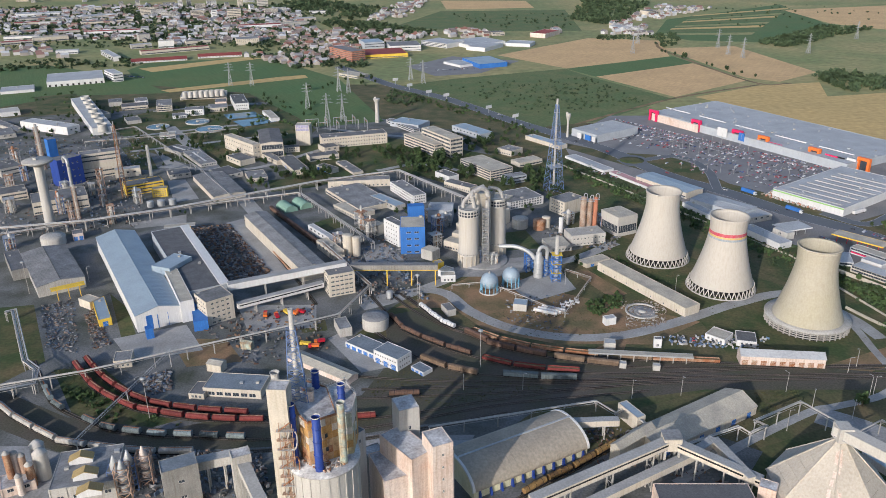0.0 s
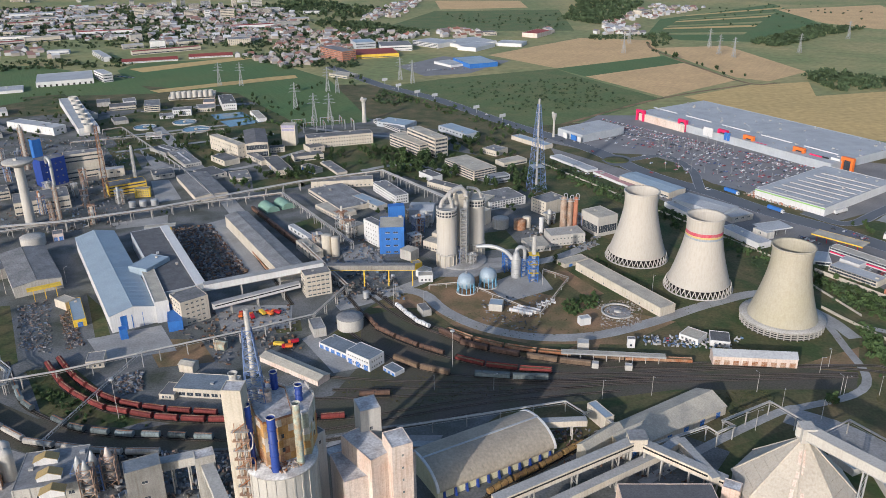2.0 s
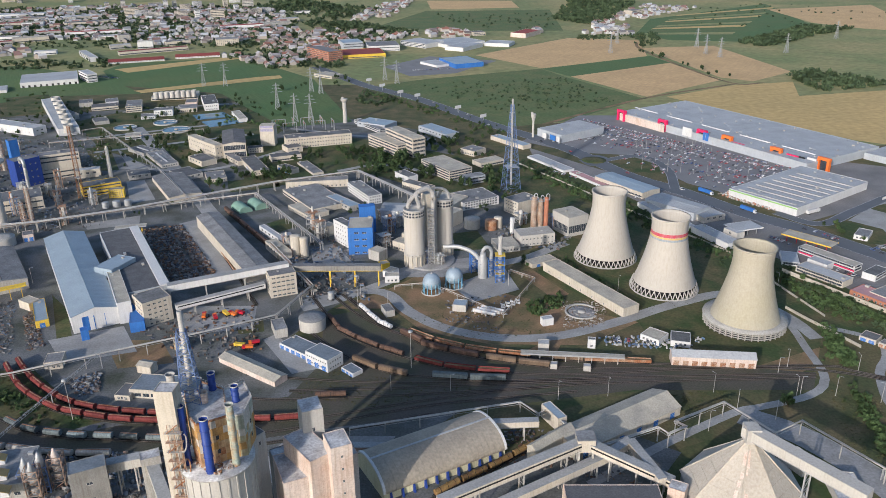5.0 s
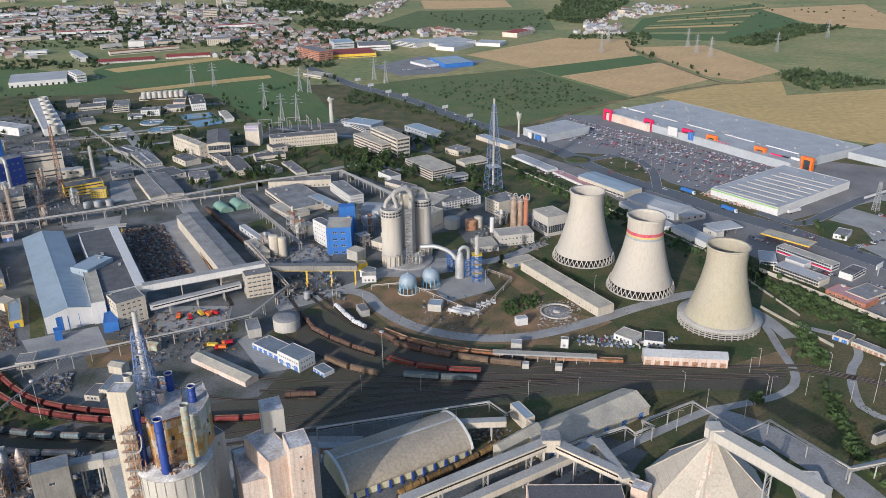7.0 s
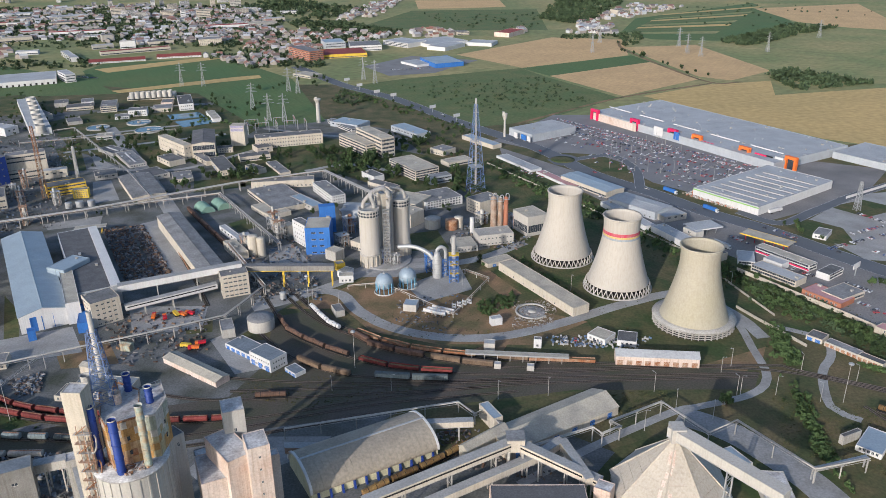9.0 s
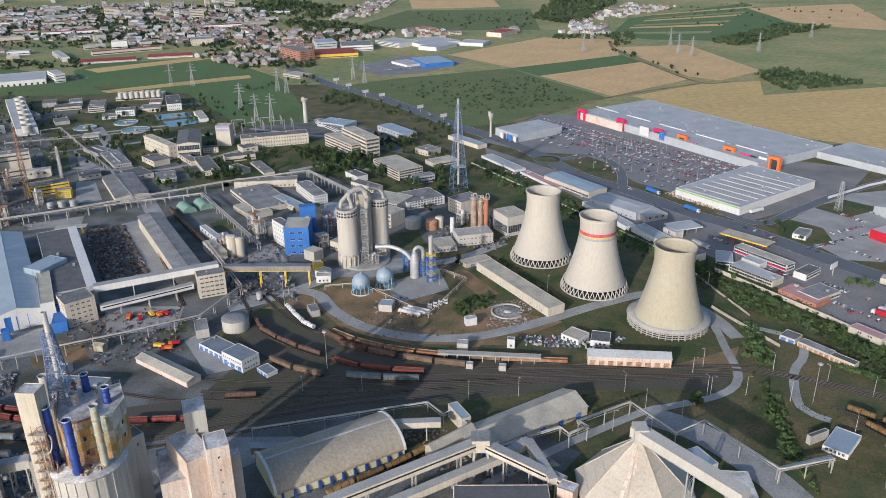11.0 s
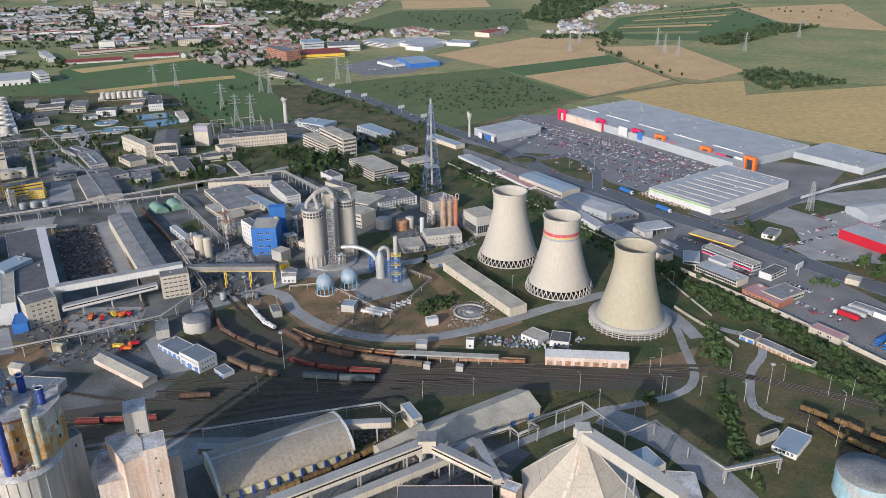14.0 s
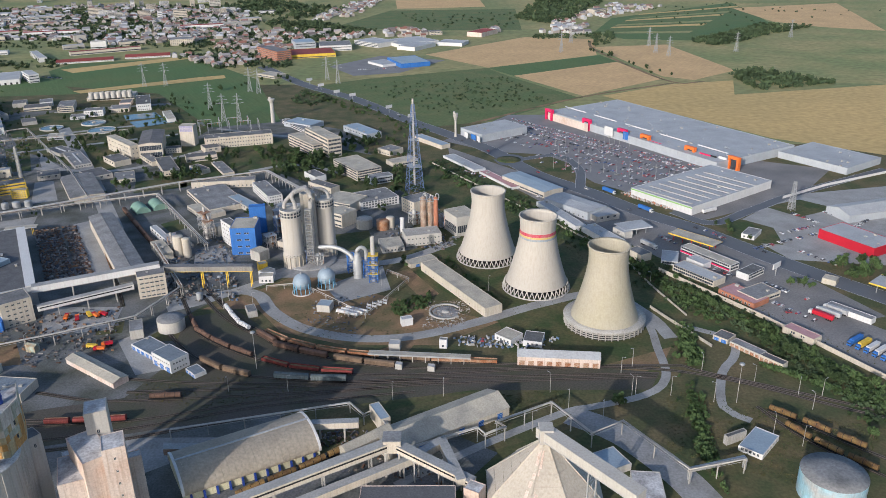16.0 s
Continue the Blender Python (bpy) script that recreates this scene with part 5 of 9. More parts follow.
block(-132.4, 394.1, -16.5, 9.2, 6.5, 5.0, "site_hut", "small pale hut with green-grey roof", CREAM, ROOF_DUST, "gable", rise=1)
block(268.9, 321.7, 25.1, 12.3, 2.5, 5.0, "pump_house", "open grey pump rack beside the pump house", CONCRETE, ROOF_GREY)
canopy(323.5, 571.7, -47.7, 38.8, 13.1, 6.0, "petrol station canopy with a yellow edge on red columns", ROOF_DUST, YELLOW, RED)
canopy(281.8, 599.3, 17.8, 25.7, 16.2, 6.0, "white sheet canopy on slim columns", ROOF_WHITE, WHITE, STEEL)
canopy(-219.7, 610.4, 13.9, 24.5, 6.1, 7.0, "narrow sheet canopy by the scrap yard", ROOF_DUST, STEEL, YELLOW)
canopy(-259.3, 489.8, 31.7, 21.4, 4.8, 9.0, "yellow gantry crane way at the hall end", YELLOW, YELLOW, YELLOW)
block(-458.0, 1028.5, 43.9, 22.1, 36.2, 7.0, "workshop", "low hall beside the cooling cells", CONCRETE, ROOF_GREY)
block(-428.2, 1111.0, 24.2, 16.5, 25.6, 6.0, "site_office", "low white office at the works edge", WHITE, ROOF_GREY, floors=1, sides="f", band=True)
block(-462.7, 1105.3, 22.0, 17.6, 25.6, 6.0, "workshop", "small grey hall at the works edge", CONCRETE, ROOF_GREY)
block(-221.6, 768.2, 42.0, 21.8, 29.9, 5.0, "workshop", "low grey-roofed hall by the avenue", CONCRETE, ROOF_DARK)
block(-218.2, 816.1, -47.1, 29.9, 17.4, 6.0, "workshop", "low hall before the power hall", CREAM, ROOF_GREY)
block(-269.5, 768.6, 25.4, 20.8, 20.3, 5.0, "workshop", "low hall beside the yellow building", CONCRETE, ROOF_GREY)
block(-451.1, 783.9, 45.0, 21.6, 29.1, 9.0, "process_building", "grey process building at the works edge", CONCRETE, ROOF_GREY, floors=2, sides="f", band=True)
block(-405.6, 704.6, 33.6, 22.6, 22.6, 8.0, "process_building", "cream process building in dense pipework", CREAM, ROOF_GREY, floors=2, sides="f", band=True)
block(-319.5, 537.8, 34.0, 10.3, 42.0, 8.0, "workshop", "dark old workshop under smoke", CONCRETE_DARK, ROOF_DARK)
block(-300.1, 599.9, 26.3, 8.0, 10.3, 6.0, "site_hut", "orange-cream transformer hut", PINK, ROOF_GREY, doors=2)
block(-187.2, 823.3, -52.5, 47.6, 9.5, 5.0, "workshop", "low cream shed behind the lawn", CREAM, ROOF_GREY)
block(-120.7, 781.4, -44.3, 23.3, 10.2, 5.0, "garage_row", "low blue-doored garages", CREAM, ROOF_GREY, doors=4)
block(-55.7, 605.2, -45.2, 9.3, 7.8, 9.0, "site_office", "small cream pump building", CREAM, ROOF_DUST, floors=2, sides="f")
block(-89.2, 564.5, -56.8, 30.2, 9.1, 7.0, "workshop", "cream sloping loading station", CREAM, ROOF_DUST)
block(-11.5, 553.7, -38.0, 11.0, 9.4, 8.0, "site_office", "small grey filter building", CONCRETE, ROOF_DUST)
block(42.1, 627.8, -37.9, 18.4, 17.7, 12.0, "process_building", "cream building behind the silos", CREAM, ROOF_DUST, floors=3, sides="f", band=True)
canopy(112.8, 400.4, -6.4, 59.6, 3.9, 5.0, "long grey loading platform canopy beside the tracks", ROOF_DUST, STEEL, CONCRETE_PALE)
canopy(428.4, 483.3, -49.6, 18.8, 19.1, 7.0, "white petrol station canopy with a yellow edge", ROOF_WHITE, YELLOW, STEEL)
block(314.4, 530.9, -55.6, 15.2, 9.1, 5.0, "school", "low white link building of the school", WHITE, ROOF_WHITE, floors=1, sides="f", band=True)
block(396.6, 499.3, -38.8, 9.2, 8.7, 4.0, "site_hut", "small ochre kiosk with a red edge", ROOF_DUST, ROOF_DUST)
block(271.5, 591.0, -63.0, 14.1, 8.3, 6.0, "depot_hall", "grey depot shed behind the cooling tower", CONCRETE_PALE, ROOF_WHITE)
block(274.5, 546.8, -60.2, 15.2, 10.5, 6.0, "roadside_shop", "low grey-roofed row by the railway", CREAM, ROOF_GREY, cat="store")

# ---- cooling towers ----
FADED_RED = mat("worn_crimson_paint", (0.46, 0.05, 0.09), 0.85, 0.2, 0.3, 1.0, tint=(0.45, 0.25, 0.22), streak=0.3)
FADED_YELLOW = mat("worn_yellow_paint", (0.56, 0.42, 0.12), 0.85, 0.2, 0.2, 1.0, tint=(0.48, 0.40, 0.28), streak=0.3)
FADED_BLUE = mat("worn_grey_blue_paint", (0.25, 0.29, 0.34), 0.85, 0.2, 0.2, 1.0, tint=(0.38, 0.37, 0.35), streak=0.3)
def cooling_tower(x, y, label, shell, ring=False, band=False, H=52.6, R=22.9, r=12.6):
    root = thing("cooling_tower", x, y, 0, 0, label, "cooling tower", "row of cooling towers")
    z0 = 5.2
    prof = []
    for i in range(25):
        t = i / 24
        z = z0 + (H - z0) * t
        waist = 0.80
        k = (R - 1.0) * (1 - t / waist) ** 1.35 if t < waist else 0
        rad = r - 0.5 + (R - 1.2 - r) * max(0.0, 1 - t / waist) ** 1.45 + (0.6 * ((t - waist) / (1 - waist)) ** 2 if t > waist else 0)
        prof.append((rad, z))
    inner = [(q - 0.35, z) for q, z in prof[::-1]]
    part("shell", Geo().lathe(prof + inner, 72), shell, root)
    top = prof[-1]
    part("rim", Geo().lathe([(top[0] - 0.4, H - 0.5), (top[0] + 0.45, H - 0.5), (top[0] + 0.45, H + 0.25), (top[0] - 0.4, H + 0.25)], 72), shell, root)
    if band:
        for za, zb, m, nm in ((H - 11.6, H - 9.4, FADED_RED, "crimson painted band"), (H - 12.9, H - 11.7, FADED_YELLOW, "yellow painted band"), (H - 14.4, H - 13.0, FADED_BLUE, "pale blue painted band")):
            pts = []
            for j in range(4):
                z = za + (zb - za) * j / 3
                t = (z - z0) / (H - z0)
                pts.append((np.interp(z, [p[1] for p in prof], [p[0] for p in prof]) + 0.06, z))
            part("painted_band", Geo().lathe(pts, 72), m, root, nm)
    if ring:
        part("basin_roof", Geo().lathe([(R - 2.5, 4.6), (25.6, 4.6), (25.8, 5.3), (R - 2.5, 5.6)], 72), CONCRETE, root, "grey concrete basin roof ring")
        # near-black ring behind the louvres paints the shade in their gaps
        part("louvre_wall", Geo().lathe([(24.6, 0), (24.6, 4.6)], 72), DARK, root)
        for lvl in (0.9, 2.3, 3.6):
            part("louvre", Geo().lathe([(24.6, lvl), (25.1, lvl - 0.1), (25.1, lvl + 0.35), (24.6, lvl + 0.35)], 72), CONCRETE, root)
        g = Geo().box(24.5, 25.35, -0.3, 0.3, 0, 4.6).mesh("pier", CONCRETE)
        for k in range(40):
            part("pier", g, None, root, at=pose(0, 0, 0, 0, 0, 9 * k))
    else:
        part("basin_wall", Geo().lathe([(R + 0.7, 0), (R + 0.7, 0.9), (R + 0.2, 0.9), (R + 0.2, 0)], 72), CONCRETE, root)
        # near-black ring behind the legs stands in for shade under the shell
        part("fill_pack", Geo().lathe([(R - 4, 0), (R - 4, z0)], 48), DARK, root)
        g = Geo()
        a, b = (R + 0.4, 0, 0.3), ((R - 1.2) * math.cos(math.radians(4.5)), (R - 1.2) * math.sin(math.radians(4.5)), z0 + 0.2)
        g.bar(a, b, 0.5)
        c = ((R - 1.2) * math.cos(math.radians(-4.5)), (R - 1.2) * math.sin(math.radians(-4.5)), z0 + 0.2)
        g.bar(a, c, 0.5)
        me = g.mesh("leg", CONCRETE_PALE)
        for k in range(40):
            part("leg", me, None, root, at=pose(0, 0, 0, 0, 0, 9 * k))
    # dark blue disc below the rim stands in for the shade inside the tower
    part("cooling_deck", Geo().lathe([(0.01, H * 0.80), (r - 0.6, H * 0.80)], 40), mat("tower_mouth_shade", (0.05, 0.065, 0.075), 0.35), root)
    g = Geo()
    for k in range(30):
        z = z0 + 1 + (H - z0 - 1) * k / 29
        q = np.interp(z, [p[1] for p in prof], [p[0] for p in prof]) + 0.25
        g.box(q - 0.3, q + 0.15, -0.4, 0.4, z, z + 0.12)
    part("ladder", g, STEEL, root, at=pose(0, 0, 0, 0, 0, 20))
    return root


NEAR = 22.9
def beyond(x, y, d):
    """A point d metres further from the first eye."""
    q = Vector((x, y)) * (1 + d / math.hypot(x, y))
    return q.x, q.y


cooling_tower(*beyond(154.4, 530.2, 23.6), "pale concrete hyperboloid cooling tower on slanted legs", TOWER_WHITE)
cooling_tower(*beyond(183.3, 477.7, 23.6), "pale concrete cooling tower with painted crimson and yellow bands", TOWER_WHITE, band=True)
cooling_tower(*beyond(217.1, 423.2, 25.6), "yellowish stained cooling tower on a round basin ring", TOWER_MOSS, ring=True)


# ---- twin silos with ducts ----
DUCT = mat("dull_lagged_duct", (0.40, 0.385, 0.36), 0.7, 0.25, 0.25, 1.2, streak=0.5)
def silo(x, y, r, h, label):
    root = thing("silo", x, y, 0, 0, label, "silo", "pair of silos")
    part("skirt", Geo().lathe([(r, 0), (r, h * 0.20)], 48), TOWER_WHITE, root)
    part("shell", Geo().lathe([(r + 0.3, h * 0.20), (r + 0.3, h * 0.205), (r, h * 0.21), (r, h * 0.88)], 48), TOWER_WHITE, root)
    part("top_drum", Geo().lathe([(r + 0.1, h * 0.88), (r + 0.1, h)], 48), CONCRETE, root, "grey windowed top storey")
    part("roof", Geo().lathe([(r + 0.4, h), (r + 0.4, h + 0.6), (r - 0.3, h + 0.6), (r - 0.4, h + 0.2), (0.01, h + 0.5)], 48), CONCRETE_PALE, root)
    me = Geo().box(r - 0.1, r + 0.18, -0.75, 0.75, 0, 1.3).mesh("window", GLASS)
    post = Geo().box(r, r + 0.3, -0.16, 0.16, h * 0.88, h).mesh("post", CONCRETE_PALE)
    for k in range(20):
        part("window", me, None, root, at=pose(0, 0, h * 0.935 + 0.4, 0, 0, 18 * k))
        part("window", me, None, root, at=pose(0, 0, h * 0.885 + 0.4, 0, 0, 18 * k))
        part("post", post, None, root, at=pose(0, 0, 0, 0, 0, 18 * k + 9))
    for z in (0.21, 0.235, 0.88, 0.935):
        part("ledge", Geo().lathe([(r, h * z), (r + 0.55, h * z), (r + 0.55, h * z + 0.4), (r, h * z + 0.4)], 48), CONCRETE_PALE, root)
    me = Geo().box(r - 0.1, r + 0.7, -0.3, 0.3, 0, h * 0.21).mesh("buttress", CREAM)
    for k in range(14):
        part("buttress", me, None, root, at=pose(0, 0, 0, 0, 0, 360 / 14 * k))
    me = Geo().box(r - 0.1, r + 0.12, -0.3, 0.3, 0, 0.6).mesh("vent_hole", DARK)
    for k in range(18):
        part("vent_hole", me, None, root, at=pose(0, 0, h * 0.225, 0, 0, 20 * k))
    g = Geo()
    for k in range(28):
        g.tube((r * math.cos(k * 0.2244) * 1.02, r * math.sin(k * 0.2244) * 1.02, h + 0.5), (r * math.cos(k * 0.2244) * 1.02, r * math.sin(k * 0.2244) * 1.02, h + 1.7), 0.05, n=4)
    g.lathe([(r * 1.02, h + 1.65), (r * 1.02 + 0.06, h + 1.7), (r * 1.02, h + 1.75)], 40)
    part("railing", g, STEEL, root)
    return root


S1 = Vector((16.9, 539.0))
S2 = Vector((38.5, 554.5))
s_r = 7.4
s_h = 44.6
S1 = Vector(beyond(*S1, 2.0))
S2 = Vector(beyond(*S2, 6.0))
silo(S1.x, S1.y, s_r, s_h, "tall cream concrete silo with grey windowed top")
silo(S2.x, S2.y, s_r * 0.92, s_h + 1, "tall cream concrete silo behind the stair frame")
mid = (S1 + S2) / 2
core = thing("silo_stair_tower", mid.x, mid.y + 3, 0, 30, "cream louvred stair tower between the silos", "stair tower")
part("wall", Geo().box(-4.5, 4.5, -4, 4, 0, s_h + 8), CREAM, core)
louv = Geo().box(-4.6, 4.6, -4.15, 4.15, 0, 0.35).mesh("louvre", CONCRETE_PALE)
for k in range(28):
    part("louvre", louv, None, core, at=pose(0, 0, 3 + k * (s_h + 4) / 28))
part("roof", Geo().box(-4.9, 4.9, -4.4, 4.4, s_h + 8, s_h + 8.5), CONCRETE_PALE, core)
fr = thing("steel_stair_frame", mid.x + 1.5, mid.y - 8.5, 0, 0, "grey lattice stair frame in front of the silos", "stair tower")
g = Geo()
truss(g, (0, 0, 0), (0, 0, s_h - 1), 4.5, 4.5, 16, 0.3, 0.16)
part("frame", g, STEEL, fr)
for k in range(16):
    part("landing", Geo().box(-2.2, 2.2, -2.2, 0.2, 0, 0.15), STEEL, fr, at=pose(0, 0, (k + 1) * (s_h - 1) / 16))
ducts = thing("overhead_duct", 0, 0, 0, 0, "pair of broad grey ducts arching between the silos", "duct")
a3, b3 = Vector((*S1, s_h)), Vector((*S2, s_h))
for off in (-2.6, 2.6):
    o = Vector((off, 0, 0))
    arch = [a3 + o * 1.6 + Vector((0, 0, 0.6)), a3 + o * 1.3 + Vector((0, 0, 5)), a3 + o * 0.4 + Vector((1, 0, 9)), a3.lerp(b3, 0.2) + Vector((0, 0, 12.5)), a3.lerp(b3, 0.5) + Vector((0, 0, 13.5))]
    part("duct", Geo().path(spline(arch, 1.2), 1.4, 14), DUCT, ducts)
    arch = [b3 + o * 1.5 + Vector((0, 0, 0.6)), b3 + o * 1.3 + Vector((0, 0, 4)), b3 + o * 0.5 + Vector((-1, 0, 8)), b3.lerp(a3, 0.3) + Vector((0, 0, 11))]
    part("duct", Geo().path(spline(arch, 1.2), 1.15, 14), DUCT, ducts)
down = [a3.lerp(b3, 0.15) + Vector((0, -1, 12)), a3.lerp(b3, 0.45) + Vector((0, -3, 13.2)), a3.lerp(b3, 0.62) + Vector((0, -5, 10)), a3.lerp(b3, 0.64) + Vector((0, -6, 4)), a3.lerp(b3, 0.64) + Vector((0, -6, -18)), a3.lerp(b3, 0.64) + Vector((0, -6, -s_h * 0.72))]
part("duct", Geo().path(spline(down, 1.5), 1.8, 16), DUCT, ducts)
deck = thing("silo_platform", mid.x, mid.y - 2, 0, 20, "low pale plinth under the silos", "platform")
part("slab", Geo().lathe([(19, 0.0), (19, 1.0), (18.6, 1.3), (0.01, 1.35)], 48), DUST, deck)

# ---- gas spheres ----
def gas_sphere(x, y, r=6.0):
    root = thing("gas_sphere", x, y, 0, 0, "round pale gas sphere on blue legs over a ring basin", "tank", "gas spheres")
    cz = r + 2.2
    part("sphere", Geo().lathe([(max(0.01, r * math.sin(math.pi * i / 24)), cz - r * math.cos(math.pi * i / 24)) for i in range(25)], 40), ROOF_BLUE, root)
    me = Geo().tube((r * 0.98, 0, 0), (r * 0.98, 0, cz), 0.28, n=8).mesh("leg", mat("pale_blue_paint", (0.20, 0.42, 0.58), 0.6))
    for k in range(12):
        part("leg", me, None, root, at=pose(0, 0, 0, 0, 0, 30 * k))
    part("basin", Geo().lathe([(r * 1.18, 0), (r * 1.18, 0.9), (r * 1.12, 0.9), (r * 1.12, 0)], 40), CONCRETE_PALE, root)
    part("top_platform", Geo().lathe([(0.01, cz + r), (1.1, cz + r), (1.1, cz + r + 0.25), (0.01, cz + r + 0.25)], 16).tube((0, 0, cz + r), (0, 0, cz + r + 1.2), 0.3), STEEL, root)
    part("equator_ring", Geo().lathe([(r, cz - 0.15), (r + 0.25, cz), (r, cz + 0.15)], 40), ROOF_BLUE, root)


gas_sphere(30.0, 494.4)
gas_sphere(45.6, 503.3)
# ---- scrubbers ----
sc = thing("scrubber", 66.4, 518.0, 0, 0, "grey scrubber vessel with a looping duct", "scrubber")
part("vessel", Geo().lathe([(3.4, 0), (3.4, 14), (2.2, 17), (2.0, 19), (0.01, 19)], 28), STEEL, sc)
for z in (3, 7, 11, 14):
    part("hoop", Geo().lathe([(3.4, z), (3.7, z), (3.7, z + 0.3), (3.4, z + 0.3)], 28), STEEL, sc)
part("duct", Geo().path(spline([(0, 0, 18), (0, 0, 21), (2, 0.5, 23), (4.5, 1, 22.5), (6, 1.5, 20), (6, 1.5, 12)], 1), 1.3, 14), STEEL, sc)
part("duct", Geo().path(spline([(-3, 0, 14), (-5, 1, 17), (-10, 3, 20), (-18, 6, 21.5), (-28, 8, 20.5)], 2), 1.5, 14), STEEL, sc)
st = thing("exhaust_stack", 78.1, 511.1, 0, 0, "slim grey stack in a blue and yellow lattice frame", "chimney")
sh = 34.3
part("chimney", Geo().lathe([(1.5, 0), (1.5, sh), (1.2, sh), (1.2, sh - 1)], 24), CONCRETE, st)
g = Geo()
truss(g, (0, 0, 0), (0, 0, sh * 0.6), 6.0, 6.0, 7, 0.35, 0.2)
part("frame", g, BLUE, st)
for k in range(6):
    part("platform", Geo().box(-3.6, 3.6, -3.6, 3.6, 0, 0.2), (YELLOW if k % 2 else BLUE_STEEL), st, at=pose(0, 0, (k + 1) * sh * 0.1))
for px, py, nm in ((60.4, 528.0, "a"), (72.3, 519.9, "b")):
    root = thing("equipment_scaffold", px, py, 0, 15, "blue steel equipment scaffold beside the scrubbers", "scaffold")
    g = Geo()
    truss(g, (0, 0, 0), (0, 0, 14), 5, 5, 4, 0.35, 0.2)
    part("frame", g, BLUE, root)
    for k in range(3):
        part("platform", Geo().box(-2.6, 2.6, -2.6, 2.6, 4 + 4 * k, 4.2 + 4 * k), BLUE_STEEL, root)
    part("vessel", Geo().tube((0, 0, 0), (0, 0, 11), 1.3, n=16), STEEL, root)
for i in range(6):
    c = Vector((62.2, 460.1)) + Vector((2.9 * (i % 3) - 1, 2.2 * (i % 3) + 1))
    lt = thing("horizontal_tank", c.x + (i // 3) * 7, c.y - (i // 3) * 3.4, 0, -24, "white horizontal pressure tank with pinkish ends on saddles", "tank", "pressure tanks")
    part("shell", Geo().path([(-4, 0, 2.2), (-3.6, 0, 2.2), (3.6, 0, 2.2), (4, 0, 2.2)], 1.25, 16), WHITE, lt)
    for s in (-2.4, 2.4):
        part("saddle", Geo().box(s - 0.3, s + 0.3, -1.1, 1.1, 0, 1.3), PINK, lt)
        part("hoop", Geo().tube((s - 0.25, 0, 2.2), (s + 0.25, 0, 2.2), 1.3, n=16), PINK, lt)
for i in range(8):
    c = Vector((77.6, 472.8)).lerp(Vector((88.0, 479.4)), (i % 4) / 3) + Vector((0, -4.0 * (i // 4)))
    b = thing("concrete_saddle", c.x, c.y, 0, -24, "empty white concrete tank saddle", "tank saddle", "tank saddles")
    part("saddle", Geo().section([(-1.5, 0), (1.5, 0), (1.5, 1.8), (0.8, 1.2), (-0.8, 1.2), (-1.5, 1.8)], -0.4, 0.4), WHITE, b)
# ---- columns beside the compressor hall ----
for dx, r, h, m, lab in ((0, 2.6, 30, COLUMN_BROWN, "tall brown-stained distillation column"), (5.4, 2.2, 28, COLUMN_BROWN, "tall grey distillation column with hoops"), (10.0, 1.9, 29, BRICK, "tall rust-red distillation column")):
    c = Vector((111.9, 603.3))
    root = thing("distillation_column", c.x + dx, c.y + dx * 0.2, 0, 0, lab, "column", "distillation columns")
    part("shell", Geo().lathe([(r, 0), (r, h), (r * 0.6, h + 1.2), (0.01, h + 1.5)], 24), m, root)
    for z in range(4, h, 5):
        part("hoop", Geo().lathe([(r, z), (r + 0.25, z), (r + 0.25, z + 0.3), (r, z + 0.3)], 24), m, root)
    part("top_pipe", Geo().path(spline([(0, 0, h + 1), (0, 0, h + 3), (1.2, 0, h + 4), (2.4, 0, h + 3), (2.6, 0, h)], 0.6), 0.35, 8), STEEL, root)
    part("top_platform", Geo().box(-r - 0.8, r + 0.8, -r - 0.8, r + 0.8, h - 0.6, h - 0.4), STEEL, root)
tank(62.2, 617.2, 6.8, 8, "squat grey concrete tank on paving", CONCRETE, CONCRETE)
tank(77.8, 613.0, 5.2, 8, "rusty brown steel tank on paving", RUST, RUST)
tank(83.9, 616.7, 3.6, 9, "tall cream tank beside the rusty one", CREAM, CREAM)
tank(94.4, 603.7, 1.8, 13, "slim white upright tank on paving", WHITE, WHITE)
tank(-44.9, 444.8, 8.4, 7.6, "squat grey concrete tank with stained roof", CONCRETE_PALE, ROOF_GREY)
tank(-314.7, 588.0, 9.4, 7.0, "wide white-streaked tank beside the pipe rack", CONCRETE_PALE, CONCRETE)
tank(-75.1, 562.3, 4.0, 16, "cream upright process tank", CREAM, CREAM)
tank(-68.3, 560.0, 3.2, 15, "cream upright process tank", CREAM, CREAM)
tank(-38.4, 485.1, 2.2, 5, "small grey tank on a steel ring", STEEL, STEEL)
tank(-248.6, 681.2, 3.2, 5, "small grey process tank on paving", STEEL, STEEL)
tank(-258.0, 678.4, 3.4, 5, "small grey process tank on paving", STEEL, STEEL)
tank(-266.8, 675.5, 3.0, 5, "small grey process tank on paving", STEEL, STEEL)
for k in range(2):
    c = Vector((-141.7, 666.5)).lerp(Vector((-129.4, 675.2)), k)
    root = thing("vaulted_shed", c.x, c.y, 0, 35, "rounded pale green vaulted store", "shed", "vaulted stores")
    prof = [(-6.2 * math.cos(math.pi * i / 14), 5.5 * math.sin(math.pi * i / 14)) for i in range(15)]
    part("vault", Geo().section(prof, -10, 10, 0, True), mat("pale_green_vault", (0.22, 0.34, 0.26), 0.8), root)
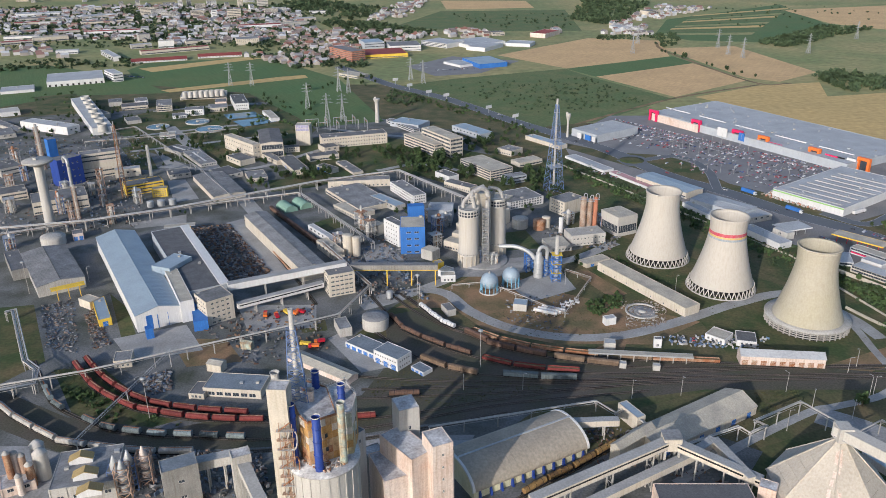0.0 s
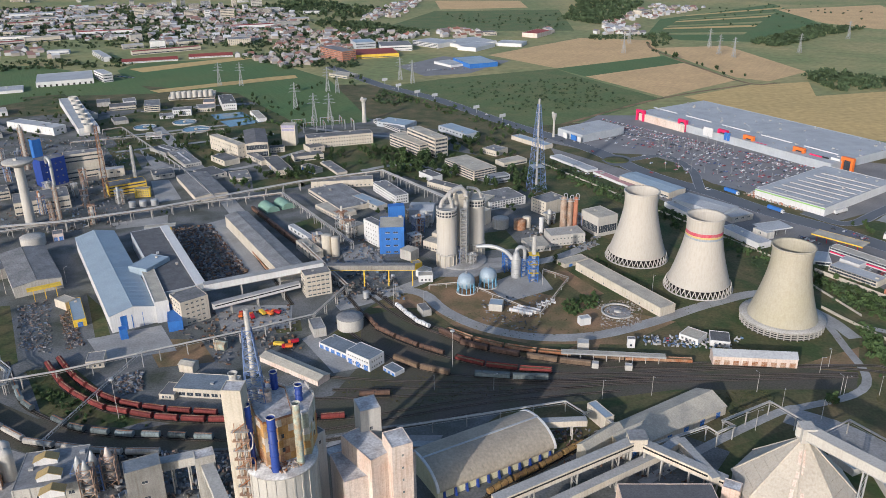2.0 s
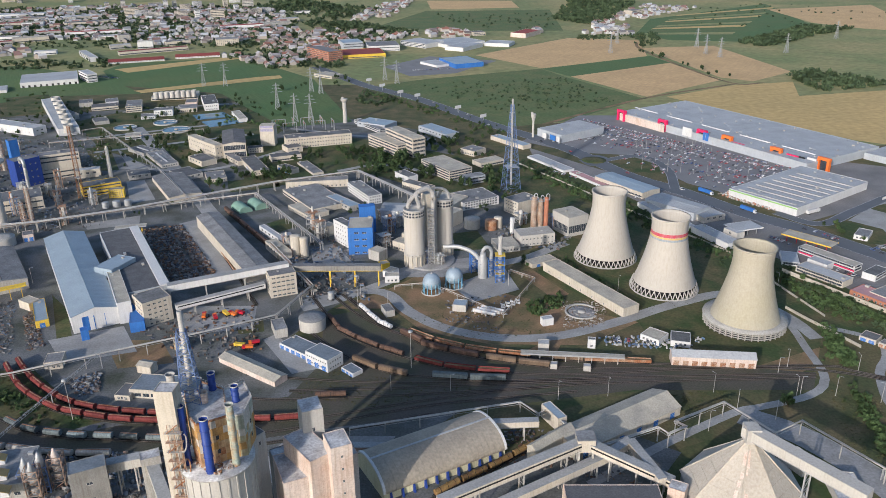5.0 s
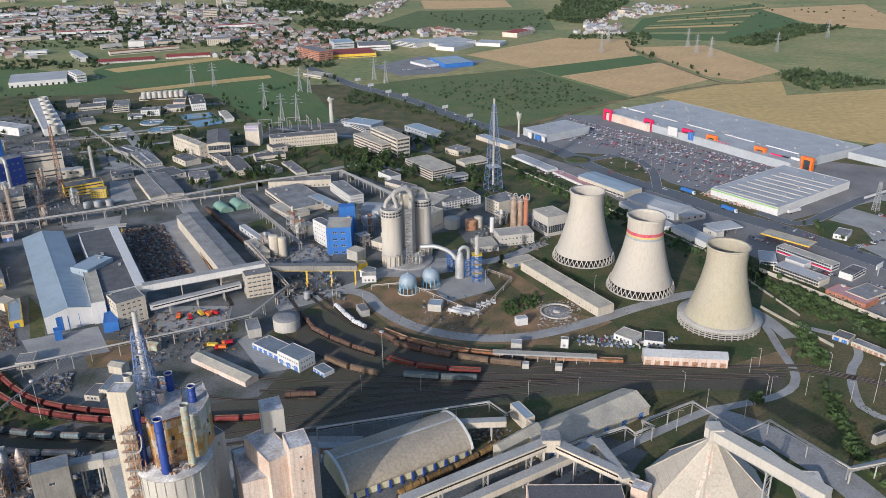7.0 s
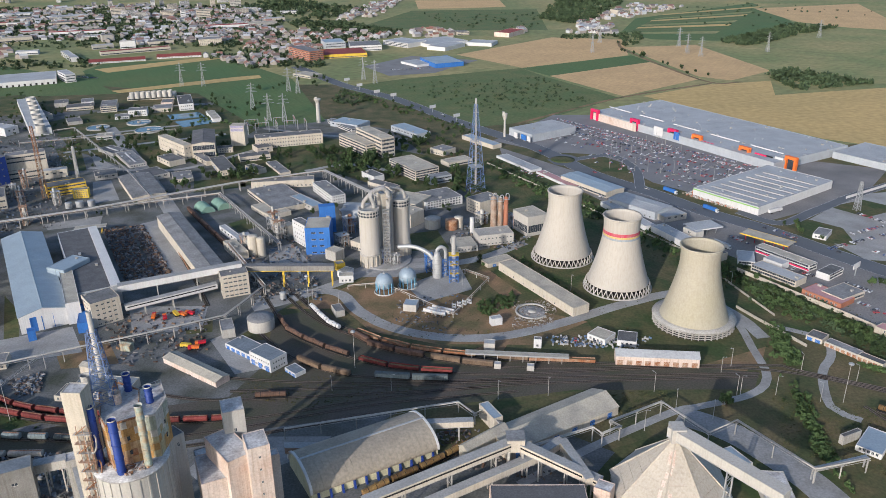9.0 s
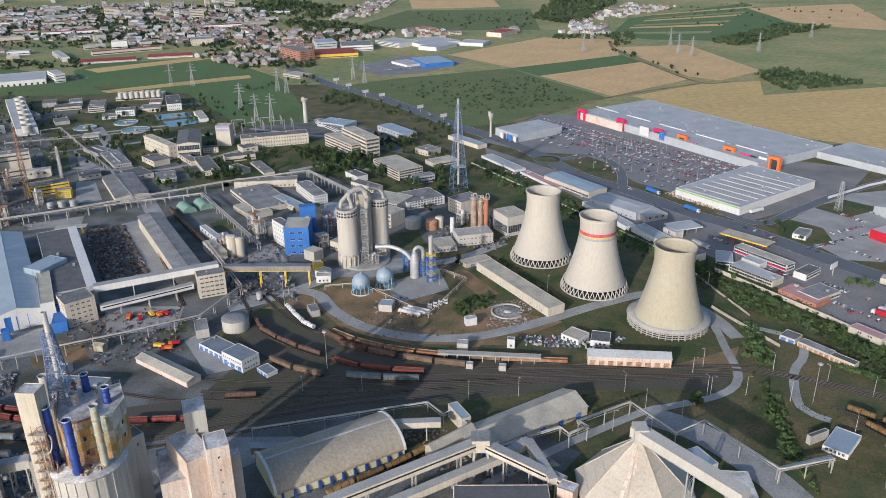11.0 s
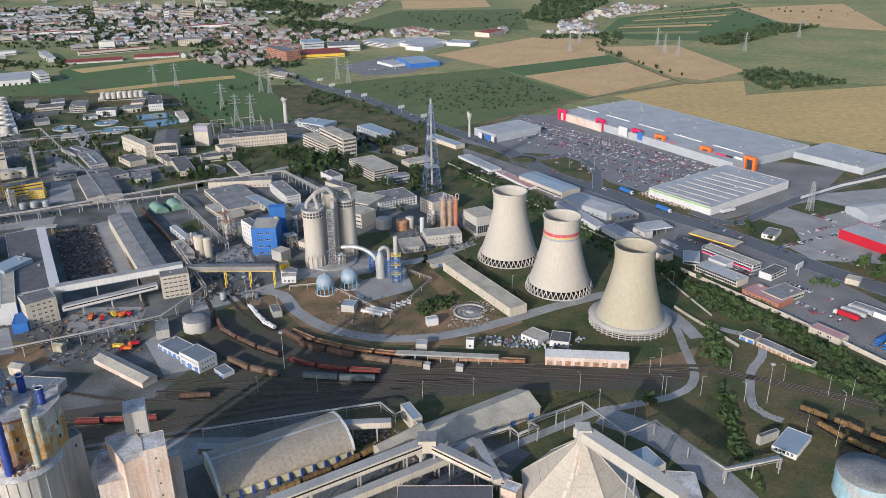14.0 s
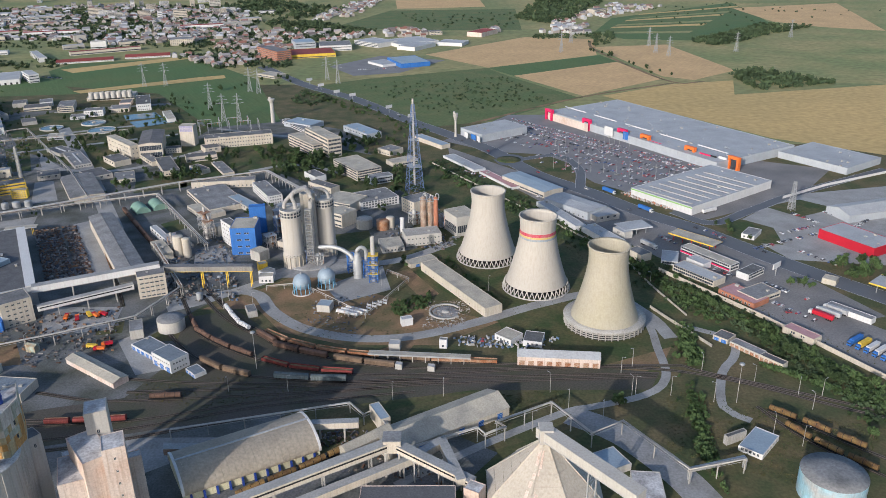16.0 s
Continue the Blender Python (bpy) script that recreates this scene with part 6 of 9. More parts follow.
# settling basins
for bx, by, r in ((-315.7, 995.1, 15), (-289.9, 956.4, 17), (-358.0, 970.1, 14)):
    root = thing("settling_basin", bx, by, 0, 0, "round settling basin with dark blue water", "basin", "settling basins")
    part("rim", Geo().lathe([(r, 0), (r, 1.6), (r - 0.8, 1.6), (r - 0.8, 0)], 40), CONCRETE, root)
    part("water", Geo().lathe([(0.01, 1.0), (r - 0.8, 1.0)], 40), WATER, root)
    part("hub", Geo().tube((0, 0, 0), (0, 0, 2.4), 2.2, n=16), CONCRETE, root)
    part("bridge", Geo().box(0, r, -0.6, 0.6, 1.8, 2.1), STEEL, root)
# fans on the cooling cells
for a, b, n, r in (((-406.8, 926.4), (-509.9, 1114.1), 7, 6.0), ((-374.2, 1124.7), (-317.3, 1142.0), 8, 3.4)):
    for k in range(n):
        c = Vector(a).lerp(Vector(b), (k + 0.5) / n)
        root = thing("cooling_fan", c.x, c.y, 0, 0, "flared white fan cowl on a cooling cell", "fan", "cooling cell fans")
        part("cowl", Geo().lathe([(r * 1.1, 4), (r * 0.9, 10.5), (r, 13), (r - 0.3, 13), (r * 0.85, 10.5)], 24), CONCRETE_PALE, root)
        part("fan_disc", Geo().lathe([(0.01, 11), (r * 0.86, 11)], 24), DARK, root)
# mushroom water tower and the slim one
def water_tower(x, y, h, r, rb, label, flare):
    root = thing("water_tower", x, y, 0, 0, label, "water tower")
    part("shaft", Geo().lathe([(rb * 1.15, 0), (rb, h * 0.5), (rb, h - flare)], 28), CONCRETE_PALE, root)
    part("bowl", Geo().lathe([(rb, h - flare), (r * 0.97, h - flare * 0.35), (r, h - flare * 0.2), (r, h - 0.6), (r - 0.5, h - 0.2), (0.01, h)], 40), CONCRETE, root)
    part("hatch", Geo().box(-3, -0.5, -1, 1, h - 0.3, h + 1.6), CONCRETE_PALE, root)


water_tower(-337.4, 631.5, 57.5, 12.2, 3.8, "mushroom-shaped concrete water tower with broad shallow bowl", 5.5)
water_tower(-85.2, 986.8, 30.9, 4.4, 2.4, "slim white water tower with a flared head", 5)
water_tower(143.8, 906.8, 28.2, 3.0, 1.2, "white roadside sign tower with a panel head", 9)


# ---- lattice masts ----
def mast(x, y, h, w0, w1, label, material, bays=14, core=None):
    root = thing("lattice_mast", x, y, 0, 15, label, "mast")
    g = Geo()
    truss(g, (0, 0, 0), (0, 0, h), w0, w1, bays, 0.3, 0.15)
    part("lattice", g, material, root)
    if core:
        part("flue", Geo().lathe([(core, 0), (core * 0.9, h * 1.06), (core * 0.7, h * 1.06)], 16), CONCRETE_PALE, root)
    for k in range(3):
        z = h * (k + 1) / 3.3
        w = w0 + (w1 - w0) * (k + 1) / 3.3 + 0.8
        part("platform", Geo().box(-w / 2, w / 2, -w / 2, w / 2, z, z + 0.15), STEEL, root)
    return root


mast(101.7, 707.5, 83.1, 15, 2.4, "tall blue-grey lattice tower round a pale flue", BLUE_STEEL, 14, 1.0)
mast(-299.4, 701.4, 68.9, 5, 2.0, "rust-red and white lattice flare mast", RUST, 14, 0.28)
mast(-316.7, 628.4, 22, 4, 3, "rusty lattice stair frame beside the water tower", PIPE_RUST, 8, 0.5)
mast(-318.8, 644.8, 29.9, 3.5, 3, "rusty lattice process column", PIPE_RUST, 8, 1.3)
mast(-297.6, 767.7, 30.6, 3.0, 2.4, "grey process column in a light frame", STEEL, 8, 1.2)
mast(-419.1, 794.5, 45.1, 5, 4, "rust-stained process tower beside blue house", PIPE_RUST, 9, 1.6)


def pylon(x, y, h=36, rot=20):
    root = thing("power_pylon", x, y, 0, rot, "grey steel lattice power pylon in a field", "pylon", "power line pylons")
    g = Geo()
    truss(g, (0, 0, 0), (0, 0, h * 0.6), 6, 2.0, 5, 0.35, 0.2)
    truss(g, (0, 0, h * 0.6), (0, 0, h), 2.0, 0.6, 4, 0.28, 0.16)
    part("lattice", g, STEEL, root)
    for k, w in ((0.66, 8), (0.78, 6.5), (0.9, 5)):
        part("cross_arm", Geo().bar((-w, 0, h * k), (w, 0, h * k), 0.3).bar((-w, 0, h * k), (0, 0, h * k + 2), 0.18).bar((w, 0, h * k), (0, 0, h * k + 2), 0.18), STEEL, root)


for px, py in ((-186.1, 1067.4), (-149.4, 995.2), (-129.8, 994.4), (-299.1, 1232.5), (-332.9, 1234.0), (-157.8, 1183.3), (-141.9, 1170.3), (-53.5, 1267.3), (-33.0, 1238.6), (531.6, 1568.7), (524.4, 1487.3), (538.0, 1448.6), (674.5, 1492.0), (353.0, 1509.9), (846.1, 1664.1), (389.5, 1629.1)):
    pylon(px, py)


# ---- foreground stores ----
va, vb = Vector((11.7, 281.6)), Vector((67.4, 312.9))
vu = (vb - va).normalized()
vn = Vector((-vu.y, vu.x))
vc = (va + vb) / 2 + vn * 15
VR = math.degrees(math.atan2(vu.y, vu.x))
hangar = thing("vaulted_warehouse", vc.x, vc.y, 0, VR, "long barrel-vaulted warehouse with beige sheet roof", "warehouse")
VL = (vb - va).length
prof = [(-15 * math.cos(math.pi * i / 20), 4 + 9 * math.sin(math.pi * i / 20)) for i in range(21)]
part("end_wall", Geo().section([(14.8, 0)] + [(x * 0.985, z - 0.15) for x, z in prof[::-1]] + [(-14.8, 0)], -VL / 2, VL / 2), mat("yellow_cream_panel", (0.62, 0.58, 0.38), 0.8, streak=0.3), hangar, at=pose(0, 0, 0, 0, 0, 90))
n = 21
for i in range(n):
    a, b = -VL / 2 - 0.5 + (VL + 1) * i / n, -VL / 2 - 0.5 + (VL + 1) * (i + 1) / n
    part("roof_sheet", Geo().section([(x * 1.03, z + 0.25) for x, z in prof] + [(x, z + 0.02) for x, z in prof[::-1]], a + 0.03, b - 0.03, 0, True), VAULT, hangar, at=pose(0, 0, 0, 0, 0, 90))
for s in (-1, 1):
    part("gable_rim", Geo().section([(x * 1.05, z + 0.5) for x, z in prof] + [(x * 0.98, z - 0.3) for x, z in prof[::-1]], s * VL / 2 - 0.5 * s, s * (VL / 2 + 0.7), 0, True), WHITE, hangar, at=pose(0, 0, 0, 0, 0, 90))
part("ridge", Geo().box(-VL / 2, VL / 2, -0.5, 0.5, 13.1, 13.6), ROOF_WHITE, hangar)
fin = Geo().section([(0, 0), (1.6, 0), (0.5, 4.2), (0, 4.2)], -0.5, 0.5).mesh("buttress", BLUE_DARK)
for i in range(11):
    part("buttress", fin, None, hangar, "dark blue steel buttress", pose(-VL / 2 + 3 + i * (VL - 6) / 10, -14.9, 0, 0, 0, -90))

AP = Vector((170.6, 283.8))
tent = thing("tent_store", AP.x, AP.y, 0, 0, "pyramid-roofed round store with pale beige roof faces", "store")
TA = Vector((145.7, 294.9)) - AP
a0, TR = math.atan2(TA.y, TA.x), TA.length
for k in range(8):
    p, q = [Vector((TR * math.cos(a0 + j * math.pi / 4), TR * math.sin(a0 + j * math.pi / 4), 5)) for j in (k, k + 1)]
    top = Vector((0, 0, 31.5))
    rows = 7
    for j in range(rows):
        lo, hi = j / rows + 0.002, (j + 1) / rows - 0.002
        vs = [p.lerp(top, lo), q.lerp(top, lo), q.lerp(top, hi), p.lerp(top, hi)]
        up = Vector((0, 0, 0.25))
        part("roof_panel", Geo().add([v + up for v in vs] + vs, [(0, 1, 2, 3), (7, 6, 5, 4), (0, 4, 5, 1), (1, 5, 6, 2), (2, 6, 7, 3), (3, 7, 4, 0)]), SHELL, tent)
    part("hip", Geo().bar(p + Vector((0, 0, 0.3)), top + Vector((0, 0, 0.3)), 0.5), SHELL, tent)
    d = (q - p)
    part("wall", Geo().add([(p.x * 0.97, p.y * 0.97, 0), (q.x * 0.97, q.y * 0.97, 0), (q.x * 0.97, q.y * 0.97, 5.2), (p.x * 0.97, p.y * 0.97, 5.2), (p.x * 0.95, p.y * 0.95, 0), (q.x * 0.95, q.y * 0.95, 0), (q.x * 0.95, q.y * 0.95, 5.2), (p.x * 0.95, p.y * 0.95, 5.2)], [(0, 1, 2, 3), (7, 6, 5, 4), (3, 2, 6, 7)]), CONCRETE_PALE, tent)
rng = random.Random(4)
for k in range(14):
    t = rng.uniform(0.15, 0.85)
    ang = a0 + math.pi / 4 * 1.95 + rng.uniform(-0.12, 0.16)
    rr = TR * (1 - t) * 0.955
    part("repair_sheet", Geo().box(-0.7, 0.7, -1.4, 1.4, 0, 0.1), PINK, tent, at=pose(rr * math.cos(ang), rr * math.sin(ang), 5 + 26.5 * t + 0.55, 0, 0, math.degrees(ang)) @ pose(0, 0, 0, 0, 42, 90 * 0) @ pose(0, 0, 0, 0, 0, 90))
part("apex_house", Geo().box(-3, 3, -3.4, 3.4, 30, 37), CONCRETE_PALE, tent, "pale concrete head house")
gallery("apex_conveyor", (AP.x - 2, AP.y + 2, 32), (202.7, 245.3, 29), 6.0, 4.4, "long pale concrete conveyor bridge to the tent store", CONCRETE_PALE, CONCRETE_PALE, (0.55,), STEEL)

# ---- transfer node and bridges ----
node = Vector((103.0, 301.1))
gallery("conveyor_bridge", (35.6, 269.3, 8), (node.x, node.y, 15), 4.6, 3.6, "pale roofed conveyor bridge on concrete trestles", CREAM, BRIDGE_ROOF, (0.25, 0.55, 0.85), CONCRETE, DARK)
gallery("conveyor_bridge", (node.x, node.y, 14.5), (139.8, 283.0, 6), 4.6, 3.6, "pale roofed conveyor bridge on concrete trestles", CREAM, BRIDGE_ROOF, (0.3, 0.6, 0.9), CONCRETE, DARK)
gallery("conveyor_bridge", (57.4, 269.0, 5), (112.9, 300.8, 7), 4.0, 3.2, "lower cream conveyor bridge with round ports", CREAM, BRIDGE_ROOF, (0.3, 0.6, 0.9), CONCRETE)
gallery("conveyor_bridge", (112.9, 300.8, 7), (125.8, 309.5, 9), 4.0, 3.2, "short cream conveyor bridge", CREAM, BRIDGE_ROOF, (0.5,), CONCRETE)
gallery("conveyor_bridge", (125.8, 309.5, 9), (134.2, 281.9, 8), 4.0, 3.2, "sloping white conveyor bridge", CREAM, BRIDGE_ROOF, (0.3, 0.8), CONCRETE)
gallery("conveyor_bridge", (60.9, 326.1, 8), (84.8, 327.3, 8), 3.6, 3.0, "green-grey conveyor bridge behind the vault", CREAM, BRIDGE_ROOF, (0.2, 0.7), CONCRETE)
gallery("conveyor_bridge", (-4.4, 306.7, 9), (13.6, 311.8, 5), 4.2, 3.2, "enclosed brown conveyor bridge from the tower", PIPE_RUST, BRIDGE_ROOF, (0.6,), CONCRETE)
root = thing("transfer_house", node.x, node.y, 0, 0, "pale concrete transfer house on legs", "transfer house")
part("house", Geo().box(-4, 4, -3.6, 3.6, 13.5, 20), CREAM, root)
part("roof", Geo().box(-4.3, 4.3, -3.9, 3.9, 20, 20.4), ROOF_GREY, root)
for sx in (-3.2, 3.2):
    for sy in (-3, 3):
        part("leg", Geo().box(sx - 0.5, sx + 0.5, sy - 0.5, sy + 0.5, 0, 13.5), CONCRETE, root)
block(89.5, 315.6, 39.6, 26.7, 5.9, 9.0, "loading_shed", "yellowish open-ended loading shed over the track", ROOF_DUST, ROOF_DUST, "gable", rise=2)
block(94.2, 339.9, 26.3, 5.3, 15.3, 8.0, "transfer_house", "pale transfer house with a blue-grey roof", CREAM, ROOF_BLUE)
block(110.8, 271.3, -0.7, 41.2, 17.1, 10.0, "storage_shed", "low shed with a dark slate-blue roof", PINK, ROOF_DARK)
block(139.8, 277.5, -30.1, 7.4, 6.6, 11.0, "site_office", "pinkish block with a dusty roof", PINK, ROOF_STAINED)
block(205.1, 304.6, 24.7, 12.1, 14.3, 4.0, "pump_house", "roofed concrete pit with a glassy blue cover", CONCRETE_PALE, ROOF_BLUE)
block(217.5, 285.5, -5.8, 13.3, 18.9, 4.0, "storage_shed", "mossy flat-roofed low shed", CONCRETE_PALE, ROOF_STAINED)

# ---- granulation tower with silo deck ----
gx, gy = -46.5, 244.0
gt = thing("prilling_tower", gx, gy, 0, 0, "huge pale prilling tower with rust-stained upper works", "tower")
DR = 13.3
part("drum", Geo().lathe([(DR, 0), (DR, 53.5)], 64), CONCRETE_PALE, gt, "pale ribbed concrete drum")
me = Geo().box(DR - 0.1, DR + 0.25, -0.35, 0.35, 0, 53).mesh("rib", CONCRETE_PALE)
for k in range(24):
    part("rib", me, None, gt, at=pose(0, 0, 0, 0, 0, 15 * k))
part("deck", Geo().lathe([(0.01, 54), (DR + 0.5, 54), (DR + 0.5, 53.3), (DR - 0.3, 53.3)], 64), ROOF_STAINED, gt, "dust-stained deck")
g = Geo()
for k in range(44):
    a = k * math.tau / 44
    g.tube((DR * math.cos(a), DR * math.sin(a), 54), (DR * math.cos(a), DR * math.sin(a), 55.2), 0.05, n=4)
for z in (54.6, 55.2):
    g.lathe([(DR, z), (DR + 0.08, z + 0.04), (DR, z + 0.08)], 44)
part("railing", g, STEEL, gt)
SHEETS = [PATCHED, mat("ochre_sheet", (0.50, 0.29, 0.10), 0.8, 0.3, 0.3, 1.5, streak=0.6), mat("dirty_white_sheet", (0.60, 0.55, 0.48), 0.8, 0.25, 0.3, 1.5, streak=0.6), RUST]
GREENISH = [mat("pale_green_sheet", (0.44, 0.45, 0.36), 0.8, 0.3, 0.2, 1.2, streak=0.6), mat("ochre_green_cladding", (0.46, 0.42, 0.27), 0.85, 0.3, 0.15, 1.0, tint=(0.40, 0.22, 0.05), streak=0.8), SHEETS[1], SHEETS[2]]


def clad_works(pts, z0, z1, label, sheets, weights, seed, plinth):
    """A many-sided upper building clad sheet by sheet, with a parapet, small windows and a dusty roof."""
    r = random.Random(seed)
    root = thing("upper_works", 0, 0, 0, 0, label, "building")
    part("wall", Geo().prism(pts, 0, z1 - 0.5), plinth, root)
    c = sum((Vector(q) for q in pts), Vector((0, 0))) / len(pts)
    part("roof", Geo().prism([tuple(c + (Vector(q) - c) * 0.97) for q in pts], z1 - 0.5, z1 - 0.35), ROOF_STAINED, root, "dust-whitened flat roof")
    for i in range(len(pts)):
        a, b = Vector(pts[i]), Vector(pts[(i + 1) % len(pts)])
        d = b - a
        rot, n = math.degrees(math.atan2(d.y, d.x)), max(2, round(d.length / 2.1))
        at = pose(a.x, a.y, 0, 0, 0, rot)
        part("parapet", Geo().box(0.02, d.length - 0.02, -0.12, 0.3, z1 - 0.5, z1 + 0.25), sheets[-1], root, at=at)
        w, m = d.length / n, 6
        h = (z1 - 0.6 - z0) / m
        for u in range(n):
            for v in range(m):
                part("sheet", Geo().box(u * w + 0.04, (u + 1) * w - 0.04, -0.1 - 0.05 * r.random(), -0.01, z0 + v * h + 0.04, z0 + (v + 1) * h - 0.04), sheets[r.choice(weights[v // 2])], root, at=at)
        if n > 3:
            for v in (1, 3):
                part("window", Geo().box(d.length * 0.55, d.length * 0.55 + 1.0, -0.2, 0, z0 + v * h + 1.0, z0 + v * h + 2.7), GLASS, root, at=at)
        g = Geo()
        for u in range(n + 1):
            g.tube((u * w, 0.1, z1 + 0.2), (u * w, 0.1, z1 + 1.3), 0.05, n=4)
        g.tube((0, 0.1, z1 + 1.3), (d.length, 0.1, z1 + 1.3), 0.05, n=4)
        part("railing", g, STEEL, root, at=at)
    return root


clad_works([(-54.0, 242.3), (-50.2, 237.4), (-40.3, 243.0), (-46.5, 261.0), (-56.3, 266.2), (-61.3, 259.2)], 54.2, 73.0, "rust and ochre clad upper building with dusty flat roof", SHEETS, ((0, 0, 1, 3, 3), (0, 0, 1, 2, 1), (2, 2, 0, 1)), 3, PATCHED)
clad_works([(-40.0, 243.2), (-35.1, 244.7), (-34.6, 256.2), (-40.0, 266.6), (-46.2, 261.2)], 54.2, 72.6, "greenish and ochre clad side building on the tower", GREENISH, ((1, 2, 1), (0, 1, 3, 2), (0, 0, 3)), 8, CONCRETE)
block(-60.0, 240.7, -3.7, 7.1, 6.8, 87.0, "stair_tower", "slim cream stair tower beside the prilling tower", CREAM, ROOF_STAINED, floors=9, sides="r", pitch=4, ww=0.8, wh=1.2, z0=6)
block(-38.3, 261.7, 49.7, 8.6, 7.4, 52.0, "stair_tower", "pale grey concrete flank of the prilling tower", CONCRETE_PALE, ROOF_GREY, floors=1, sides="f", ww=1, wh=1.6, z0=47)


def flue(x, y, z0, z1, r, material, label):
    root = thing("exhaust_pipe", x, y, z0, 0, label, "exhaust pipe", "roof exhaust pipes")
    h = z1 - z0
    part("tube", Geo().lathe([(r, 0), (r, h), (r - 0.15, h), (r - 0.15, h - 3)], 24), material, root)
    for k in range(4):
        part("flange", Geo().lathe([(r, h * k / 4 + 1), (r + 0.2, h * k / 4 + 1), (r + 0.2, h * k / 4 + 1.3), (r, h * k / 4 + 1.3)], 24), material, root)
    part("mouth", Geo().lathe([(r + 0.02, h - 0.2), (r + 0.35, h + 0.4), (r + 0.15, h + 0.4), (r - 0.15, h - 0.2)], 24), CONCRETE_PALE, root)


flue(-56.4, 240.3, 54, 79, 1.55, BLUE_DARK, "tall dark blue exhaust pipe on the tower deck")
flue(-46.6, 235.2, 54, 77, 1.55, BLUE_DARK, "tall dark blue exhaust pipe on the tower deck")
flue(-38.2, 239.4, 54, 80, 1.4, TUBE_GREEN, "pale green exhaust pipe on the tower deck")
flue(-39.8, 253.4, 69, 79, 1.35, BLUE_DARK, "short dark blue exhaust pipe")
flue(-50.5, 260.9, 72, 80, 1.35, BLUE_DARK, "short dark blue exhaust pipe")
flue(-51.4, 252.4, 72.5, 77, 1.5, PINK, "short pinkish concrete exhaust pipe")
flue(-55.0, 259.8, 72.5, 78, 1.0, RUST, "short rusty exhaust pipe")
flue(-65.7, 259.9, 0, 80, 1.6, CONCRETE, "short grey exhaust pipe with platform")
lx, ly = -56.1, 253.6
lm = thing("flue_mast", lx, ly, 72.5, 10, "blue-grey lattice mast round a silver flue on the tower roof", "mast")
g = Geo()
truss(g, (0, 0, 0), (-0.5, 0, 30), 7.5, 3.2, 9, 0.28, 0.16)
part("lattice", g, BLUE_STEEL, lm)
part("flue", Geo().lathe([(1.0, 0), (0.95, 38), (0.75, 38), (0.75, 36)], 18), PIPE, lm, "silver weathered flue")
for k in range(3):
    part("platform", Geo().box(-3.4 + k * 0.6, 3.4 - k * 0.6, -3.4 + k * 0.6, 3.4 - k * 0.6, 7 * (k + 1), 7 * (k + 1) + 0.15), STEEL, lm)
# pipes and stair landings on the flank
fx, fy = -58.3, 236.1
fl = thing("flank_pipes", fx, fy, 0, 0, "rust-stained pipe bundle and landings on the tower flank", "pipe bundle")
for k in range(9):
    part("pipe", Geo().tube((k * 0.62 - 2, -0.45 * (k % 3), 0), (k * 0.62 - 2, -0.45 * (k % 3), 74 - 2.6 * (k % 4)), 0.16 + 0.07 * (k % 2), n=8), (PIPE_RUST, PIPE, CONCRETE, RUST)[k % 4], fl)
for k in range(18):
    z = 4.0 * k + 3
    part("landing", Geo().box(-2.8, 3.4, -1.6, 0.4, z, z + 0.14), (PIPE_RUST, STEEL)[k % 2], fl)
    g = Geo().tube((-2.8, -1.6, z + 1.1), (3.4, -1.6, z + 1.1), 0.06, n=4)
    for q in range(5):
        g.tube((-2.8 + 1.55 * q, -1.6, z), (-2.8 + 1.55 * q, -1.6, z + 1.1), 0.05, n=4)
    part("railing", g, PIPE_RUST, fl)
    if k % 2:
        part("flight", Geo().add([(-2.4, -1.5, z), (2.4, -1.5, z + 4), (2.4, -0.8, z + 4), (-2.4, -0.8, z), (-2.4, -1.5, z - 0.3), (2.4, -1.5, z + 3.7), (2.4, -0.8, z + 3.7), (-2.4, -0.8, z - 0.3)], [(0, 1, 2, 3), (7, 6, 5, 4), (0, 4, 5, 1), (1, 5, 6, 2), (2, 6, 7, 3), (3, 7, 4, 0)]), RUST, fl)
for k in range(4):
    z = 30 + 11 * k
    part("elbow_pipe", Geo().path(spline([(2.4, -0.8, z), (3.6, -1.2, z + 0.6), (4.2, -0.6, z + 2.0), (4.2, 0.4, z + 5.0), (3.4, 1.0, z + 6.5)], 0.6), 0.28, 8), (RUST, PIPE)[k % 2], fl)

# ---- packing tower group ----
block(-3.9, 260.2, 23.7, 8.7, 11.3, 50.0, "bagging_tower", "dusty pink concrete tower block", PINK, ROOF_STAINED, floors=8, sides="fr", ww=0.8, wh=1.0, pitch=5, z0=3)
block(-17.3, 278.4, 20.8, 8.8, 10.2, 54.0, "bagging_tower", "dusty pale concrete head block", CONCRETE_PALE, ROOF_STAINED, floors=1, sides="f", ww=1.2, wh=1.6, z0=44, pitch=5)
block(-16.6, 265.2, 39.4, 11.1, 22.0, 44.0, "bagging_tower", "dusty pink concrete mid block", PINK, ROOF_STAINED)
block(-23.1, 263.0, 23.8, 12.5, 19.5, 35.0, "bagging_tower", "dusty pink concrete low block with grey roof", PINK, ROOF_STAINED)
block(-30.6, 276.3, 28.1, 7.7, 12.8, 30.0, "bagging_tower", "grey lean-to of the bagging tower", CONCRETE_DARK, ROOF_STAINED)
block(-0.7, 268.7, 26.4, 5.7, 4.5, 37.0, "bagging_tower", "dusty concrete shelf block", PINK, ROOF_STAINED, floors=7, sides="r", ww=0.8, wh=1.0, pitch=4, z0=3)

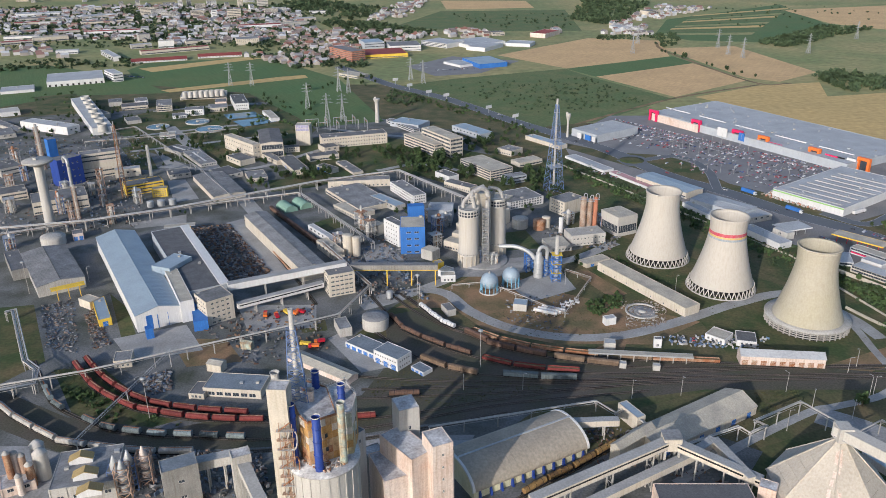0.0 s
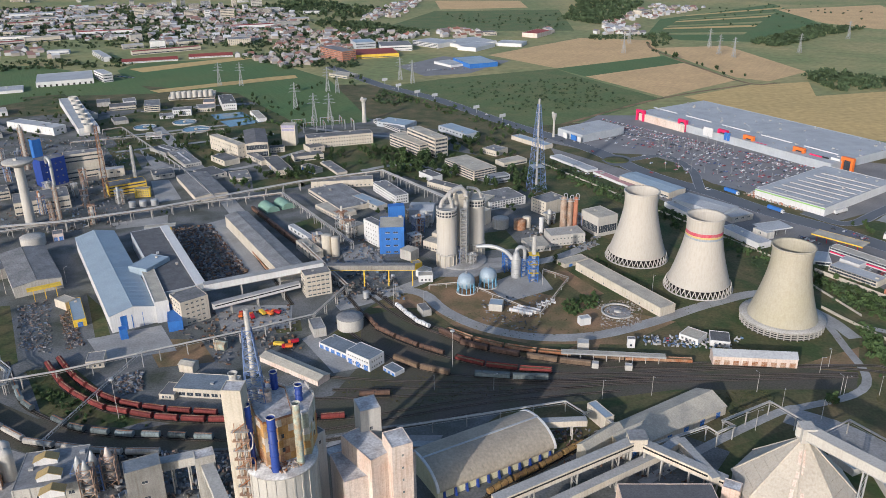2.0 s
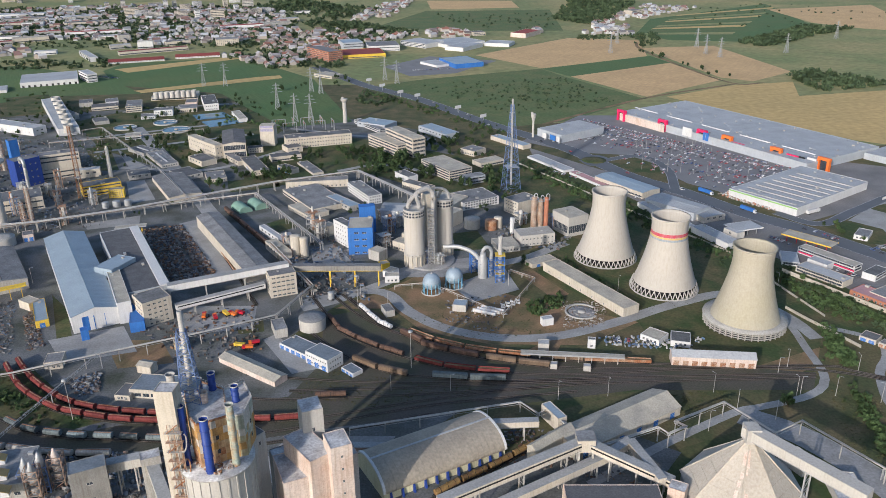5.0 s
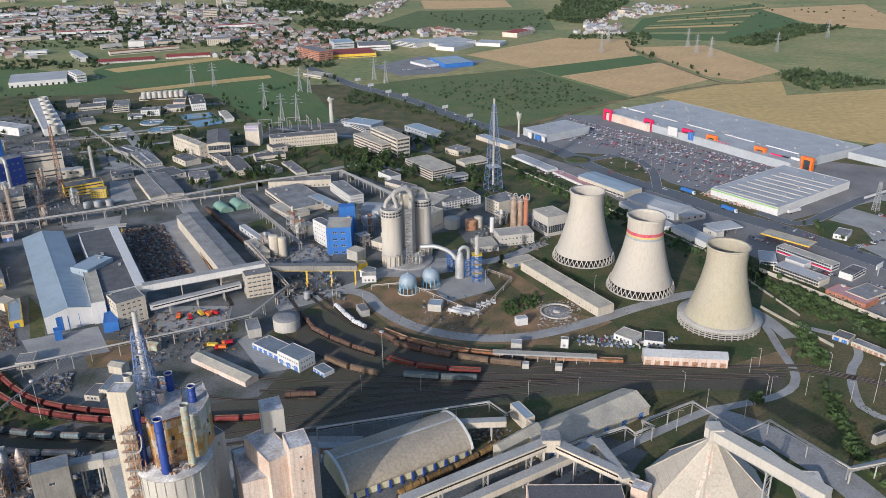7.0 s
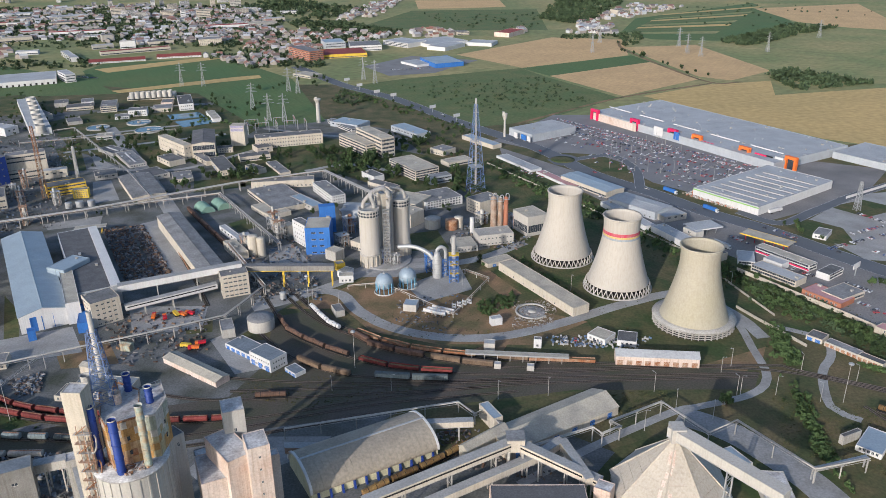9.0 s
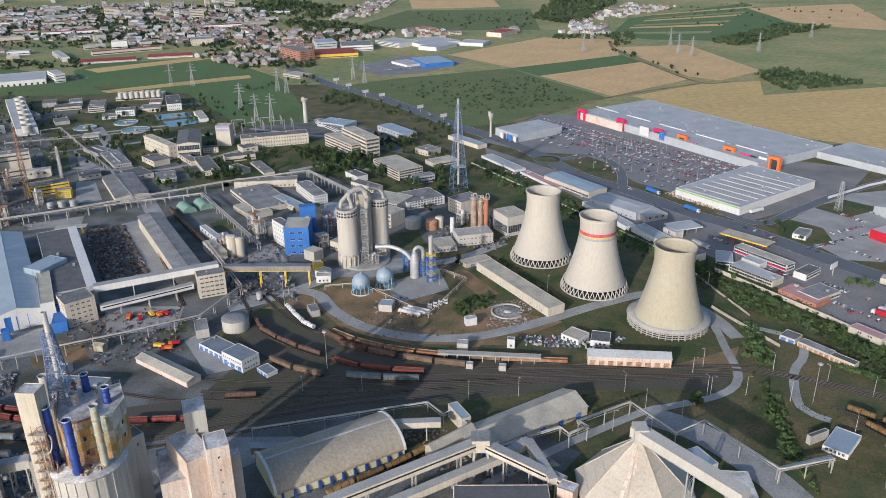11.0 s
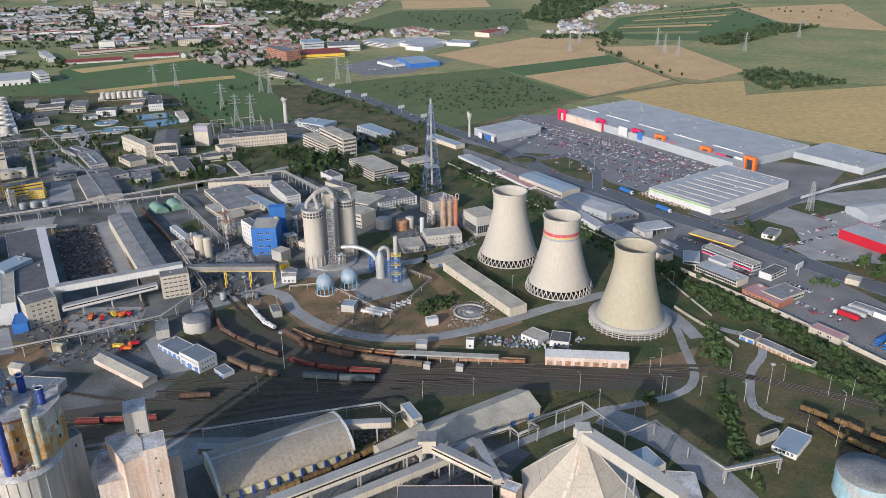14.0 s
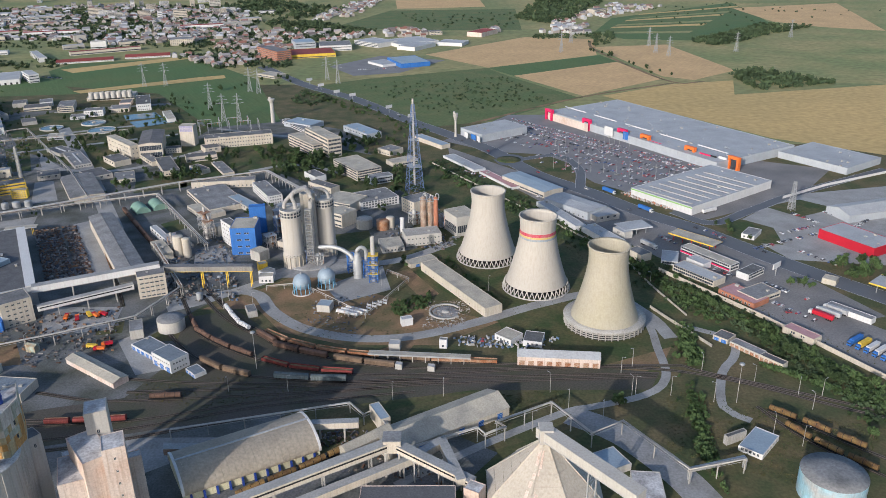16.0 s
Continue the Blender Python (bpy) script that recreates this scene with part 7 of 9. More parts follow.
# ---- left foreground plant ----
block(-163.0, 292.4, 13.4, 27.8, 27.5, 12.0, "plant_hall", "flat grey-roofed hall with three monitor roofs", CONCRETE, ROOF_GREY)
for k in range(3):
    mx, my = Vector((-167.2, 296.3)).lerp(Vector((-154.3, 274.2)), k / 2)
    root = thing("roof_monitor", mx, my, 11.7, 15, "ochre-roofed white skylight monitor", "roof monitor", "roof monitors")
    part("wall", Geo().section([(-5, 0), (5, 0), (5, 1.8), (0, 4), (-5, 1.8)], -2.4, 2.4), WHITE, root, at=pose(0, 0, 0))
    part("roof", Geo().section([(-5.4, 1.85), (0, 4.1), (5.4, 1.85), (5.4, 2.1), (0, 4.4), (-5.4, 2.1)], -2.6, 2.6), mat("ochre_monitor_roof", (0.38, 0.28, 0.12), 0.8), root)
block(-117.4, 281.7, 25.8, 15.3, 9.5, 22.0, "process_block", "grey concrete block with dusty blue-grey roof", CONCRETE_DARK, SLATE, floors=2, sides="fr", ww=2.5, wh=1.2, pitch=8, z0=6)
block(-196.7, 292.8, 28.6, 14.2, 11.1, 5.0, "process_block", "low pinkish block", PINK, ROOF_STAINED)
gallery("conveyor_bridge", (-113.1, 289.1, 13), (-95.2, 292.3, 15), 5, 4, "pale conveyor bridge to the transfer head", CONCRETE, BRIDGE_ROOF, (0.3, 0.7), CONCRETE)
gallery("conveyor_bridge", (-93.5, 290.5, 17), (-78.2, 265.8, 9), 5, 4, "steep white conveyor bridge", CONCRETE_PALE, BRIDGE_ROOF, (0.3, 0.6), CONCRETE)
block(-91.5, 287.1, 24.4, 8.4, 6.6, 23.0, "transfer_house", "grey transfer head block", CONCRETE, ROOF_STAINED)
for k, (qx, qy) in enumerate(((-199.7, 293.6), (-198.6, 296.8), (-195.6, 297.6), (-190.5, 293.5), (-192.9, 287.8))):
    tank(qx, qy, 1.6 + 0.3 * (k % 2), 18 - 2 * k, "rust-stained upright process column", (RUST, PINK, PIPE_RUST)[k % 3], CONCRETE, "process_column", 1.5, "column")
for k, (qx, qy) in enumerate(((-192.3, 305.7), (-188.0, 299.5))):
    tank(qx, qy, 3.2, 14, "pale upright dust-covered vessel", CONCRETE_PALE, CONCRETE_PALE, "process_vessel", 2.5, "vessel")
for k, (qx, qy) in enumerate(((-149.0, 288.5), (-144.5, 285.4), (-144.2, 292.3), (-138.3, 295.0))):
    root = thing("process_unit", qx, qy, 0, 12, "rust and blue steel process frame with vessels", "process unit", "process units")
    g = Geo()
    truss(g, (0, 0, 0), (0, 0, 14 + 3 * (k % 2)), 6, 6, 4, 0.4, 0.22)
    part("scaffold", g, (BLUE_STEEL, PIPE_RUST)[k % 2], root)
    for j in range(3):
        part("floor_plate", Geo().box(-3.2, 3.2, -3.2, 3.2, 4 + 4.5 * j, 4.25 + 4.5 * j), CONCRETE_DARK, root)
    part("vessel", Geo().lathe([(1.9, 4), (1.9, 16), (1.0, 18.5), (0.4, 20.5), (0.01, 20.5)], 20), PINK if k == 3 else STEEL, root)
tx, ty = beyond(297.8, 282.5, 0)
tank(tx, ty, 14.0, 12, "large pale blue tank with rust streaks and grey roof", mat("pale_blue_tank", (0.30, 0.48, 0.56), 0.6, 0.2, 0.1, 1, tint=(0.45, 0.22, 0.10), streak=0.5), ROOF_GREY, dome=1.2)

# ---- bridges and racks ----
gallery("conveyor_bridge", (-144.7, 474.2, 13), (-69.9, 505.1, 15), 5.5, 4.2, "long white conveyor bridge between office blocks", WHITE, BRIDGE_ROOF, (0.3, 0.62), CONCRETE)
gallery("conveyor_bridge", (-136.1, 460.6, 6), (-84.3, 490.9, 7), 4.0, 3.2, "lower white conveyor bridge with dark openings", WHITE, BRIDGE_ROOF, (0.2, 0.5, 0.8), CONCRETE, DARK)
gallery("yellow_leg_bridge", (-67.3, 505.6, 13), (-5.6, 506.7, 12), 4.6, 3.6, "grey-green conveyor bridge on yellow legs", CONCRETE_DARK, ROOF_GREY, (0.42, 0.7, 0.97), YELLOW)
block(-5.5, 533.5, 27.1, 6.5, 6.2, 5.9, "transfer_house", "small yellow transfer cabin", YELLOW, ROOF_DUST, base=0)
pipe_rack("pipe_rack", [(-388.6, 596.6), (-301.1, 617.8), (-239.5, 646.8), (-179.4, 684.6), (-122.7, 719.8), (-46.3, 754.0), (16.2, 670.3)], 8, "long rack of lagged and rusty pipes on concrete posts", (0.35, 0.25, 0.45, 0.3, 0.25, 0.4), 0.9, 16)
pipe_rack("pipe_rack", [(-381.6, 583.1), (-283.4, 632.1), (-196.3, 669.1), (-134.4, 692.6), (-86.4, 616.8), (-56.7, 570.3)], 6, "second rack of lagged and rusty pipes", (0.3, 0.25, 0.35, 0.25), 0.9, 16)
pipe_rack("pipe_rack", [(-253.1, 363.8), (-202.5, 381.4), (-152.8, 405.8), (-110.4, 425.7), (-68.2, 448.0), (-52.1, 491.2), (-96.0, 568.7)], 7, "pipe bridge crossing the yard on slim posts", (0.4, 0.3, 0.35), 0.9, 18, [PIPE, PIPE_RUST])
pipe_rack("pipe_rack", [(-284.7, 455.1), (-281.2, 459.0), (-242.4, 394.7), (-231.4, 385.3), (-226.0, 370.6), (-246.5, 362.5)], 6, "bent rack of lagged pipes", (0.4, 0.4, 0.3, 0.4), 1.0, 14, [PIPE, STEEL])
pipe_rack("pipe_rack", [(-8.8, 327.9), (77.9, 349.6), (86.0, 338.8), (92.2, 343.8), (103.7, 318.7)], 6, "silver pipe bridge with loops behind the vault", (0.35, 0.3, 0.3), 0.8, 18, [PIPE])
pipe_rack("pipe_rack", [(110.3, 308.0), (143.1, 323.7), (146.7, 318.2), (156.5, 324.0), (152.8, 328.3), (182.1, 344.7), (198.1, 318.0), (214.9, 327.8), (237.3, 290.2), (264.7, 297.3)], 8, "silver pipe bridge with expansion loops on slim posts", (0.35, 0.3, 0.35), 0.8, 18, [PIPE])
pipe_rack("pipe_rack", [(4.2, 498.6), (28.1, 502.8), (76.8, 454.8), (102.5, 508.9), (86.4, 522.9)], 3, "low pipe run round the tank group", (0.25, 0.2), 0.8, 14)
pipe_rack("pipe_rack", [(-397.2, 936.4), (-378.0, 949.7), (-247.6, 770.1), (-187.2, 673.4)], 6, "pipe rack along the works avenue", (0.3, 0.25, 0.3), 0.8, 16)
pipe_rack("pipe_rack", [(-411.1, 879.8), (-322.9, 907.2), (-250.4, 936.9)], 6, "pipe rack across the upper works", (0.3, 0.25, 0.3), 0.8, 18)
gallery("foot_bridge", (238.0, 292.3, 6.5), (266.0, 300.6, 6.5), 2.0, 0.4, "lattice footbridge carrying silver pipes", STEEL, STEEL, (0.0, 1.0), STEEL)

# ---- mall front ----
def portal(x, y, rot, material, label):
    root = thing("entrance_portal", x, y, 0, rot, label, "portal", "mall entrance portals")
    part("pillar", Geo().box(-6.6, -4.2, -2, 2, 0, 13.6), material, root)
    part("pillar", Geo().box(4.2, 6.6, -2, 2, 0, 13.6), material, root)
    part("lintel", Geo().box(-4.2, 4.2, -2, 2, 10.8, 13.6), material, root)
    part("glass_front", Geo().box(-4.2, 4.2, 0.5, 0.8, 0, 10.8), GLASS, root)


MR = -59.4
for q in ((263.3, 983.3), (301.2, 930.6), (332.9, 880.5)):
    portal(*q, MR, MAGENTA, "tall crimson entrance portal on the mall front")
for q in ((352.5, 853.5), (387.5, 803.9), (420.2, 764.8)):
    portal(*q, MR, ORANGE, "tall orange entrance portal on the mall front")
pink = thing("front_panel", *((Vector((267.4, 974.2)) + Vector((295.9, 933.5))) / 2), 0, MR, "pink cladding panel along the mall front", "panel")
part("panel", Geo().box(-38, 38, -0.6, 0.0, 0, 9), PINK, pink)
for q, w, h, m, lab in (((320.9, 893.3), 14, 10, WHITE, "white sign panel on the mall front"), ((336.1, 873.0), 8, 9, BLUE, "blue sign panel on the mall front"), ((341.4, 868.0), 4, 5, YELLOW, "yellow sign panel on the mall front"), ((361.5, 839.5), 16, 6, MAGENTA, "crimson sign panel on the mall front"), ((399.3, 789.1), 14, 7, MAGENTA, "crimson round-cornered sign panel on the mall front"), ((405.4, 780.9), 8, 7, DARK, "dark sign panel on the mall front"), ((412.0, 772.8), 10, 8, WHITE, "white sign panel on the mall front")):
    root = thing("sign_panel", *q, 0, MR, lab, "sign", "mall front signs")
    part("panel", Geo().box(-w / 2, w / 2, -1.6, -1.0, 3, 3 + h), m, root)
    part("bracket", Geo().box(-0.3, 0.3, -1.0, 0.5, 0, 3 + h * 0.8), STEEL, root)
# sports store signs
for q, w, m in (((158.0, 896.1), 7, WHITE), ((166.1, 885.9), 10, BLUE), ((171.3, 878.3), 6, WHITE), ((181.9, 890.3), 8, WHITE), ((192.4, 897.5), 18, BLUE), ((211.0, 917.6), 12, YELLOW)):
    root = thing("sign_panel", *q, 0, MR if q[0] < 190 else 32, "coloured sign panel on the sports store", "sign", "store signs")
    part("panel", Geo().box(-w / 2, w / 2, -2.9, -2.5, 2, 8), m, root)
    part("bracket", Geo().box(-0.2, 0.2, -2.5, 0.4, 0, 6), STEEL, root)


def strips(p, q, r, z, n, w, h, name, label, material):
    """Raised long strips across a roof, from the edge p-q towards r."""
    p, q, r = Vector(p), Vector(q), Vector(r)
    u = (q - p)
    rot = math.degrees(math.atan2(u.y, u.x))
    d = r - q
    for i in range(n):
        a, b = p + d * ((i + 0.5) / n), q + d * ((i + 0.5) / n)
        c = (a + b) / 2
        root = thing(name, c.x, c.y, z, rot, label, "roof light", name + " rows")
        part("strip", Geo().section([(-w / 2, 0), (w / 2, 0), (w * 0.3, h), (-w * 0.3, h)], -u.length / 2 + 2, u.length / 2 - 2), material, root, at=pose(0, 0, 0, 0, 0, 90))


gs = 7.7
strips((302.1, 685.0), (338.6, 638.5), (421.2, 691.7), gs - 0.25, 8, 3.0, 0.5, "roof_light_strip", "pale raised roof light strip on the store", CONCRETE_PALE)
ga, gb = Vector((299.8, 688.4)), Vector((339.5, 634.2))
gd = gb - ga
edge = thing("roof_edge_band", *((ga + gb) / 2), gs - 1.3, math.degrees(math.atan2(gd.y, gd.x)), "bright green edge band of the garden store", "trim")
part("band", Geo().box(-gd.length / 2, gd.length / 2, -0.25, -0.05, 0, 1.0), mat("bright_green_band", (0.25, 0.48, 0.12), 0.6), edge)
for k in range(5):
    a = Vector((298.5, 1000.5)).lerp(Vector((413.0, 809.5)), k / 4)
    root = thing("roof_light_strip", a.x, a.y, 8.8 - 0.22, MR, "pale raised roof light strip on the mall", "roof light", "roof_light_strip rows")
    part("strip", Geo().section([(-1, 0), (1, 0), (0.6, 0.8), (-0.6, 0.8)], -20, 20), WHITE, root, at=pose(0, 0, 0, 0, 0, 90))

# white roof strip, monitor and blue front of the big halls
h0, h1 = Vector((-148.3, 480.0)), Vector((-208.7, 589.7))
hd = h1 - h0
hs = thing("roof_light_strip", *((h0 + h1) / 2), 13.8, math.degrees(math.atan2(hd.y, hd.x)), "broad white roof strip on the storage hall", "roof light")
hl = hd.length
part("strip", Geo().box(-hl / 2, hl / 2, -3.2, 3.2, 0, 0.9), WHITE, hs)
block(-193.9, 513.0, -22.5, 15.8, 23.5, 17.0, "roof_monitor", "pale blue raised monitor on the long hall", ROOF_BLUE, ROOF_BLUE, "flat")
block(-175.6, 452.4, 31.8, 33.4, 3.7, 10.0, "blue_lean_to", "blue sheet-clad front of the long hall", BLUE, BLUE)
block(-184.4, 433.0, 29.0, 4.4, 5.1, 7.0, "hoist_tower", "blue hoist head on white legs", BLUE, BLUE)
block(-157.3, 449.3, 18.8, 8.9, 17.6, 7.0, "blue_lean_to", "blue lean-to beside the office block", BLUE, BLUE)
block(-178.8, 478.1, 27.5, 8.5, 55.7, 15.0, "hall_annex", "rusty white annex between the halls", WHITE, ROOF_DUST)

# ---- process units of the upper works ----
prng = random.Random(21)
for k, (x, y) in enumerate(((-420.7, 729.5), (-419.9, 756.2), (-358.8, 711.0), (-333.3, 710.4), (-309.8, 678.1), (-450.2, 837.4), (-458.3, 816.2), (-444.0, 871.4), (-335.4, 736.0), (-340.2, 659.5), (-388.2, 665.0), (-281.4, 685.1), (-285.3, 634.4), (-344.9, 579.2), (-70.1, 616.3), (-61.4, 597.1), (-83.9, 573.8), (-6.3, 608.4), (0.8, 621.2), (-8.4, 578.0), (121.2, 625.1), (128.1, 615.7), (103.6, 625.5), (134.4, 611.7), (-13.7, 635.0), (25.9, 544.1), (35.1, 540.8))):
    process_unit(x, y, prng.uniform(20, 50), prng.uniform(5, 8), prng.uniform(8, 18) if k < 16 else prng.uniform(8, 14), "open steel process unit with vessels and pipework", (PIPE_RUST, BLUE_STEEL, STEEL, CONCRETE)[k % 4], k)
dc = thing("blue_duct", -355.0, 710.9, 0, 0, "broad curved grey duct on the blue reactor house", "duct")
part("duct", Geo().path(spline([(-3, 6, 30), (-3, 5, 34), (-1, 3, 36), (2, 1, 34), (3, 0, 28), (3, 0, 6)], 1.5), 1.5, 12), STEEL, dc)

# ---- yard walls, lamps and clutter ----
def yard_wall(pts, h, label, material):
    root = thing("yard_wall", 0, 0, 0, 0, label, "wall")
    line = [Vector((*p, 0)) for p in pts]
    for a, b in zip(line, line[1:]):
        n = max(1, int((b - a).length / 6))
        d = b - a
        rot = math.degrees(math.atan2(d.y, d.x))
        for i in range(n):
            c = a.lerp(b, (i + 0.5) / n)
            part("wall_panel", Geo().box(-d.length / n / 2 + 0.06, d.length / n / 2 - 0.06, -0.12, 0.12, 0, h), material, root, at=pose(c.x, c.y, 0, 0, 0, rot))


yard_wall([(282.9, 522.3), (329.2, 449.3), (348.7, 415.5), (370.9, 374.9), (382.8, 356.3)], 3.0, "long cream precast wall along the railway strip", CREAM)
yard_wall([(117.0, 799.4), (182.2, 686.0), (261.6, 550.0), (271.0, 498.9), (283.1, 452.2)], 1.6, "low ochre concrete wall across the green strip", ROOF_DUST)
yard_wall([(262.6, 464.7), (269.5, 448.7), (286.8, 412.4)], 2.0, "ochre concrete parapet of the underpass", ROOF_DUST)


def lamp(x, y, h, label="slim grey street lamp post", flood=False):
    root = thing("street_lamp", x, y, 0, prng.uniform(0, 360), label, "lamp", "street lamps")
    part("post", Geo().tube((0, 0, 0), (0, 0, h), 0.16, 0.09, 8), CONCRETE_PALE, root)
    if flood:
        part("head", Geo().lathe([(0.3, h - 0.8), (1.4, h - 0.4), (1.4, h + 0.2), (0.3, h + 0.5), (0.01, h + 0.6)], 12), STEEL, root)
    else:
        part("head", Geo().bar((0, 0, h), (1.6, 0, h + 0.5), 0.12).box(1.4, 2.2, -0.2, 0.2, h + 0.4, h + 0.6), STEEL, root)


for q in ((99.4, 361.0), (126.6, 363.9), (184.4, 366.5), (192.1, 351.3), (208.2, 341.0), (229.7, 362.6), (170.9, 331.7), (-17.9, 483.0), (1.3, 470.0), (83.8, 503.5), (234.5, 391.5), (248.6, 362.1), (269.5, 355.2), (227.8, 362.6), (289.6, 326.1), (300.2, 316.8), (-122.7, 416.1), (-256.1, 514.4), (158.5, 493.0)):
    lamp(*q, 12)
for q in ((281.0, 353.9), (19.4, 394.6), (-18.6, 470.3), (-155.2, 346.5), (-290.6, 496.6)):
    lamp(*q, 24, "tall pale floodlight mast in the yard", True)
for q in ((273.0, 387.3), (298.3, 374.9), (316.3, 360.5), (329.1, 360.2), (318.4, 347.4), (226.9, 385.5), (41.7, 370.6), (9.1, 371.1), (271.0, 498.9)):
    lamp(*q, 10, "weathered wooden line pole beside the tracks")
for k in range(16):
    a = Vector((253.7, 856.6)).lerp(Vector((331.6, 863.6)), (k % 8) / 7) + Vector((0, -25.0 * (k // 8)))
    lamp(a.x, a.y, 13, "tall car park lamp post with banner")
for k in range(10):
    a = Vector((240.7, 775.7)).lerp(Vector((347.6, 735.4)), k / 9)
    lamp(a.x, a.y, 14, "tall car park lamp post")
for q in ((-22.5, 1137.5), (2.7, 1113.6), (-75.8, 1231.5), (58.5, 1034.7), (-52.1, 1187.1), (89.3, 983.6), (363.5, 512.0)):
    root = thing("billboard", *q, 0, 40, "white roadside billboard on a post", "billboard", "billboards")
    part("panel", Geo().box(-5, 5, -0.3, 0.3, 6, 10), WHITE, root)
    part("post", Geo().box(-0.3, 0.3, -0.3, 0.3, 0, 6), STEEL, root)


def heap(name, quad, n, lo, hi, label, material, flat=0.4, z=0.0):
    """Loose clutter too small to count."""
    g = Geo()
    a, b, c, d = [Vector(q) for q in quad]
    for _ in range(n):
        u, v = prng.random(), prng.random()
        p = a.lerp(b, u).lerp(d.lerp(c, u), v)
        m = pose(p.x, p.y, z, prng.uniform(-15, 15), prng.uniform(-15, 15), prng.uniform(0, 180))
        l, w, h = prng.uniform(lo, hi), prng.uniform(lo, hi) * 0.4, prng.uniform(lo, hi) * flat
        q = Geo().box(-l / 2, l / 2, -w / 2, w / 2, 0, h)
        g.add([m @ Vector(t) for t in q.v], q.f)
    solid(name, g, material, label, "clutter", kind="stuff")


SCRAPPY = palette("mixed_scrap", [(0.13, 0.075, 0.05), (0.15, 0.135, 0.12), (0.075, 0.065, 0.055), (0.20, 0.125, 0.075), (0.27, 0.25, 0.23), (0.09, 0.10, 0.12)], 0.85, island=True)
PALEBITS = palette("pale_bits", [(0.30, 0.29, 0.275), (0.17, 0.17, 0.16), (0.11, 0.10, 0.09), (0.20, 0.14, 0.11), (0.11, 0.145, 0.20), (0.06, 0.06, 0.06)], 0.85, island=True)
heap("scrap_yard", ((-215.3, 619.5), (-198.7, 628.4), (-136.7, 519.9), (-152.1, 507.8)), 1000, 0.6, 3.4, "dark rusty scrap stacked between the halls", SCRAPPY)
heap("scrap_yard", ((-193.2, 625.6), (-184.5, 629.4), (-127.8, 526.6), (-134.6, 519.9)), 700, 0.8, 4, "rusty scrap and timber beside the track", SCRAPPY)
heap("scrap_heap", ((-273.3, 478.9), (-255.8, 487.2), (-220.9, 414.2), (-243.0, 417.9)), 380, 0.4, 2.4, "heaps of scrap and containers in the old yard", PALEBITS)
heap("scrap_heap", ((-239.1, 465.9), (-234.9, 474.0), (-206.0, 424.2), (-213.7, 417.4)), 260, 0.5, 2.6, "rusty scrap under the crane way", SCRAPPY)
heap("scrap_heap", ((-176.5, 385.2), (-160.0, 394.0), (-151.8, 373.2), (-160.9, 367.7)), 260, 0.6, 3, "heap of grey scrap beside the red train", PALEBITS)
heap("yard_clutter", ((-525.4, 910.8), (-358.8, 931.4), (-253.6, 627.0), (-366.6, 603.7)), 1100, 0.6, 2.8, "small pumps, pallets and boxes between process units", PALEBITS, 0.6)
heap("yard_clutter", ((-94.4, 585.7), (-40.7, 596.7), (-11.3, 482.9), (-56.7, 475.2)), 420, 0.6, 3.5, "pallets, pipes and boxes in the yard", PALEBITS, 0.5)
heap("yard_clutter", ((86.1, 619.3), (142.1, 592.7), (127.4, 563.8), (77.0, 582.1)), 200, 0.6, 3, "small pumps and boxes beside the columns", PALEBITS, 0.6)
heap("yard_clutter", ((38.6, 482.0), (85.8, 489.9), (74.0, 434.0), (39.9, 449.5)), 160, 0.4, 2.5, "small slabs and pipe bits on the earth", PALEBITS, 0.3)
heap("rubble", ((116.9, 480.6), (148.2, 475.8), (139.9, 444.0), (113.3, 437.0)), 320, 0.3, 1.9, "broken stone and rubble round the pit", palette("broken_concrete", [(0.32, 0.28, 0.24), (0.22, 0.18, 0.14), (0.17, 0.12, 0.085), (0.38, 0.36, 0.32)], 0.9, island=True), 0.4)
heap("garden_pallets", ((291.3, 694.4), (309.7, 705.4), (345.3, 647.5), (322.8, 652.4)), 360, 1.0, 2.5, "stacked garden goods on pallets", palette("pallet_goods", [(0.45, 0.20, 0.12), (0.42, 0.40, 0.36), (0.30, 0.24, 0.18), (0.5, 0.5, 0.48)], 0.8, island=True), 0.7)
heap("yard_clutter", ((132.6, 429.5), (197.1, 424.9), (185.2, 411.4), (136.4, 417.6)), 130, 0.6, 2.6, "old vans, crates and sheet piles beside the track", palette("old_vans", [(0.14, 0.21, 0.30), (0.50, 0.48, 0.45), (0.12, 0.16, 0.24), (0.36, 0.34, 0.30)], 0.7, island=True), 0.6)
heap("yard_clutter", ((2.3, 320.8), (59.7, 334.0), (88.3, 333.7), (130.6, 290.1)), 380, 0.5, 2.5, "loose sheets and boxes under the bridges", SCRAPPY, 0.4)
heap("yard_clutter", ((-170.2, 460.8), (-87.2, 475.7), (-71.5, 415.3), (-114.9, 396.5)), 260, 0.6, 3, "pallets and machine parts in the yard", SCRAPPY, 0.5)
heap("yard_clutter", ((-163.5, 318.3), (-91.4, 317.4), (-79.3, 284.7), (-150.9, 285.4)), 500, 0.6, 3, "small equipment and pipe bits between plant blocks", PALEBITS, 0.7)
beam = thing("lattice_boom", 0, 0, 0, 0, "slender grey lattice boom carrying cables over the tracks", "boom")
b0, b1 = Vector((-179.1, 313.5, 9)), Vector((-159.6, 399.4, 10))
g = Geo()
n = 34
side = (b1 - b0).cross(Vector((0, 0, 1))).normalized() * 0.7
for o in (side, -side, Vector((0, 0, 1.2))):
    g.bar(b0 + o, b1 + o, 0.14)
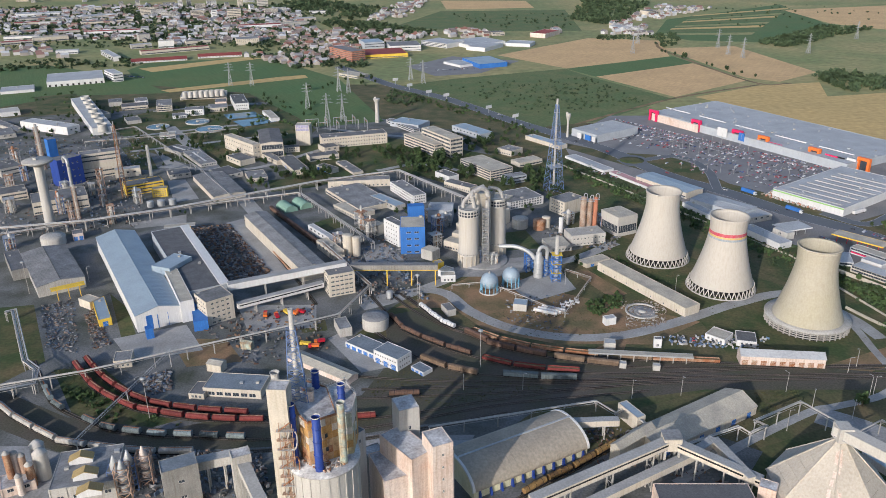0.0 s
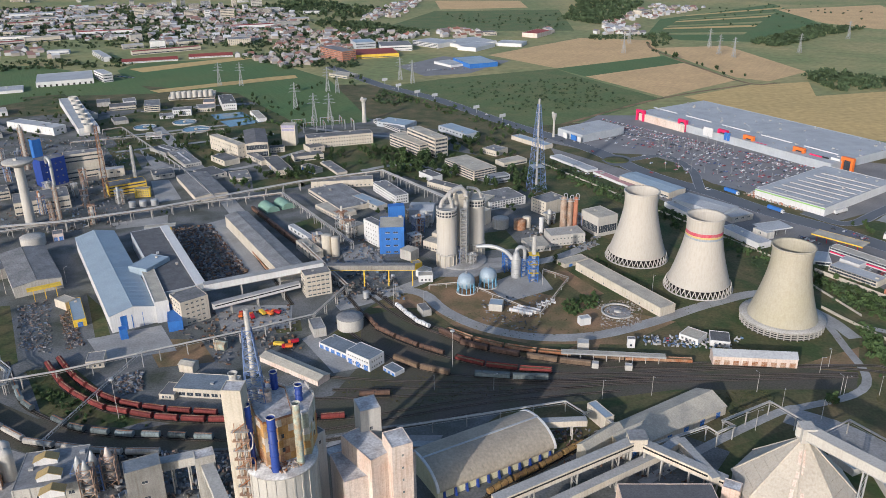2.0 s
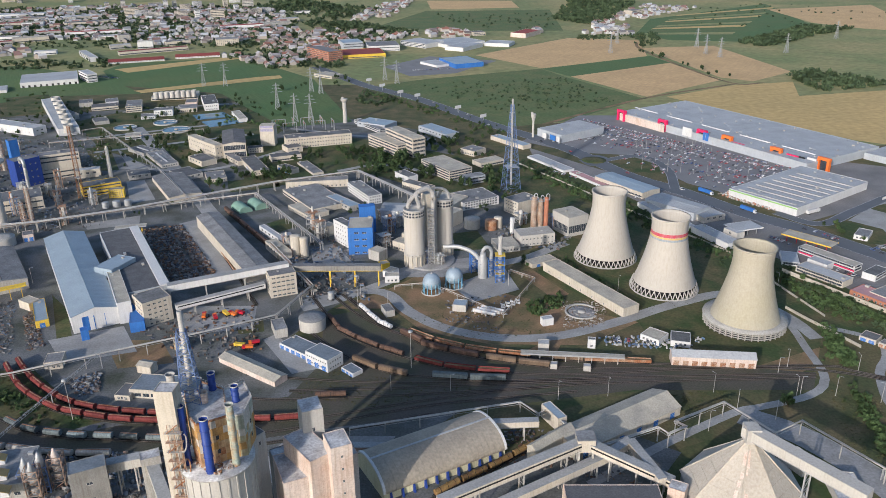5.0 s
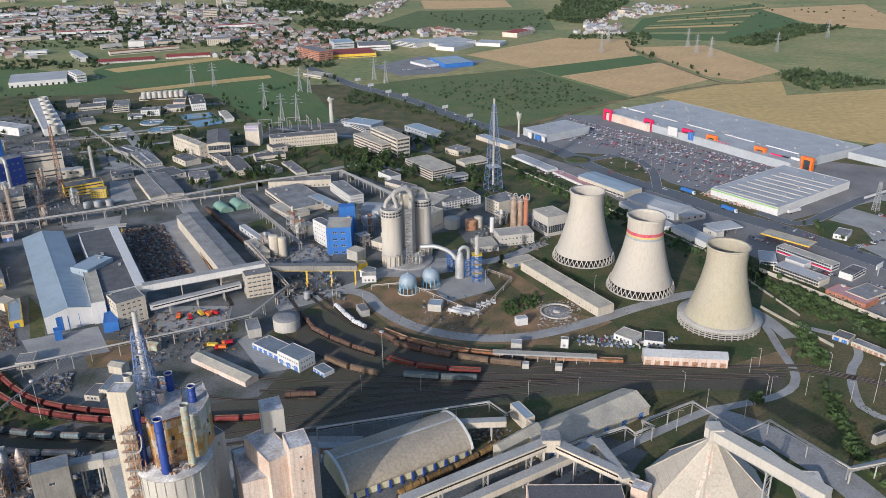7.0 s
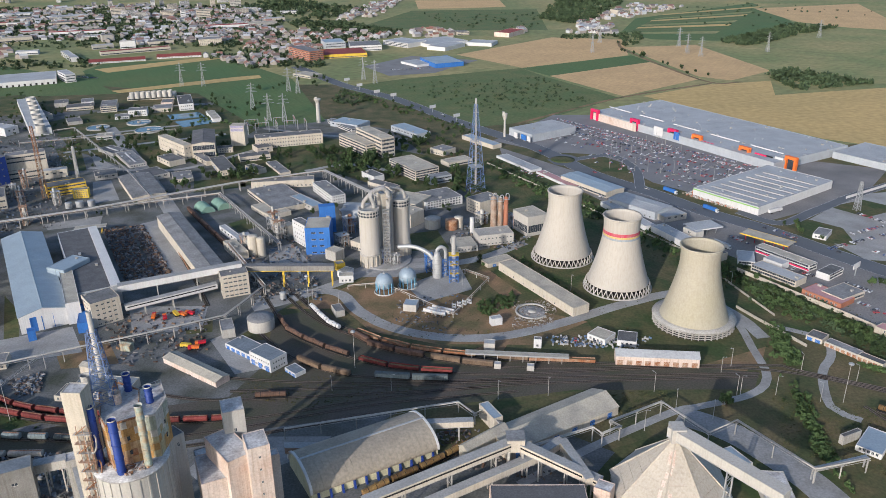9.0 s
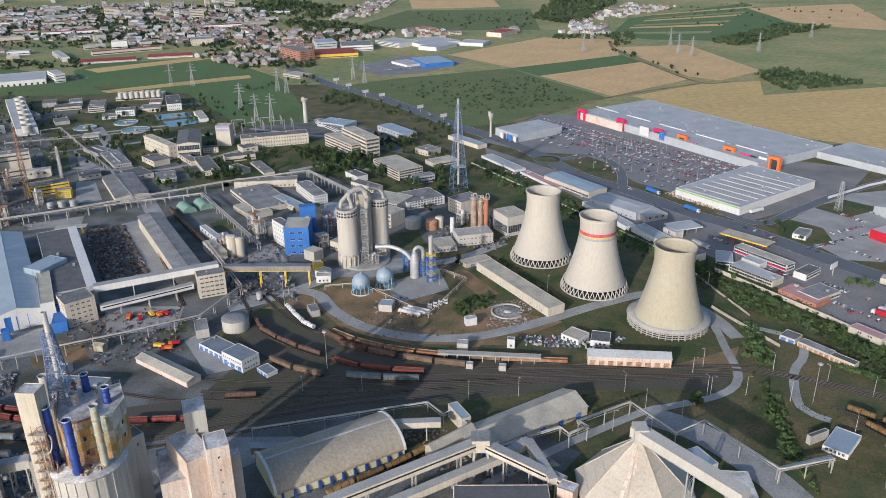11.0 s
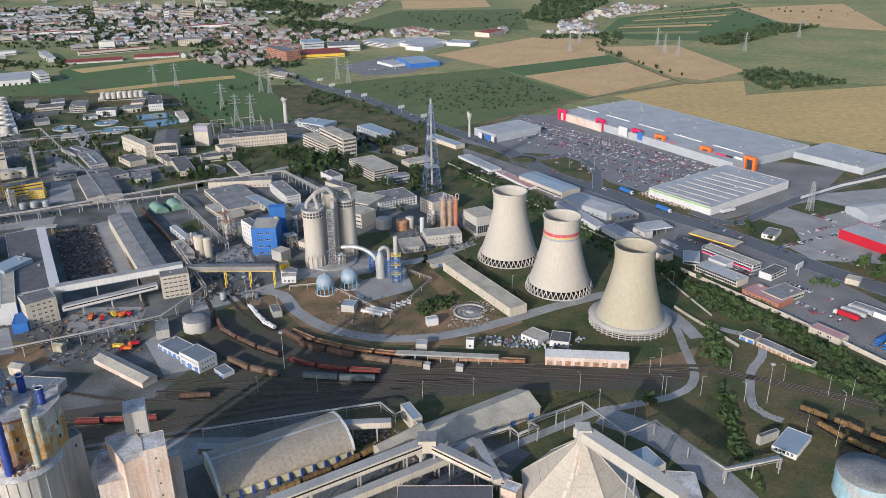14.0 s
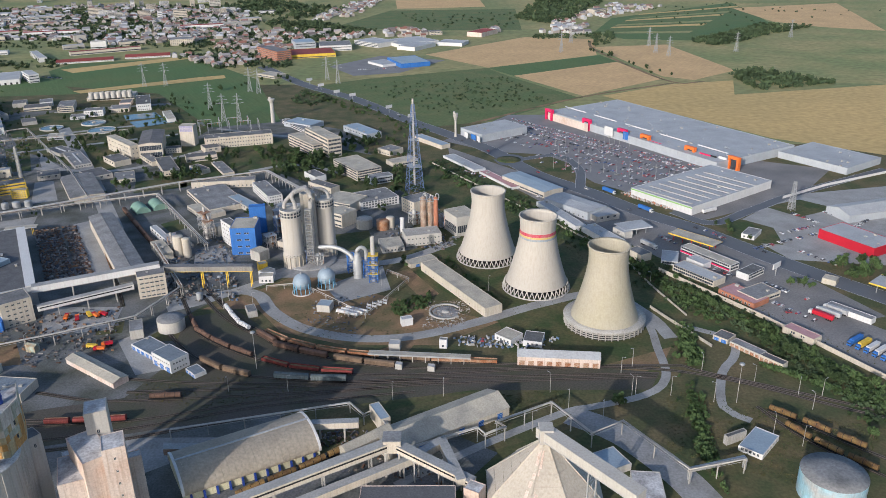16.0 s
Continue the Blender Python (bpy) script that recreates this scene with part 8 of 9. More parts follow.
for i in range(n):
    a, b = b0.lerp(b1, i / n), b0.lerp(b1, (i + 1) / n)
    g.bar(a + side, b + Vector((0, 0, 1.2)), 0.09)
    g.bar(a - side, b + Vector((0, 0, 1.2)), 0.09)
part("lattice", g, STEEL, beam)
for t in (0.02, 0.5, 0.98):
    c = b0.lerp(b1, t)
    part("post", Geo().tube((c.x, c.y, 0), (c.x, c.y, c.z), 0.3, n=8), STEEL, beam)

heap("deck_clutter", ((-57.5, 244.0), (-53.0, 239.0), (-44.0, 233.5), (-36.0, 240.0)), 150, 0.3, 1.8, "rusty pipe bits and brackets on the tower deck", palette("rusty_bits", [(0.36, 0.18, 0.09), (0.45, 0.38, 0.32), (0.22, 0.14, 0.10), (0.5, 0.47, 0.43)], 0.85, island=True), 0.5, 54.0)
# switch yard gantries
for k in range(9):
    c = Vector((-163.3, 935.6)).lerp(Vector((-96.7, 955.4)), (k % 5) / 4) + Vector((0, 22.0 * (k // 5)))
    root = thing("switch_gantry", c.x, c.y, 0, 18 if k % 2 else 108, "grey steel switch yard gantry", "gantry", "switch yard gantries")
    g = Geo()
    for s in (-8, 8):
        truss(g, (s, 0, 0), (s, 0, 12), 1.0, 0.6, 5, 0.16, 0.09)
    g.bar((-8, 0, 11.8), (8, 0, 11.8), 0.5)
    part("portal_frame", g, STEEL, root)
    for s in (-4, 0, 4):
        part("insulator", Geo().tube((s, 0, 9.6), (s, 0, 11.6), 0.25, n=8), BRICK, root)

yard_wall([(434.0, 675.0), (487.2, 708.4), (588.4, 757.9)], 2.6, "long white pipe-topped wall along the side road", WHITE)
mast(429.5, 645.5, 26, 4.5, 1.6, "grey lattice mast beside the side road", STEEL, 9)
rs = thing("sign_panel", *((Vector((434.3, 573.1)) + Vector((444.4, 555.7))) / 2), 0, -60.9, "white lettering bar on the red store front", "sign")
part("panel", Geo().box(-9, 9, -0.9, -0.6, 5.6, 6.6), WHITE, rs)
part("bracket", Geo().box(-0.2, 0.2, -0.6, 0.2, 0, 6.2), RED, rs)
for k in range(6):
    c = Vector((378.7, 459.0)).lerp(Vector((394.2, 440.0)), k / 5)
    root = thing("sign_panel", c.x, c.y, 0, -52, "dark red mark panel on the depot wall", "sign", "depot wall marks")
    part("panel", Geo().box(-1.2, 1.2, -0.5, -0.3, 0.8, 2.6), MAGENTA, root)
    part("bracket", Geo().box(-0.1, 0.1, -0.3, 0.3, 0, 1.5), STEEL, root)
sb = thing("painted_band", *((Vector((307.0, 551.7)) + Vector((332.0, 514.6))) / 2), 3.0, -56.5, "dark red painted band along the school front", "band")
part("band", Geo().box(-22, 22, -0.9, -0.5, 0.0, 0.9), MAGENTA, sb)
part("bracket", Geo().box(-0.2, 0.2, -0.5, 0.6, -3.0, 0.4), STEEL, sb)

# ---- wagons ----
def bogies(root, L):
    g = Geo()
    for s in (-1, 1):
        g.box(-1.5, 1.5, s * 0.85 - 0.08, s * 0.85 + 0.08, 0.7, 1.1)
        for x in (-0.95, 0.95):
            g.tube((x, s * 0.68, 0.92), (x, s * 0.82, 0.92), 0.46, n=10)
    me = g.mesh("bogie", DARK)
    for s in (-1, 1):
        part("bogie", me, None, root, at=pose(s * (L / 2 - 2.3), 0, 0))
    g = Geo().box(-L / 2, L / 2, -1.3, 1.3, 1.15, 1.45)
    for s in (-1, 1):
        g.tube((s * L / 2, -0.85, 1.25), (s * (L / 2 + 0.55), -0.85, 1.25), 0.2).tube((s * L / 2, 0.85, 1.25), (s * (L / 2 + 0.55), 0.85, 1.25), 0.2)
    part("chassis", g, DARK, root)


def wagon(kind, L, body, label):
    root = thing("freight_wagon", 0, -3000, 0, 0, label, "wagon", "freight wagons")
    bogies(root, L)
    a = L / 2
    if kind == "tank":
        r = 1.45
        part("barrel", Geo().path([(-a + 0.3, 0, 3.0), (-a + 0.35, 0, 3.0), (a - 0.35, 0, 3.0), (a - 0.3, 0, 3.0)], r, 20), body, root)
        part("dome", Geo().tube((0, 0, 4.3), (0, 0, 4.9), 0.6, n=14).box(-1.6, 1.6, -0.5, 0.5, 4.45, 4.55), body, root)
        for s in (-a * 0.6, 0.0, a * 0.6):
            part("strap", Geo().tube((s - 0.12, 0, 3.0), (s + 0.12, 0, 3.0), r + 0.04, n=20), DARK, root)
    elif kind == "hopper":
        part("body", Geo().section([(-1.0, 1.5), (1.0, 1.5), (1.5, 2.4), (1.5, 3.5), (1.1, 4.05), (0, 4.3), (-1.1, 4.05), (-1.5, 3.5), (-1.5, 2.4)], -a + 0.4, a - 0.4), body, root, at=pose(0, 0, 0, 0, 0, 90))
        for k in range(6):
            x = -a + 0.6 + k * (L - 1.2) / 5
            part("rib", Geo().section([(-1.56, 2.4), (-1.56, 3.5), (-1.15, 4.1), (0, 4.36), (1.15, 4.1), (1.56, 3.5), (1.56, 2.4), (1.45, 2.4), (1.45, 3.45), (0, 4.2), (-1.45, 3.45), (-1.45, 2.4)], -0.08, 0.08), body, root, at=pose(x, 0, 0, 0, 0, 90))
        part("roof_walk", Geo().box(-a + 0.6, a - 0.6, -0.3, 0.3, 4.36, 4.44), RUST, root)
    elif kind == "covered":
        part("body", Geo().box(-a + 0.15, a - 0.15, -1.4, 1.4, 1.45, 3.7), body, root)
        part("roof", Geo().section([(-1.5, 3.7), (1.5, 3.7), (1.2, 4.1), (0.5, 4.32), (-0.5, 4.32), (-1.2, 4.1)], -a + 0.1, a - 0.1), body, root, at=pose(0, 0, 0, 0, 0, 90))
        n = int(L / 1.6)
        me = Geo().box(-0.06, 0.06, -1.47, 1.47, 1.45, 3.7).mesh("post", body)
        for k in range(n + 1):
            part("post", me, None, root, at=pose(-a + 0.25 + k * (L - 0.5) / n, 0, 0))
        for s in (-1, 1):
            part("door", Geo().box(-1.3, 1.3, s * 1.52 - 0.04, s * 1.52 + 0.04, 1.5, 3.6), body, root)
    else:
        g = Geo().box(-a, a, -1.4, 1.4, 1.45, 1.6)
        for q in ((-a, a, -1.42, -1.32), (-a, a, 1.32, 1.42), (-a, -a + 0.1, -1.32, 1.32), (a - 0.1, a, -1.32, 1.32)):
            g.box(*q, 1.6, 3.3)
        part("body", g, body, root)
        part("load", Geo().section([(-1.3, 1.6), (1.3, 1.6), (1.3, 2.5), (0.6, 2.9), (-0.4, 2.8), (-1.3, 2.5)], -a + 0.15, a - 0.15), DIRT if kind == "open" else PIPE, root, at=pose(0, 0, 0, 0, 0, 90))
        n = int(L / 1.8)
        me = Geo().box(-0.07, 0.07, -1.5, 1.5, 1.5, 3.3)
        for k in range(n + 1):
            x = -a + 0.1 + k * (L - 0.2) / n
            part("stake", Geo().box(x - 0.06, x + 0.06, -1.5, -1.42, 1.5, 3.3).box(x - 0.06, x + 0.06, 1.42, 1.5, 1.5, 3.3), body, root)
    return root


def along(line, s):
    for a, b in zip(line, line[1:]):
        d = (b - a).length
        if s <= d:
            return a + (b - a) * (s / d), math.degrees(math.atan2(b.y - a.y, b.x - a.x))
        s -= d
    return None, None


def near_s(line, x, y):
    best, at, s = 1e9, 0, 0.0
    for a, b in zip(line, line[1:]):
        d = math.hypot(a.x - x, a.y - y)
        if d < best:
            best, at = d, s
        s += (b - a).length
    return at


def train(line, p, q, master, L, gap=1.3, skip=()):
    """Coupled wagons from the place p to the place q on a track."""
    s, e = sorted((near_s(line, *p), near_s(line, *q)))
    s += L / 2
    i = 0
    while s + L / 2 <= e + 2:
        c, rot = along(line, s)
        if c is None:
            break
        if i not in skip:
            copy_thing(master, pose(c.x, c.y, 0.0, 0, 0, rot))
        i += 1
        s += L + gap


RED_HOPPER = wagon("hopper", 13, WAGON_RED, "dusty red hopper wagon in a curved train")
GREY_HOPPER = wagon("hopper", 10, WAGON_GREY, "short grey hopper wagon in the yard")
DARK_TANK = wagon("tank", 17, WAGON_BROWN, "dark brown tank wagon in the yard")
WHITE_TANK = wagon("tank", 12, WHITE, "white tank wagon by the works road")
BROWN_BOX = wagon("covered", 18, WAGON_BROWN, "dark brown covered wagon in the yard")
TAN_BOX = wagon("covered", 18, WAGON_TAN, "tan covered wagon with faded markings")
GREY_BOX = wagon("covered", 20, WAGON_GREY, "grey covered wagon with pale stripes")
RED_OPEN = wagon("open", 18, WAGON_RED, "red open wagon in the yard")
RUST_OPEN = wagon("open", 19, RUST, "rust-brown open wagon with pale top edge")
YEL_TANK = wagon("tank", 14, WAGON_YELLOW, "rusty yellow tank wagon on the siding")
PALE_HOPPER = wagon("hopper", 17, CONCRETE, "dust-covered pale hopper wagon")
train(T_RED_IN, (-211.6, 404.2), (-106.8, 347.9), RED_HOPPER, 13)
train(T_RED_OUT, (-215.3, 397.9), (-93.7, 341.8), RED_HOPPER, 13)
train(T_RED_OUT, (-79.1, 341.6), (-29.8, 346.0), RED_HOPPER, 13)
train(T_GREY, (-227.0, 380.0), (-90.6, 326.9), GREY_HOPPER, 10, 3.5, (3, 11))
train(T_FRONT, (-254.5, 369.0), (-107.7, 316.3), PALE_HOPPER, 17)
train(T_A, (-36.6, 456.9), (18.2, 404.1), DARK_TANK, 17)
train(T_A, (19.8, 402.8), (77.0, 387.6), RED_OPEN, 18)
train(T_B, (10.6, 433.6), (63.0, 403.4), BROWN_BOX, 18)
train(T_B, (64.3, 403.4), (102.3, 393.4), TAN_BOX, 18)
train(T_C, (17.7, 434.9), (99.5, 403.5), RUST_OPEN, 19)
train(T_C, (100.8, 403.5), (167.8, 394.9), TAN_BOX, 18, 1.0, (1, 2, 4))
train(T_C, (100.8, 403.5), (167.8, 394.9), RUST_OPEN, 18, 1.0, (0, 3, 5, 6))
train(T_D, (-15.0, 403.3), (30.2, 384.7), TAN_BOX, 18)
train(T_D, (30.5, 384.7), (75.7, 379.9), GREY_BOX, 20)
train(T_TANK, (-17.9, 470.3), (4.6, 438.0), WHITE_TANK, 12)
train(T_YEL, (297.3, 333.5), (328.4, 293.3), YEL_TANK, 14, 2)
train(T_YEL2, (296.1, 345.3), (350.8, 290.9), YEL_TANK, 14, 3, (3, 5, 6))
train(T_STORE, (-170.3, 634.5), (-113.0, 527.3), RUST_OPEN, 19)
train(T_STORE2, (-155.3, 663.9), (-80.9, 549.4), BROWN_BOX, 18)
train(T_SHED, (34.9, 283.5), (85.9, 322.1), YEL_TANK, 14, 1.5)
train(T_H, (-30.9, 364.4), (-9.5, 364.6), DARK_TANK, 17)
for m in (RED_HOPPER, GREY_HOPPER, DARK_TANK, WHITE_TANK, BROWN_BOX, TAN_BOX, GREY_BOX, RED_OPEN, RUST_OPEN, YEL_TANK, PALE_HOPPER):
    for o in (*m.children_recursive, m):
        bpy.data.objects.remove(o)


# ---- cars, vans and lorries ----
def car_geo(van=False):
    L, w = (4.9, 0.95) if van else (4.2, 0.86)
    g = Geo()
    low = [(-L / 2, 0.35), (L / 2, 0.35), (L / 2, 0.72), (L / 2 - 0.95, 0.92), (-L / 2 + 0.25, 0.98), (-L / 2, 0.85)]
    g.section(low, -w, w)
    top = [(-L / 2 + 0.35, 0.95), (L / 2 - 1.15, 0.9), (L / 2 - 1.9, 1.42), (-L / 2 + 0.95, 1.45)] if not van else [(-L / 2 + 0.05, 0.9), (L / 2 - 0.75, 0.9), (L / 2 - 1.5, 1.95), (-L / 2 + 0.1, 2.0)]
    g.section([(x * 0.86, z + 0.03) if z > 1.2 else (x * 0.8, z) for x, z in top], -w * 0.72, w * 0.72)
    for x in (-L / 2 + 0.75, L / 2 - 0.8):
        for s in (-1, 1):
            g.tube((x, s * (w - 0.18), 0.31), (x, s * (w + 0.02), 0.31), 0.31, n=8, mi=1)
    gl = Geo().section([(x * 0.97, z - 0.02) for x, z in top], -w * 0.86, w * 0.86)
    return g, gl


CAR, CAR_GLASS = car_geo()
VAN, VAN_GLASS = car_geo(True)
CAR_ME, CARGL_ME = CAR.mesh("car", CARPAINT, TYRE), CAR_GLASS.mesh("window", GLASS)
VAN_ME, VANGL_ME = VAN.mesh("van", WHITE, TYRE), VAN_GLASS.mesh("window", GLASS)
SPENT = [0]
FAR_CARS = Geo()


def car(x, y, rot, van=False, label="parked car on asphalt, plain paint", group="parked cars"):
    ob = solid("van" if van else "car", VAN_ME if van else CAR_ME, None, "white delivery van on the asphalt" if van else label, "van" if van else "car", pose(x, y, 0.09, 0, 0, rot), group)
    part("window", VANGL_ME if van else CARGL_ME, None, ob)


def row_of_cars(p, q, fill, rng, turn, as_things=True, pitch=2.75):
    p, q = Vector(p), Vector(q)
    n = int((q - p).length / pitch)
    base = math.degrees(math.atan2((q - p).y, (q - p).x))
    for i in range(n):
        if rng.random() > fill:
            continue
        c = p.lerp(q, (i + 0.5) / n)
        rot = base + 90 + turn + rng.choice((0, 180)) + rng.uniform(-3, 3)
        if as_things:
            car(c.x, c.y, rot)
        else:
            m = pose(c.x, c.y, 0.12, 0, 0, rot)
            FAR_CARS.add([m @ Vector(v) for v in CAR.v], [f for f in CAR.f])


rng = random.Random(11)
pa, pb, pc, pd = [Vector(q) for q in ((215.7, 988.0), (393.3, 765.6), (301.0, 710.6), (175.3, 868.5))]
for k in range(14):
    t = k / 13
    gap = 0.012 if k % 2 else -0.012
    a, b = pa.lerp(pd, t + gap), pb.lerp(pc, t + gap)
    if k > 9:
        a = a.lerp(b, 0.35)
    row_of_cars(a, b, (0.7, 0.65, 0.65, 0.55, 0.5, 0.42, 0.4, 0.32, 0.25, 0.3, 0.25, 0.2, 0.15, 0.1)[k], rng, 0, k in (4, 7, 10))
for a, b, f in (((132.5, 824.3), (160.2, 786.0), 0.5), ((366.1, 559.4), (401.7, 577.7), 0.7), ((297.8, 531.8), (325.6, 497.2), 0.15), ((319.8, 529.1), (334.2, 511.0), 0.6), ((426.1, 637.1), (440.5, 609.7), 0.7), ((-15.5, 1350.8), (51.9, 1363.6), 0.6), ((-532.0, 1323.8), (-493.2, 1307.0), 0.8), ((135.2, 425.9), (175.1, 421.1), 0.4), ((439.5, 582.3), (490.3, 625.1), 0.5), ((348.8, 462.2), (350.2, 450.3), 0.5)):
    row_of_cars(a, b, f, rng, 0)
for a, b, f in (((398.0, 590.0), (432.0, 606.0), 0.8), ((404.0, 578.0), (438.0, 594.0), 0.7), ((395.0, 560.0), (420.0, 520.0), 0.5), ((340.0, 600.0), (352.0, 578.0), 0.6), ((300.0, 590.0), (318.0, 556.0), 0.5),
                ((345.0, 470.0), (362.0, 442.0), 0.6), ((350.0, 500.0), (372.0, 470.0), 0.6), ((330.0, 690.0), (300.0, 735.0), 0.4), ((215.0, 690.0), (236.0, 660.0), 0.4), ((150.0, 770.0), (172.0, 745.0), 0.5), ((455.0, 640.0), (470.0, 610.0), 0.7)):
    row_of_cars(a, b, f, rng, 0, False)
far = solid("parked_cars", FAR_CARS, palette("far_car_paint", [(0.42, 0.42, 0.42), (0.05, 0.05, 0.06), (0.03, 0.03, 0.035), (0.25, 0.26, 0.28), (0.35, 0.03, 0.03), (0.05, 0.09, 0.22), (0.45, 0.46, 0.47), (0.08, 0.08, 0.09), (0.70, 0.70, 0.69)], 0.3, island=True), "dense rows of parked cars on the mall car park", "cars", kind="stuff")
main = spline([(-84.6, 1231.9), (2.7, 1124.9), (81.7, 995.9), (141.5, 909.5), (182.2, 845.0), (221.4, 757.1), (264.4, 700.0), (299.8, 644.4), (354.9, 571.1), (381.8, 529.2), (422.6, 474.2)], 6)
for s in (40, 95, 170, 260, 330, 420, 470, 560, 640, 700, 760, 830):
    c, rot = along(main, s + rng.uniform(-10, 10))
    if c:
        side = rng.choice((-1, 1))
        car(c.x - math.sin(radians(rot)) * 4.5 * side, c.y + math.cos(radians(rot)) * 4.5 * side, rot, s in (260, 640), "car driving lane, plain paint")


def lorry(x, y, rot, box, cab, label, L=13.5):
    root = thing("lorry", x, y, 0.12, rot, label, "lorry", "lorries")
    part("trailer", Geo().box(-L / 2, L / 2 - 2.6, -1.25, 1.25, 1.1, 3.9), box, root)
    part("cab", Geo().section([(L / 2 - 2.2, 0.6), (L / 2, 0.6), (L / 2, 2.0), (L / 2 - 0.3, 3.2), (L / 2 - 2.2, 3.4)], -1.2, 1.2), cab, root)
    part("windscreen", Geo().box(L / 2 - 0.2, L / 2 + 0.03, -1.1, 1.1, 1.9, 2.7), GLASS, root)
    for wx in (-L / 2 + 1.2, -L / 2 + 2.5, -L / 2 + 3.8, L / 2 - 3.2, L / 2 - 1.1):
        part("wheel", Geo().tube((wx, -1.25, 0.5), (wx, -0.9, 0.5), 0.5).tube((wx, 0.9, 0.5), (wx, 1.25, 0.5), 0.5), TYRE, root)
    part("chassis", Geo().box(-L / 2, L / 2, -0.5, 0.5, 0.7, 1.1), DARK, root)


RD = -58
lorry(282.1, 697.9, RD, BLUE, WHITE, "blue articulated lorry on the main road", 16)
lorry(303.9, 648.5, RD, BLUE, WHITE, "blue articulated lorry with a white cab", 16)
lorry(357.6, 642.5, 30, WHITE, WHITE, "white box trailer beside the garden store", 16)
lorry(287.1, 567.7, RD, STEEL, WHITE, "grey tarpaulin lorry on the depot yard", 16)
for k in range(3):
    c = Vector((367.4, 448.3)).lerp(Vector((379.8, 455.0)), k / 2)
    lorry(c.x, c.y, 128, (RED, ROOF_WHITE, ROOF_WHITE)[k], WHITE, ("red tarpaulin lorry on the truck depot yard", "pale tarpaulin lorry on the truck depot yard", "pale tarpaulin lorry on the truck depot yard")[k], 16)
for k in range(5):
    c = Vector((372.8, 414.9)).lerp(Vector((384.0, 397.6)), k / 4)
    lorry(c.x, c.y, 215, (BLUE, YELLOW, WHITE, WHITE, STEEL)[k], BLUE, "tarpaulin trailer parked along the yard wall", 14)
for k, (x, y) in enumerate(((-118.1, 459.9), (-110.4, 458.2), (-104.6, 462.8), (-100.0, 462.0), (-95.8, 463.5), (-86.0, 421.0), (-80.4, 418.1), (-77.8, 423.6))):
    root = thing("tipper_lorry", x, y, 0.05, 100 + 14 * k, "orange-red works tipper lorry parked in the yard", "lorry", "works lorries")
    part("tub", Geo().section([(-3.4, 1.2), (0.8, 1.2), (1.1, 2.6), (-3.7, 2.6)], -1.2, 1.2), (ORANGE, RED, YELLOW)[k % 3], root)
    part("cab", Geo().box(1.2, 3.0, -1.15, 1.15, 0.7, 2.7), (RED, ORANGE, YELLOW)[k % 3], root)
    part("windscreen", Geo().box(2.9, 3.04, -1.0, 1.0, 1.7, 2.5), GLASS, root)
    for wx in (-2.6, -1.4, 2.0):
        part("wheel", Geo().tube((wx, -1.2, 0.5), (wx, -0.8, 0.5), 0.5).tube((wx, 0.8, 0.5), (wx, 1.2, 0.5), 0.5), TYRE, root)

# ---- trees ----
def crown_geo(rng, rx, rz, n, leaf):
    g = Geo()
    lumps = [(Vector((rng.gauss(0, 0.4), rng.gauss(0, 0.4), rng.uniform(-0.5, 0.6))), rng.uniform(0.35, 0.6)) for _ in range(7)]
    for i in range(n):
        c, r = rng.choice(lumps)
        d = Vector((rng.gauss(0, 1), rng.gauss(0, 1), rng.gauss(0, 1))).normalized() * r * rng.uniform(0.6, 1.0) + c
        p = Vector((d.x * rx, d.y * rx, d.z * rz))
        a = Vector((rng.gauss(0, 1), rng.gauss(0, 1), rng.gauss(0, 1))).normalized()
        b = a.orthogonal().normalized()
        s = leaf * rng.uniform(0.6, 1.3)
        g.add([p - a * s, p + b * s * 0.7, p + a * s, p - b * s * 0.7], [(0, 1, 2, 3)])
    return g


trng = random.Random(5)
TREES = []
for k in range(5):
    h = (8.5, 7.0, 10, 6.0, 11)[k]
    rx, rz = h * 0.36, h * 0.40
    trunk = Geo().tube((0, 0, -0.2), (0.1, 0, h * 0.45), h * 0.035, h * 0.02, 7)
    for j in range(5):
        a = j * 1.26 + k
        trunk.tube((0.05, 0, h * (0.25 + 0.04 * j)), (math.cos(a) * rx * 0.7, math.sin(a) * rx * 0.7, h * (0.5 + 0.06 * j)), h * 0.014, h * 0.005, 5)
    crown = crown_geo(trng, rx, rz, 300, h * 0.075)
    crown.v = [(x, y, z + h * 0.6) for x, y, z in crown.v]
    TREES.append((trunk.mesh("tree", BARK), crown.mesh("crown", LEAF), crown))


PLANTED = [0]
COPSE = Geo()


def tree(x, y, k, s, label="green broadleaf tree with an uneven crown"):
    PLANTED[0] += 1
    if PLANTED[0] > 290:
        COPSE.add([(vx * s + x, vy * s + y, vz * s) for vx, vy, vz in TREES[k][2].v], TREES[k][2].f)
        return
    root = solid("tree", TREES[k][0], None, label, "tree", pose(x, y, 0, 0, 0, trng.uniform(0, 360)) @ Matrix.Diagonal((s, s, s * trng.uniform(0.85, 1.15), 1)), "trees")
    part("crown", TREES[k][1], None, root)


def scatter(quad, n, rng):
    a, b, c, d = [Vector(q) for q in quad]
    for _ in range(n):
        u, v = rng.random(), rng.random()
        yield a.lerp(b, u).lerp(d.lerp(c, u), v)


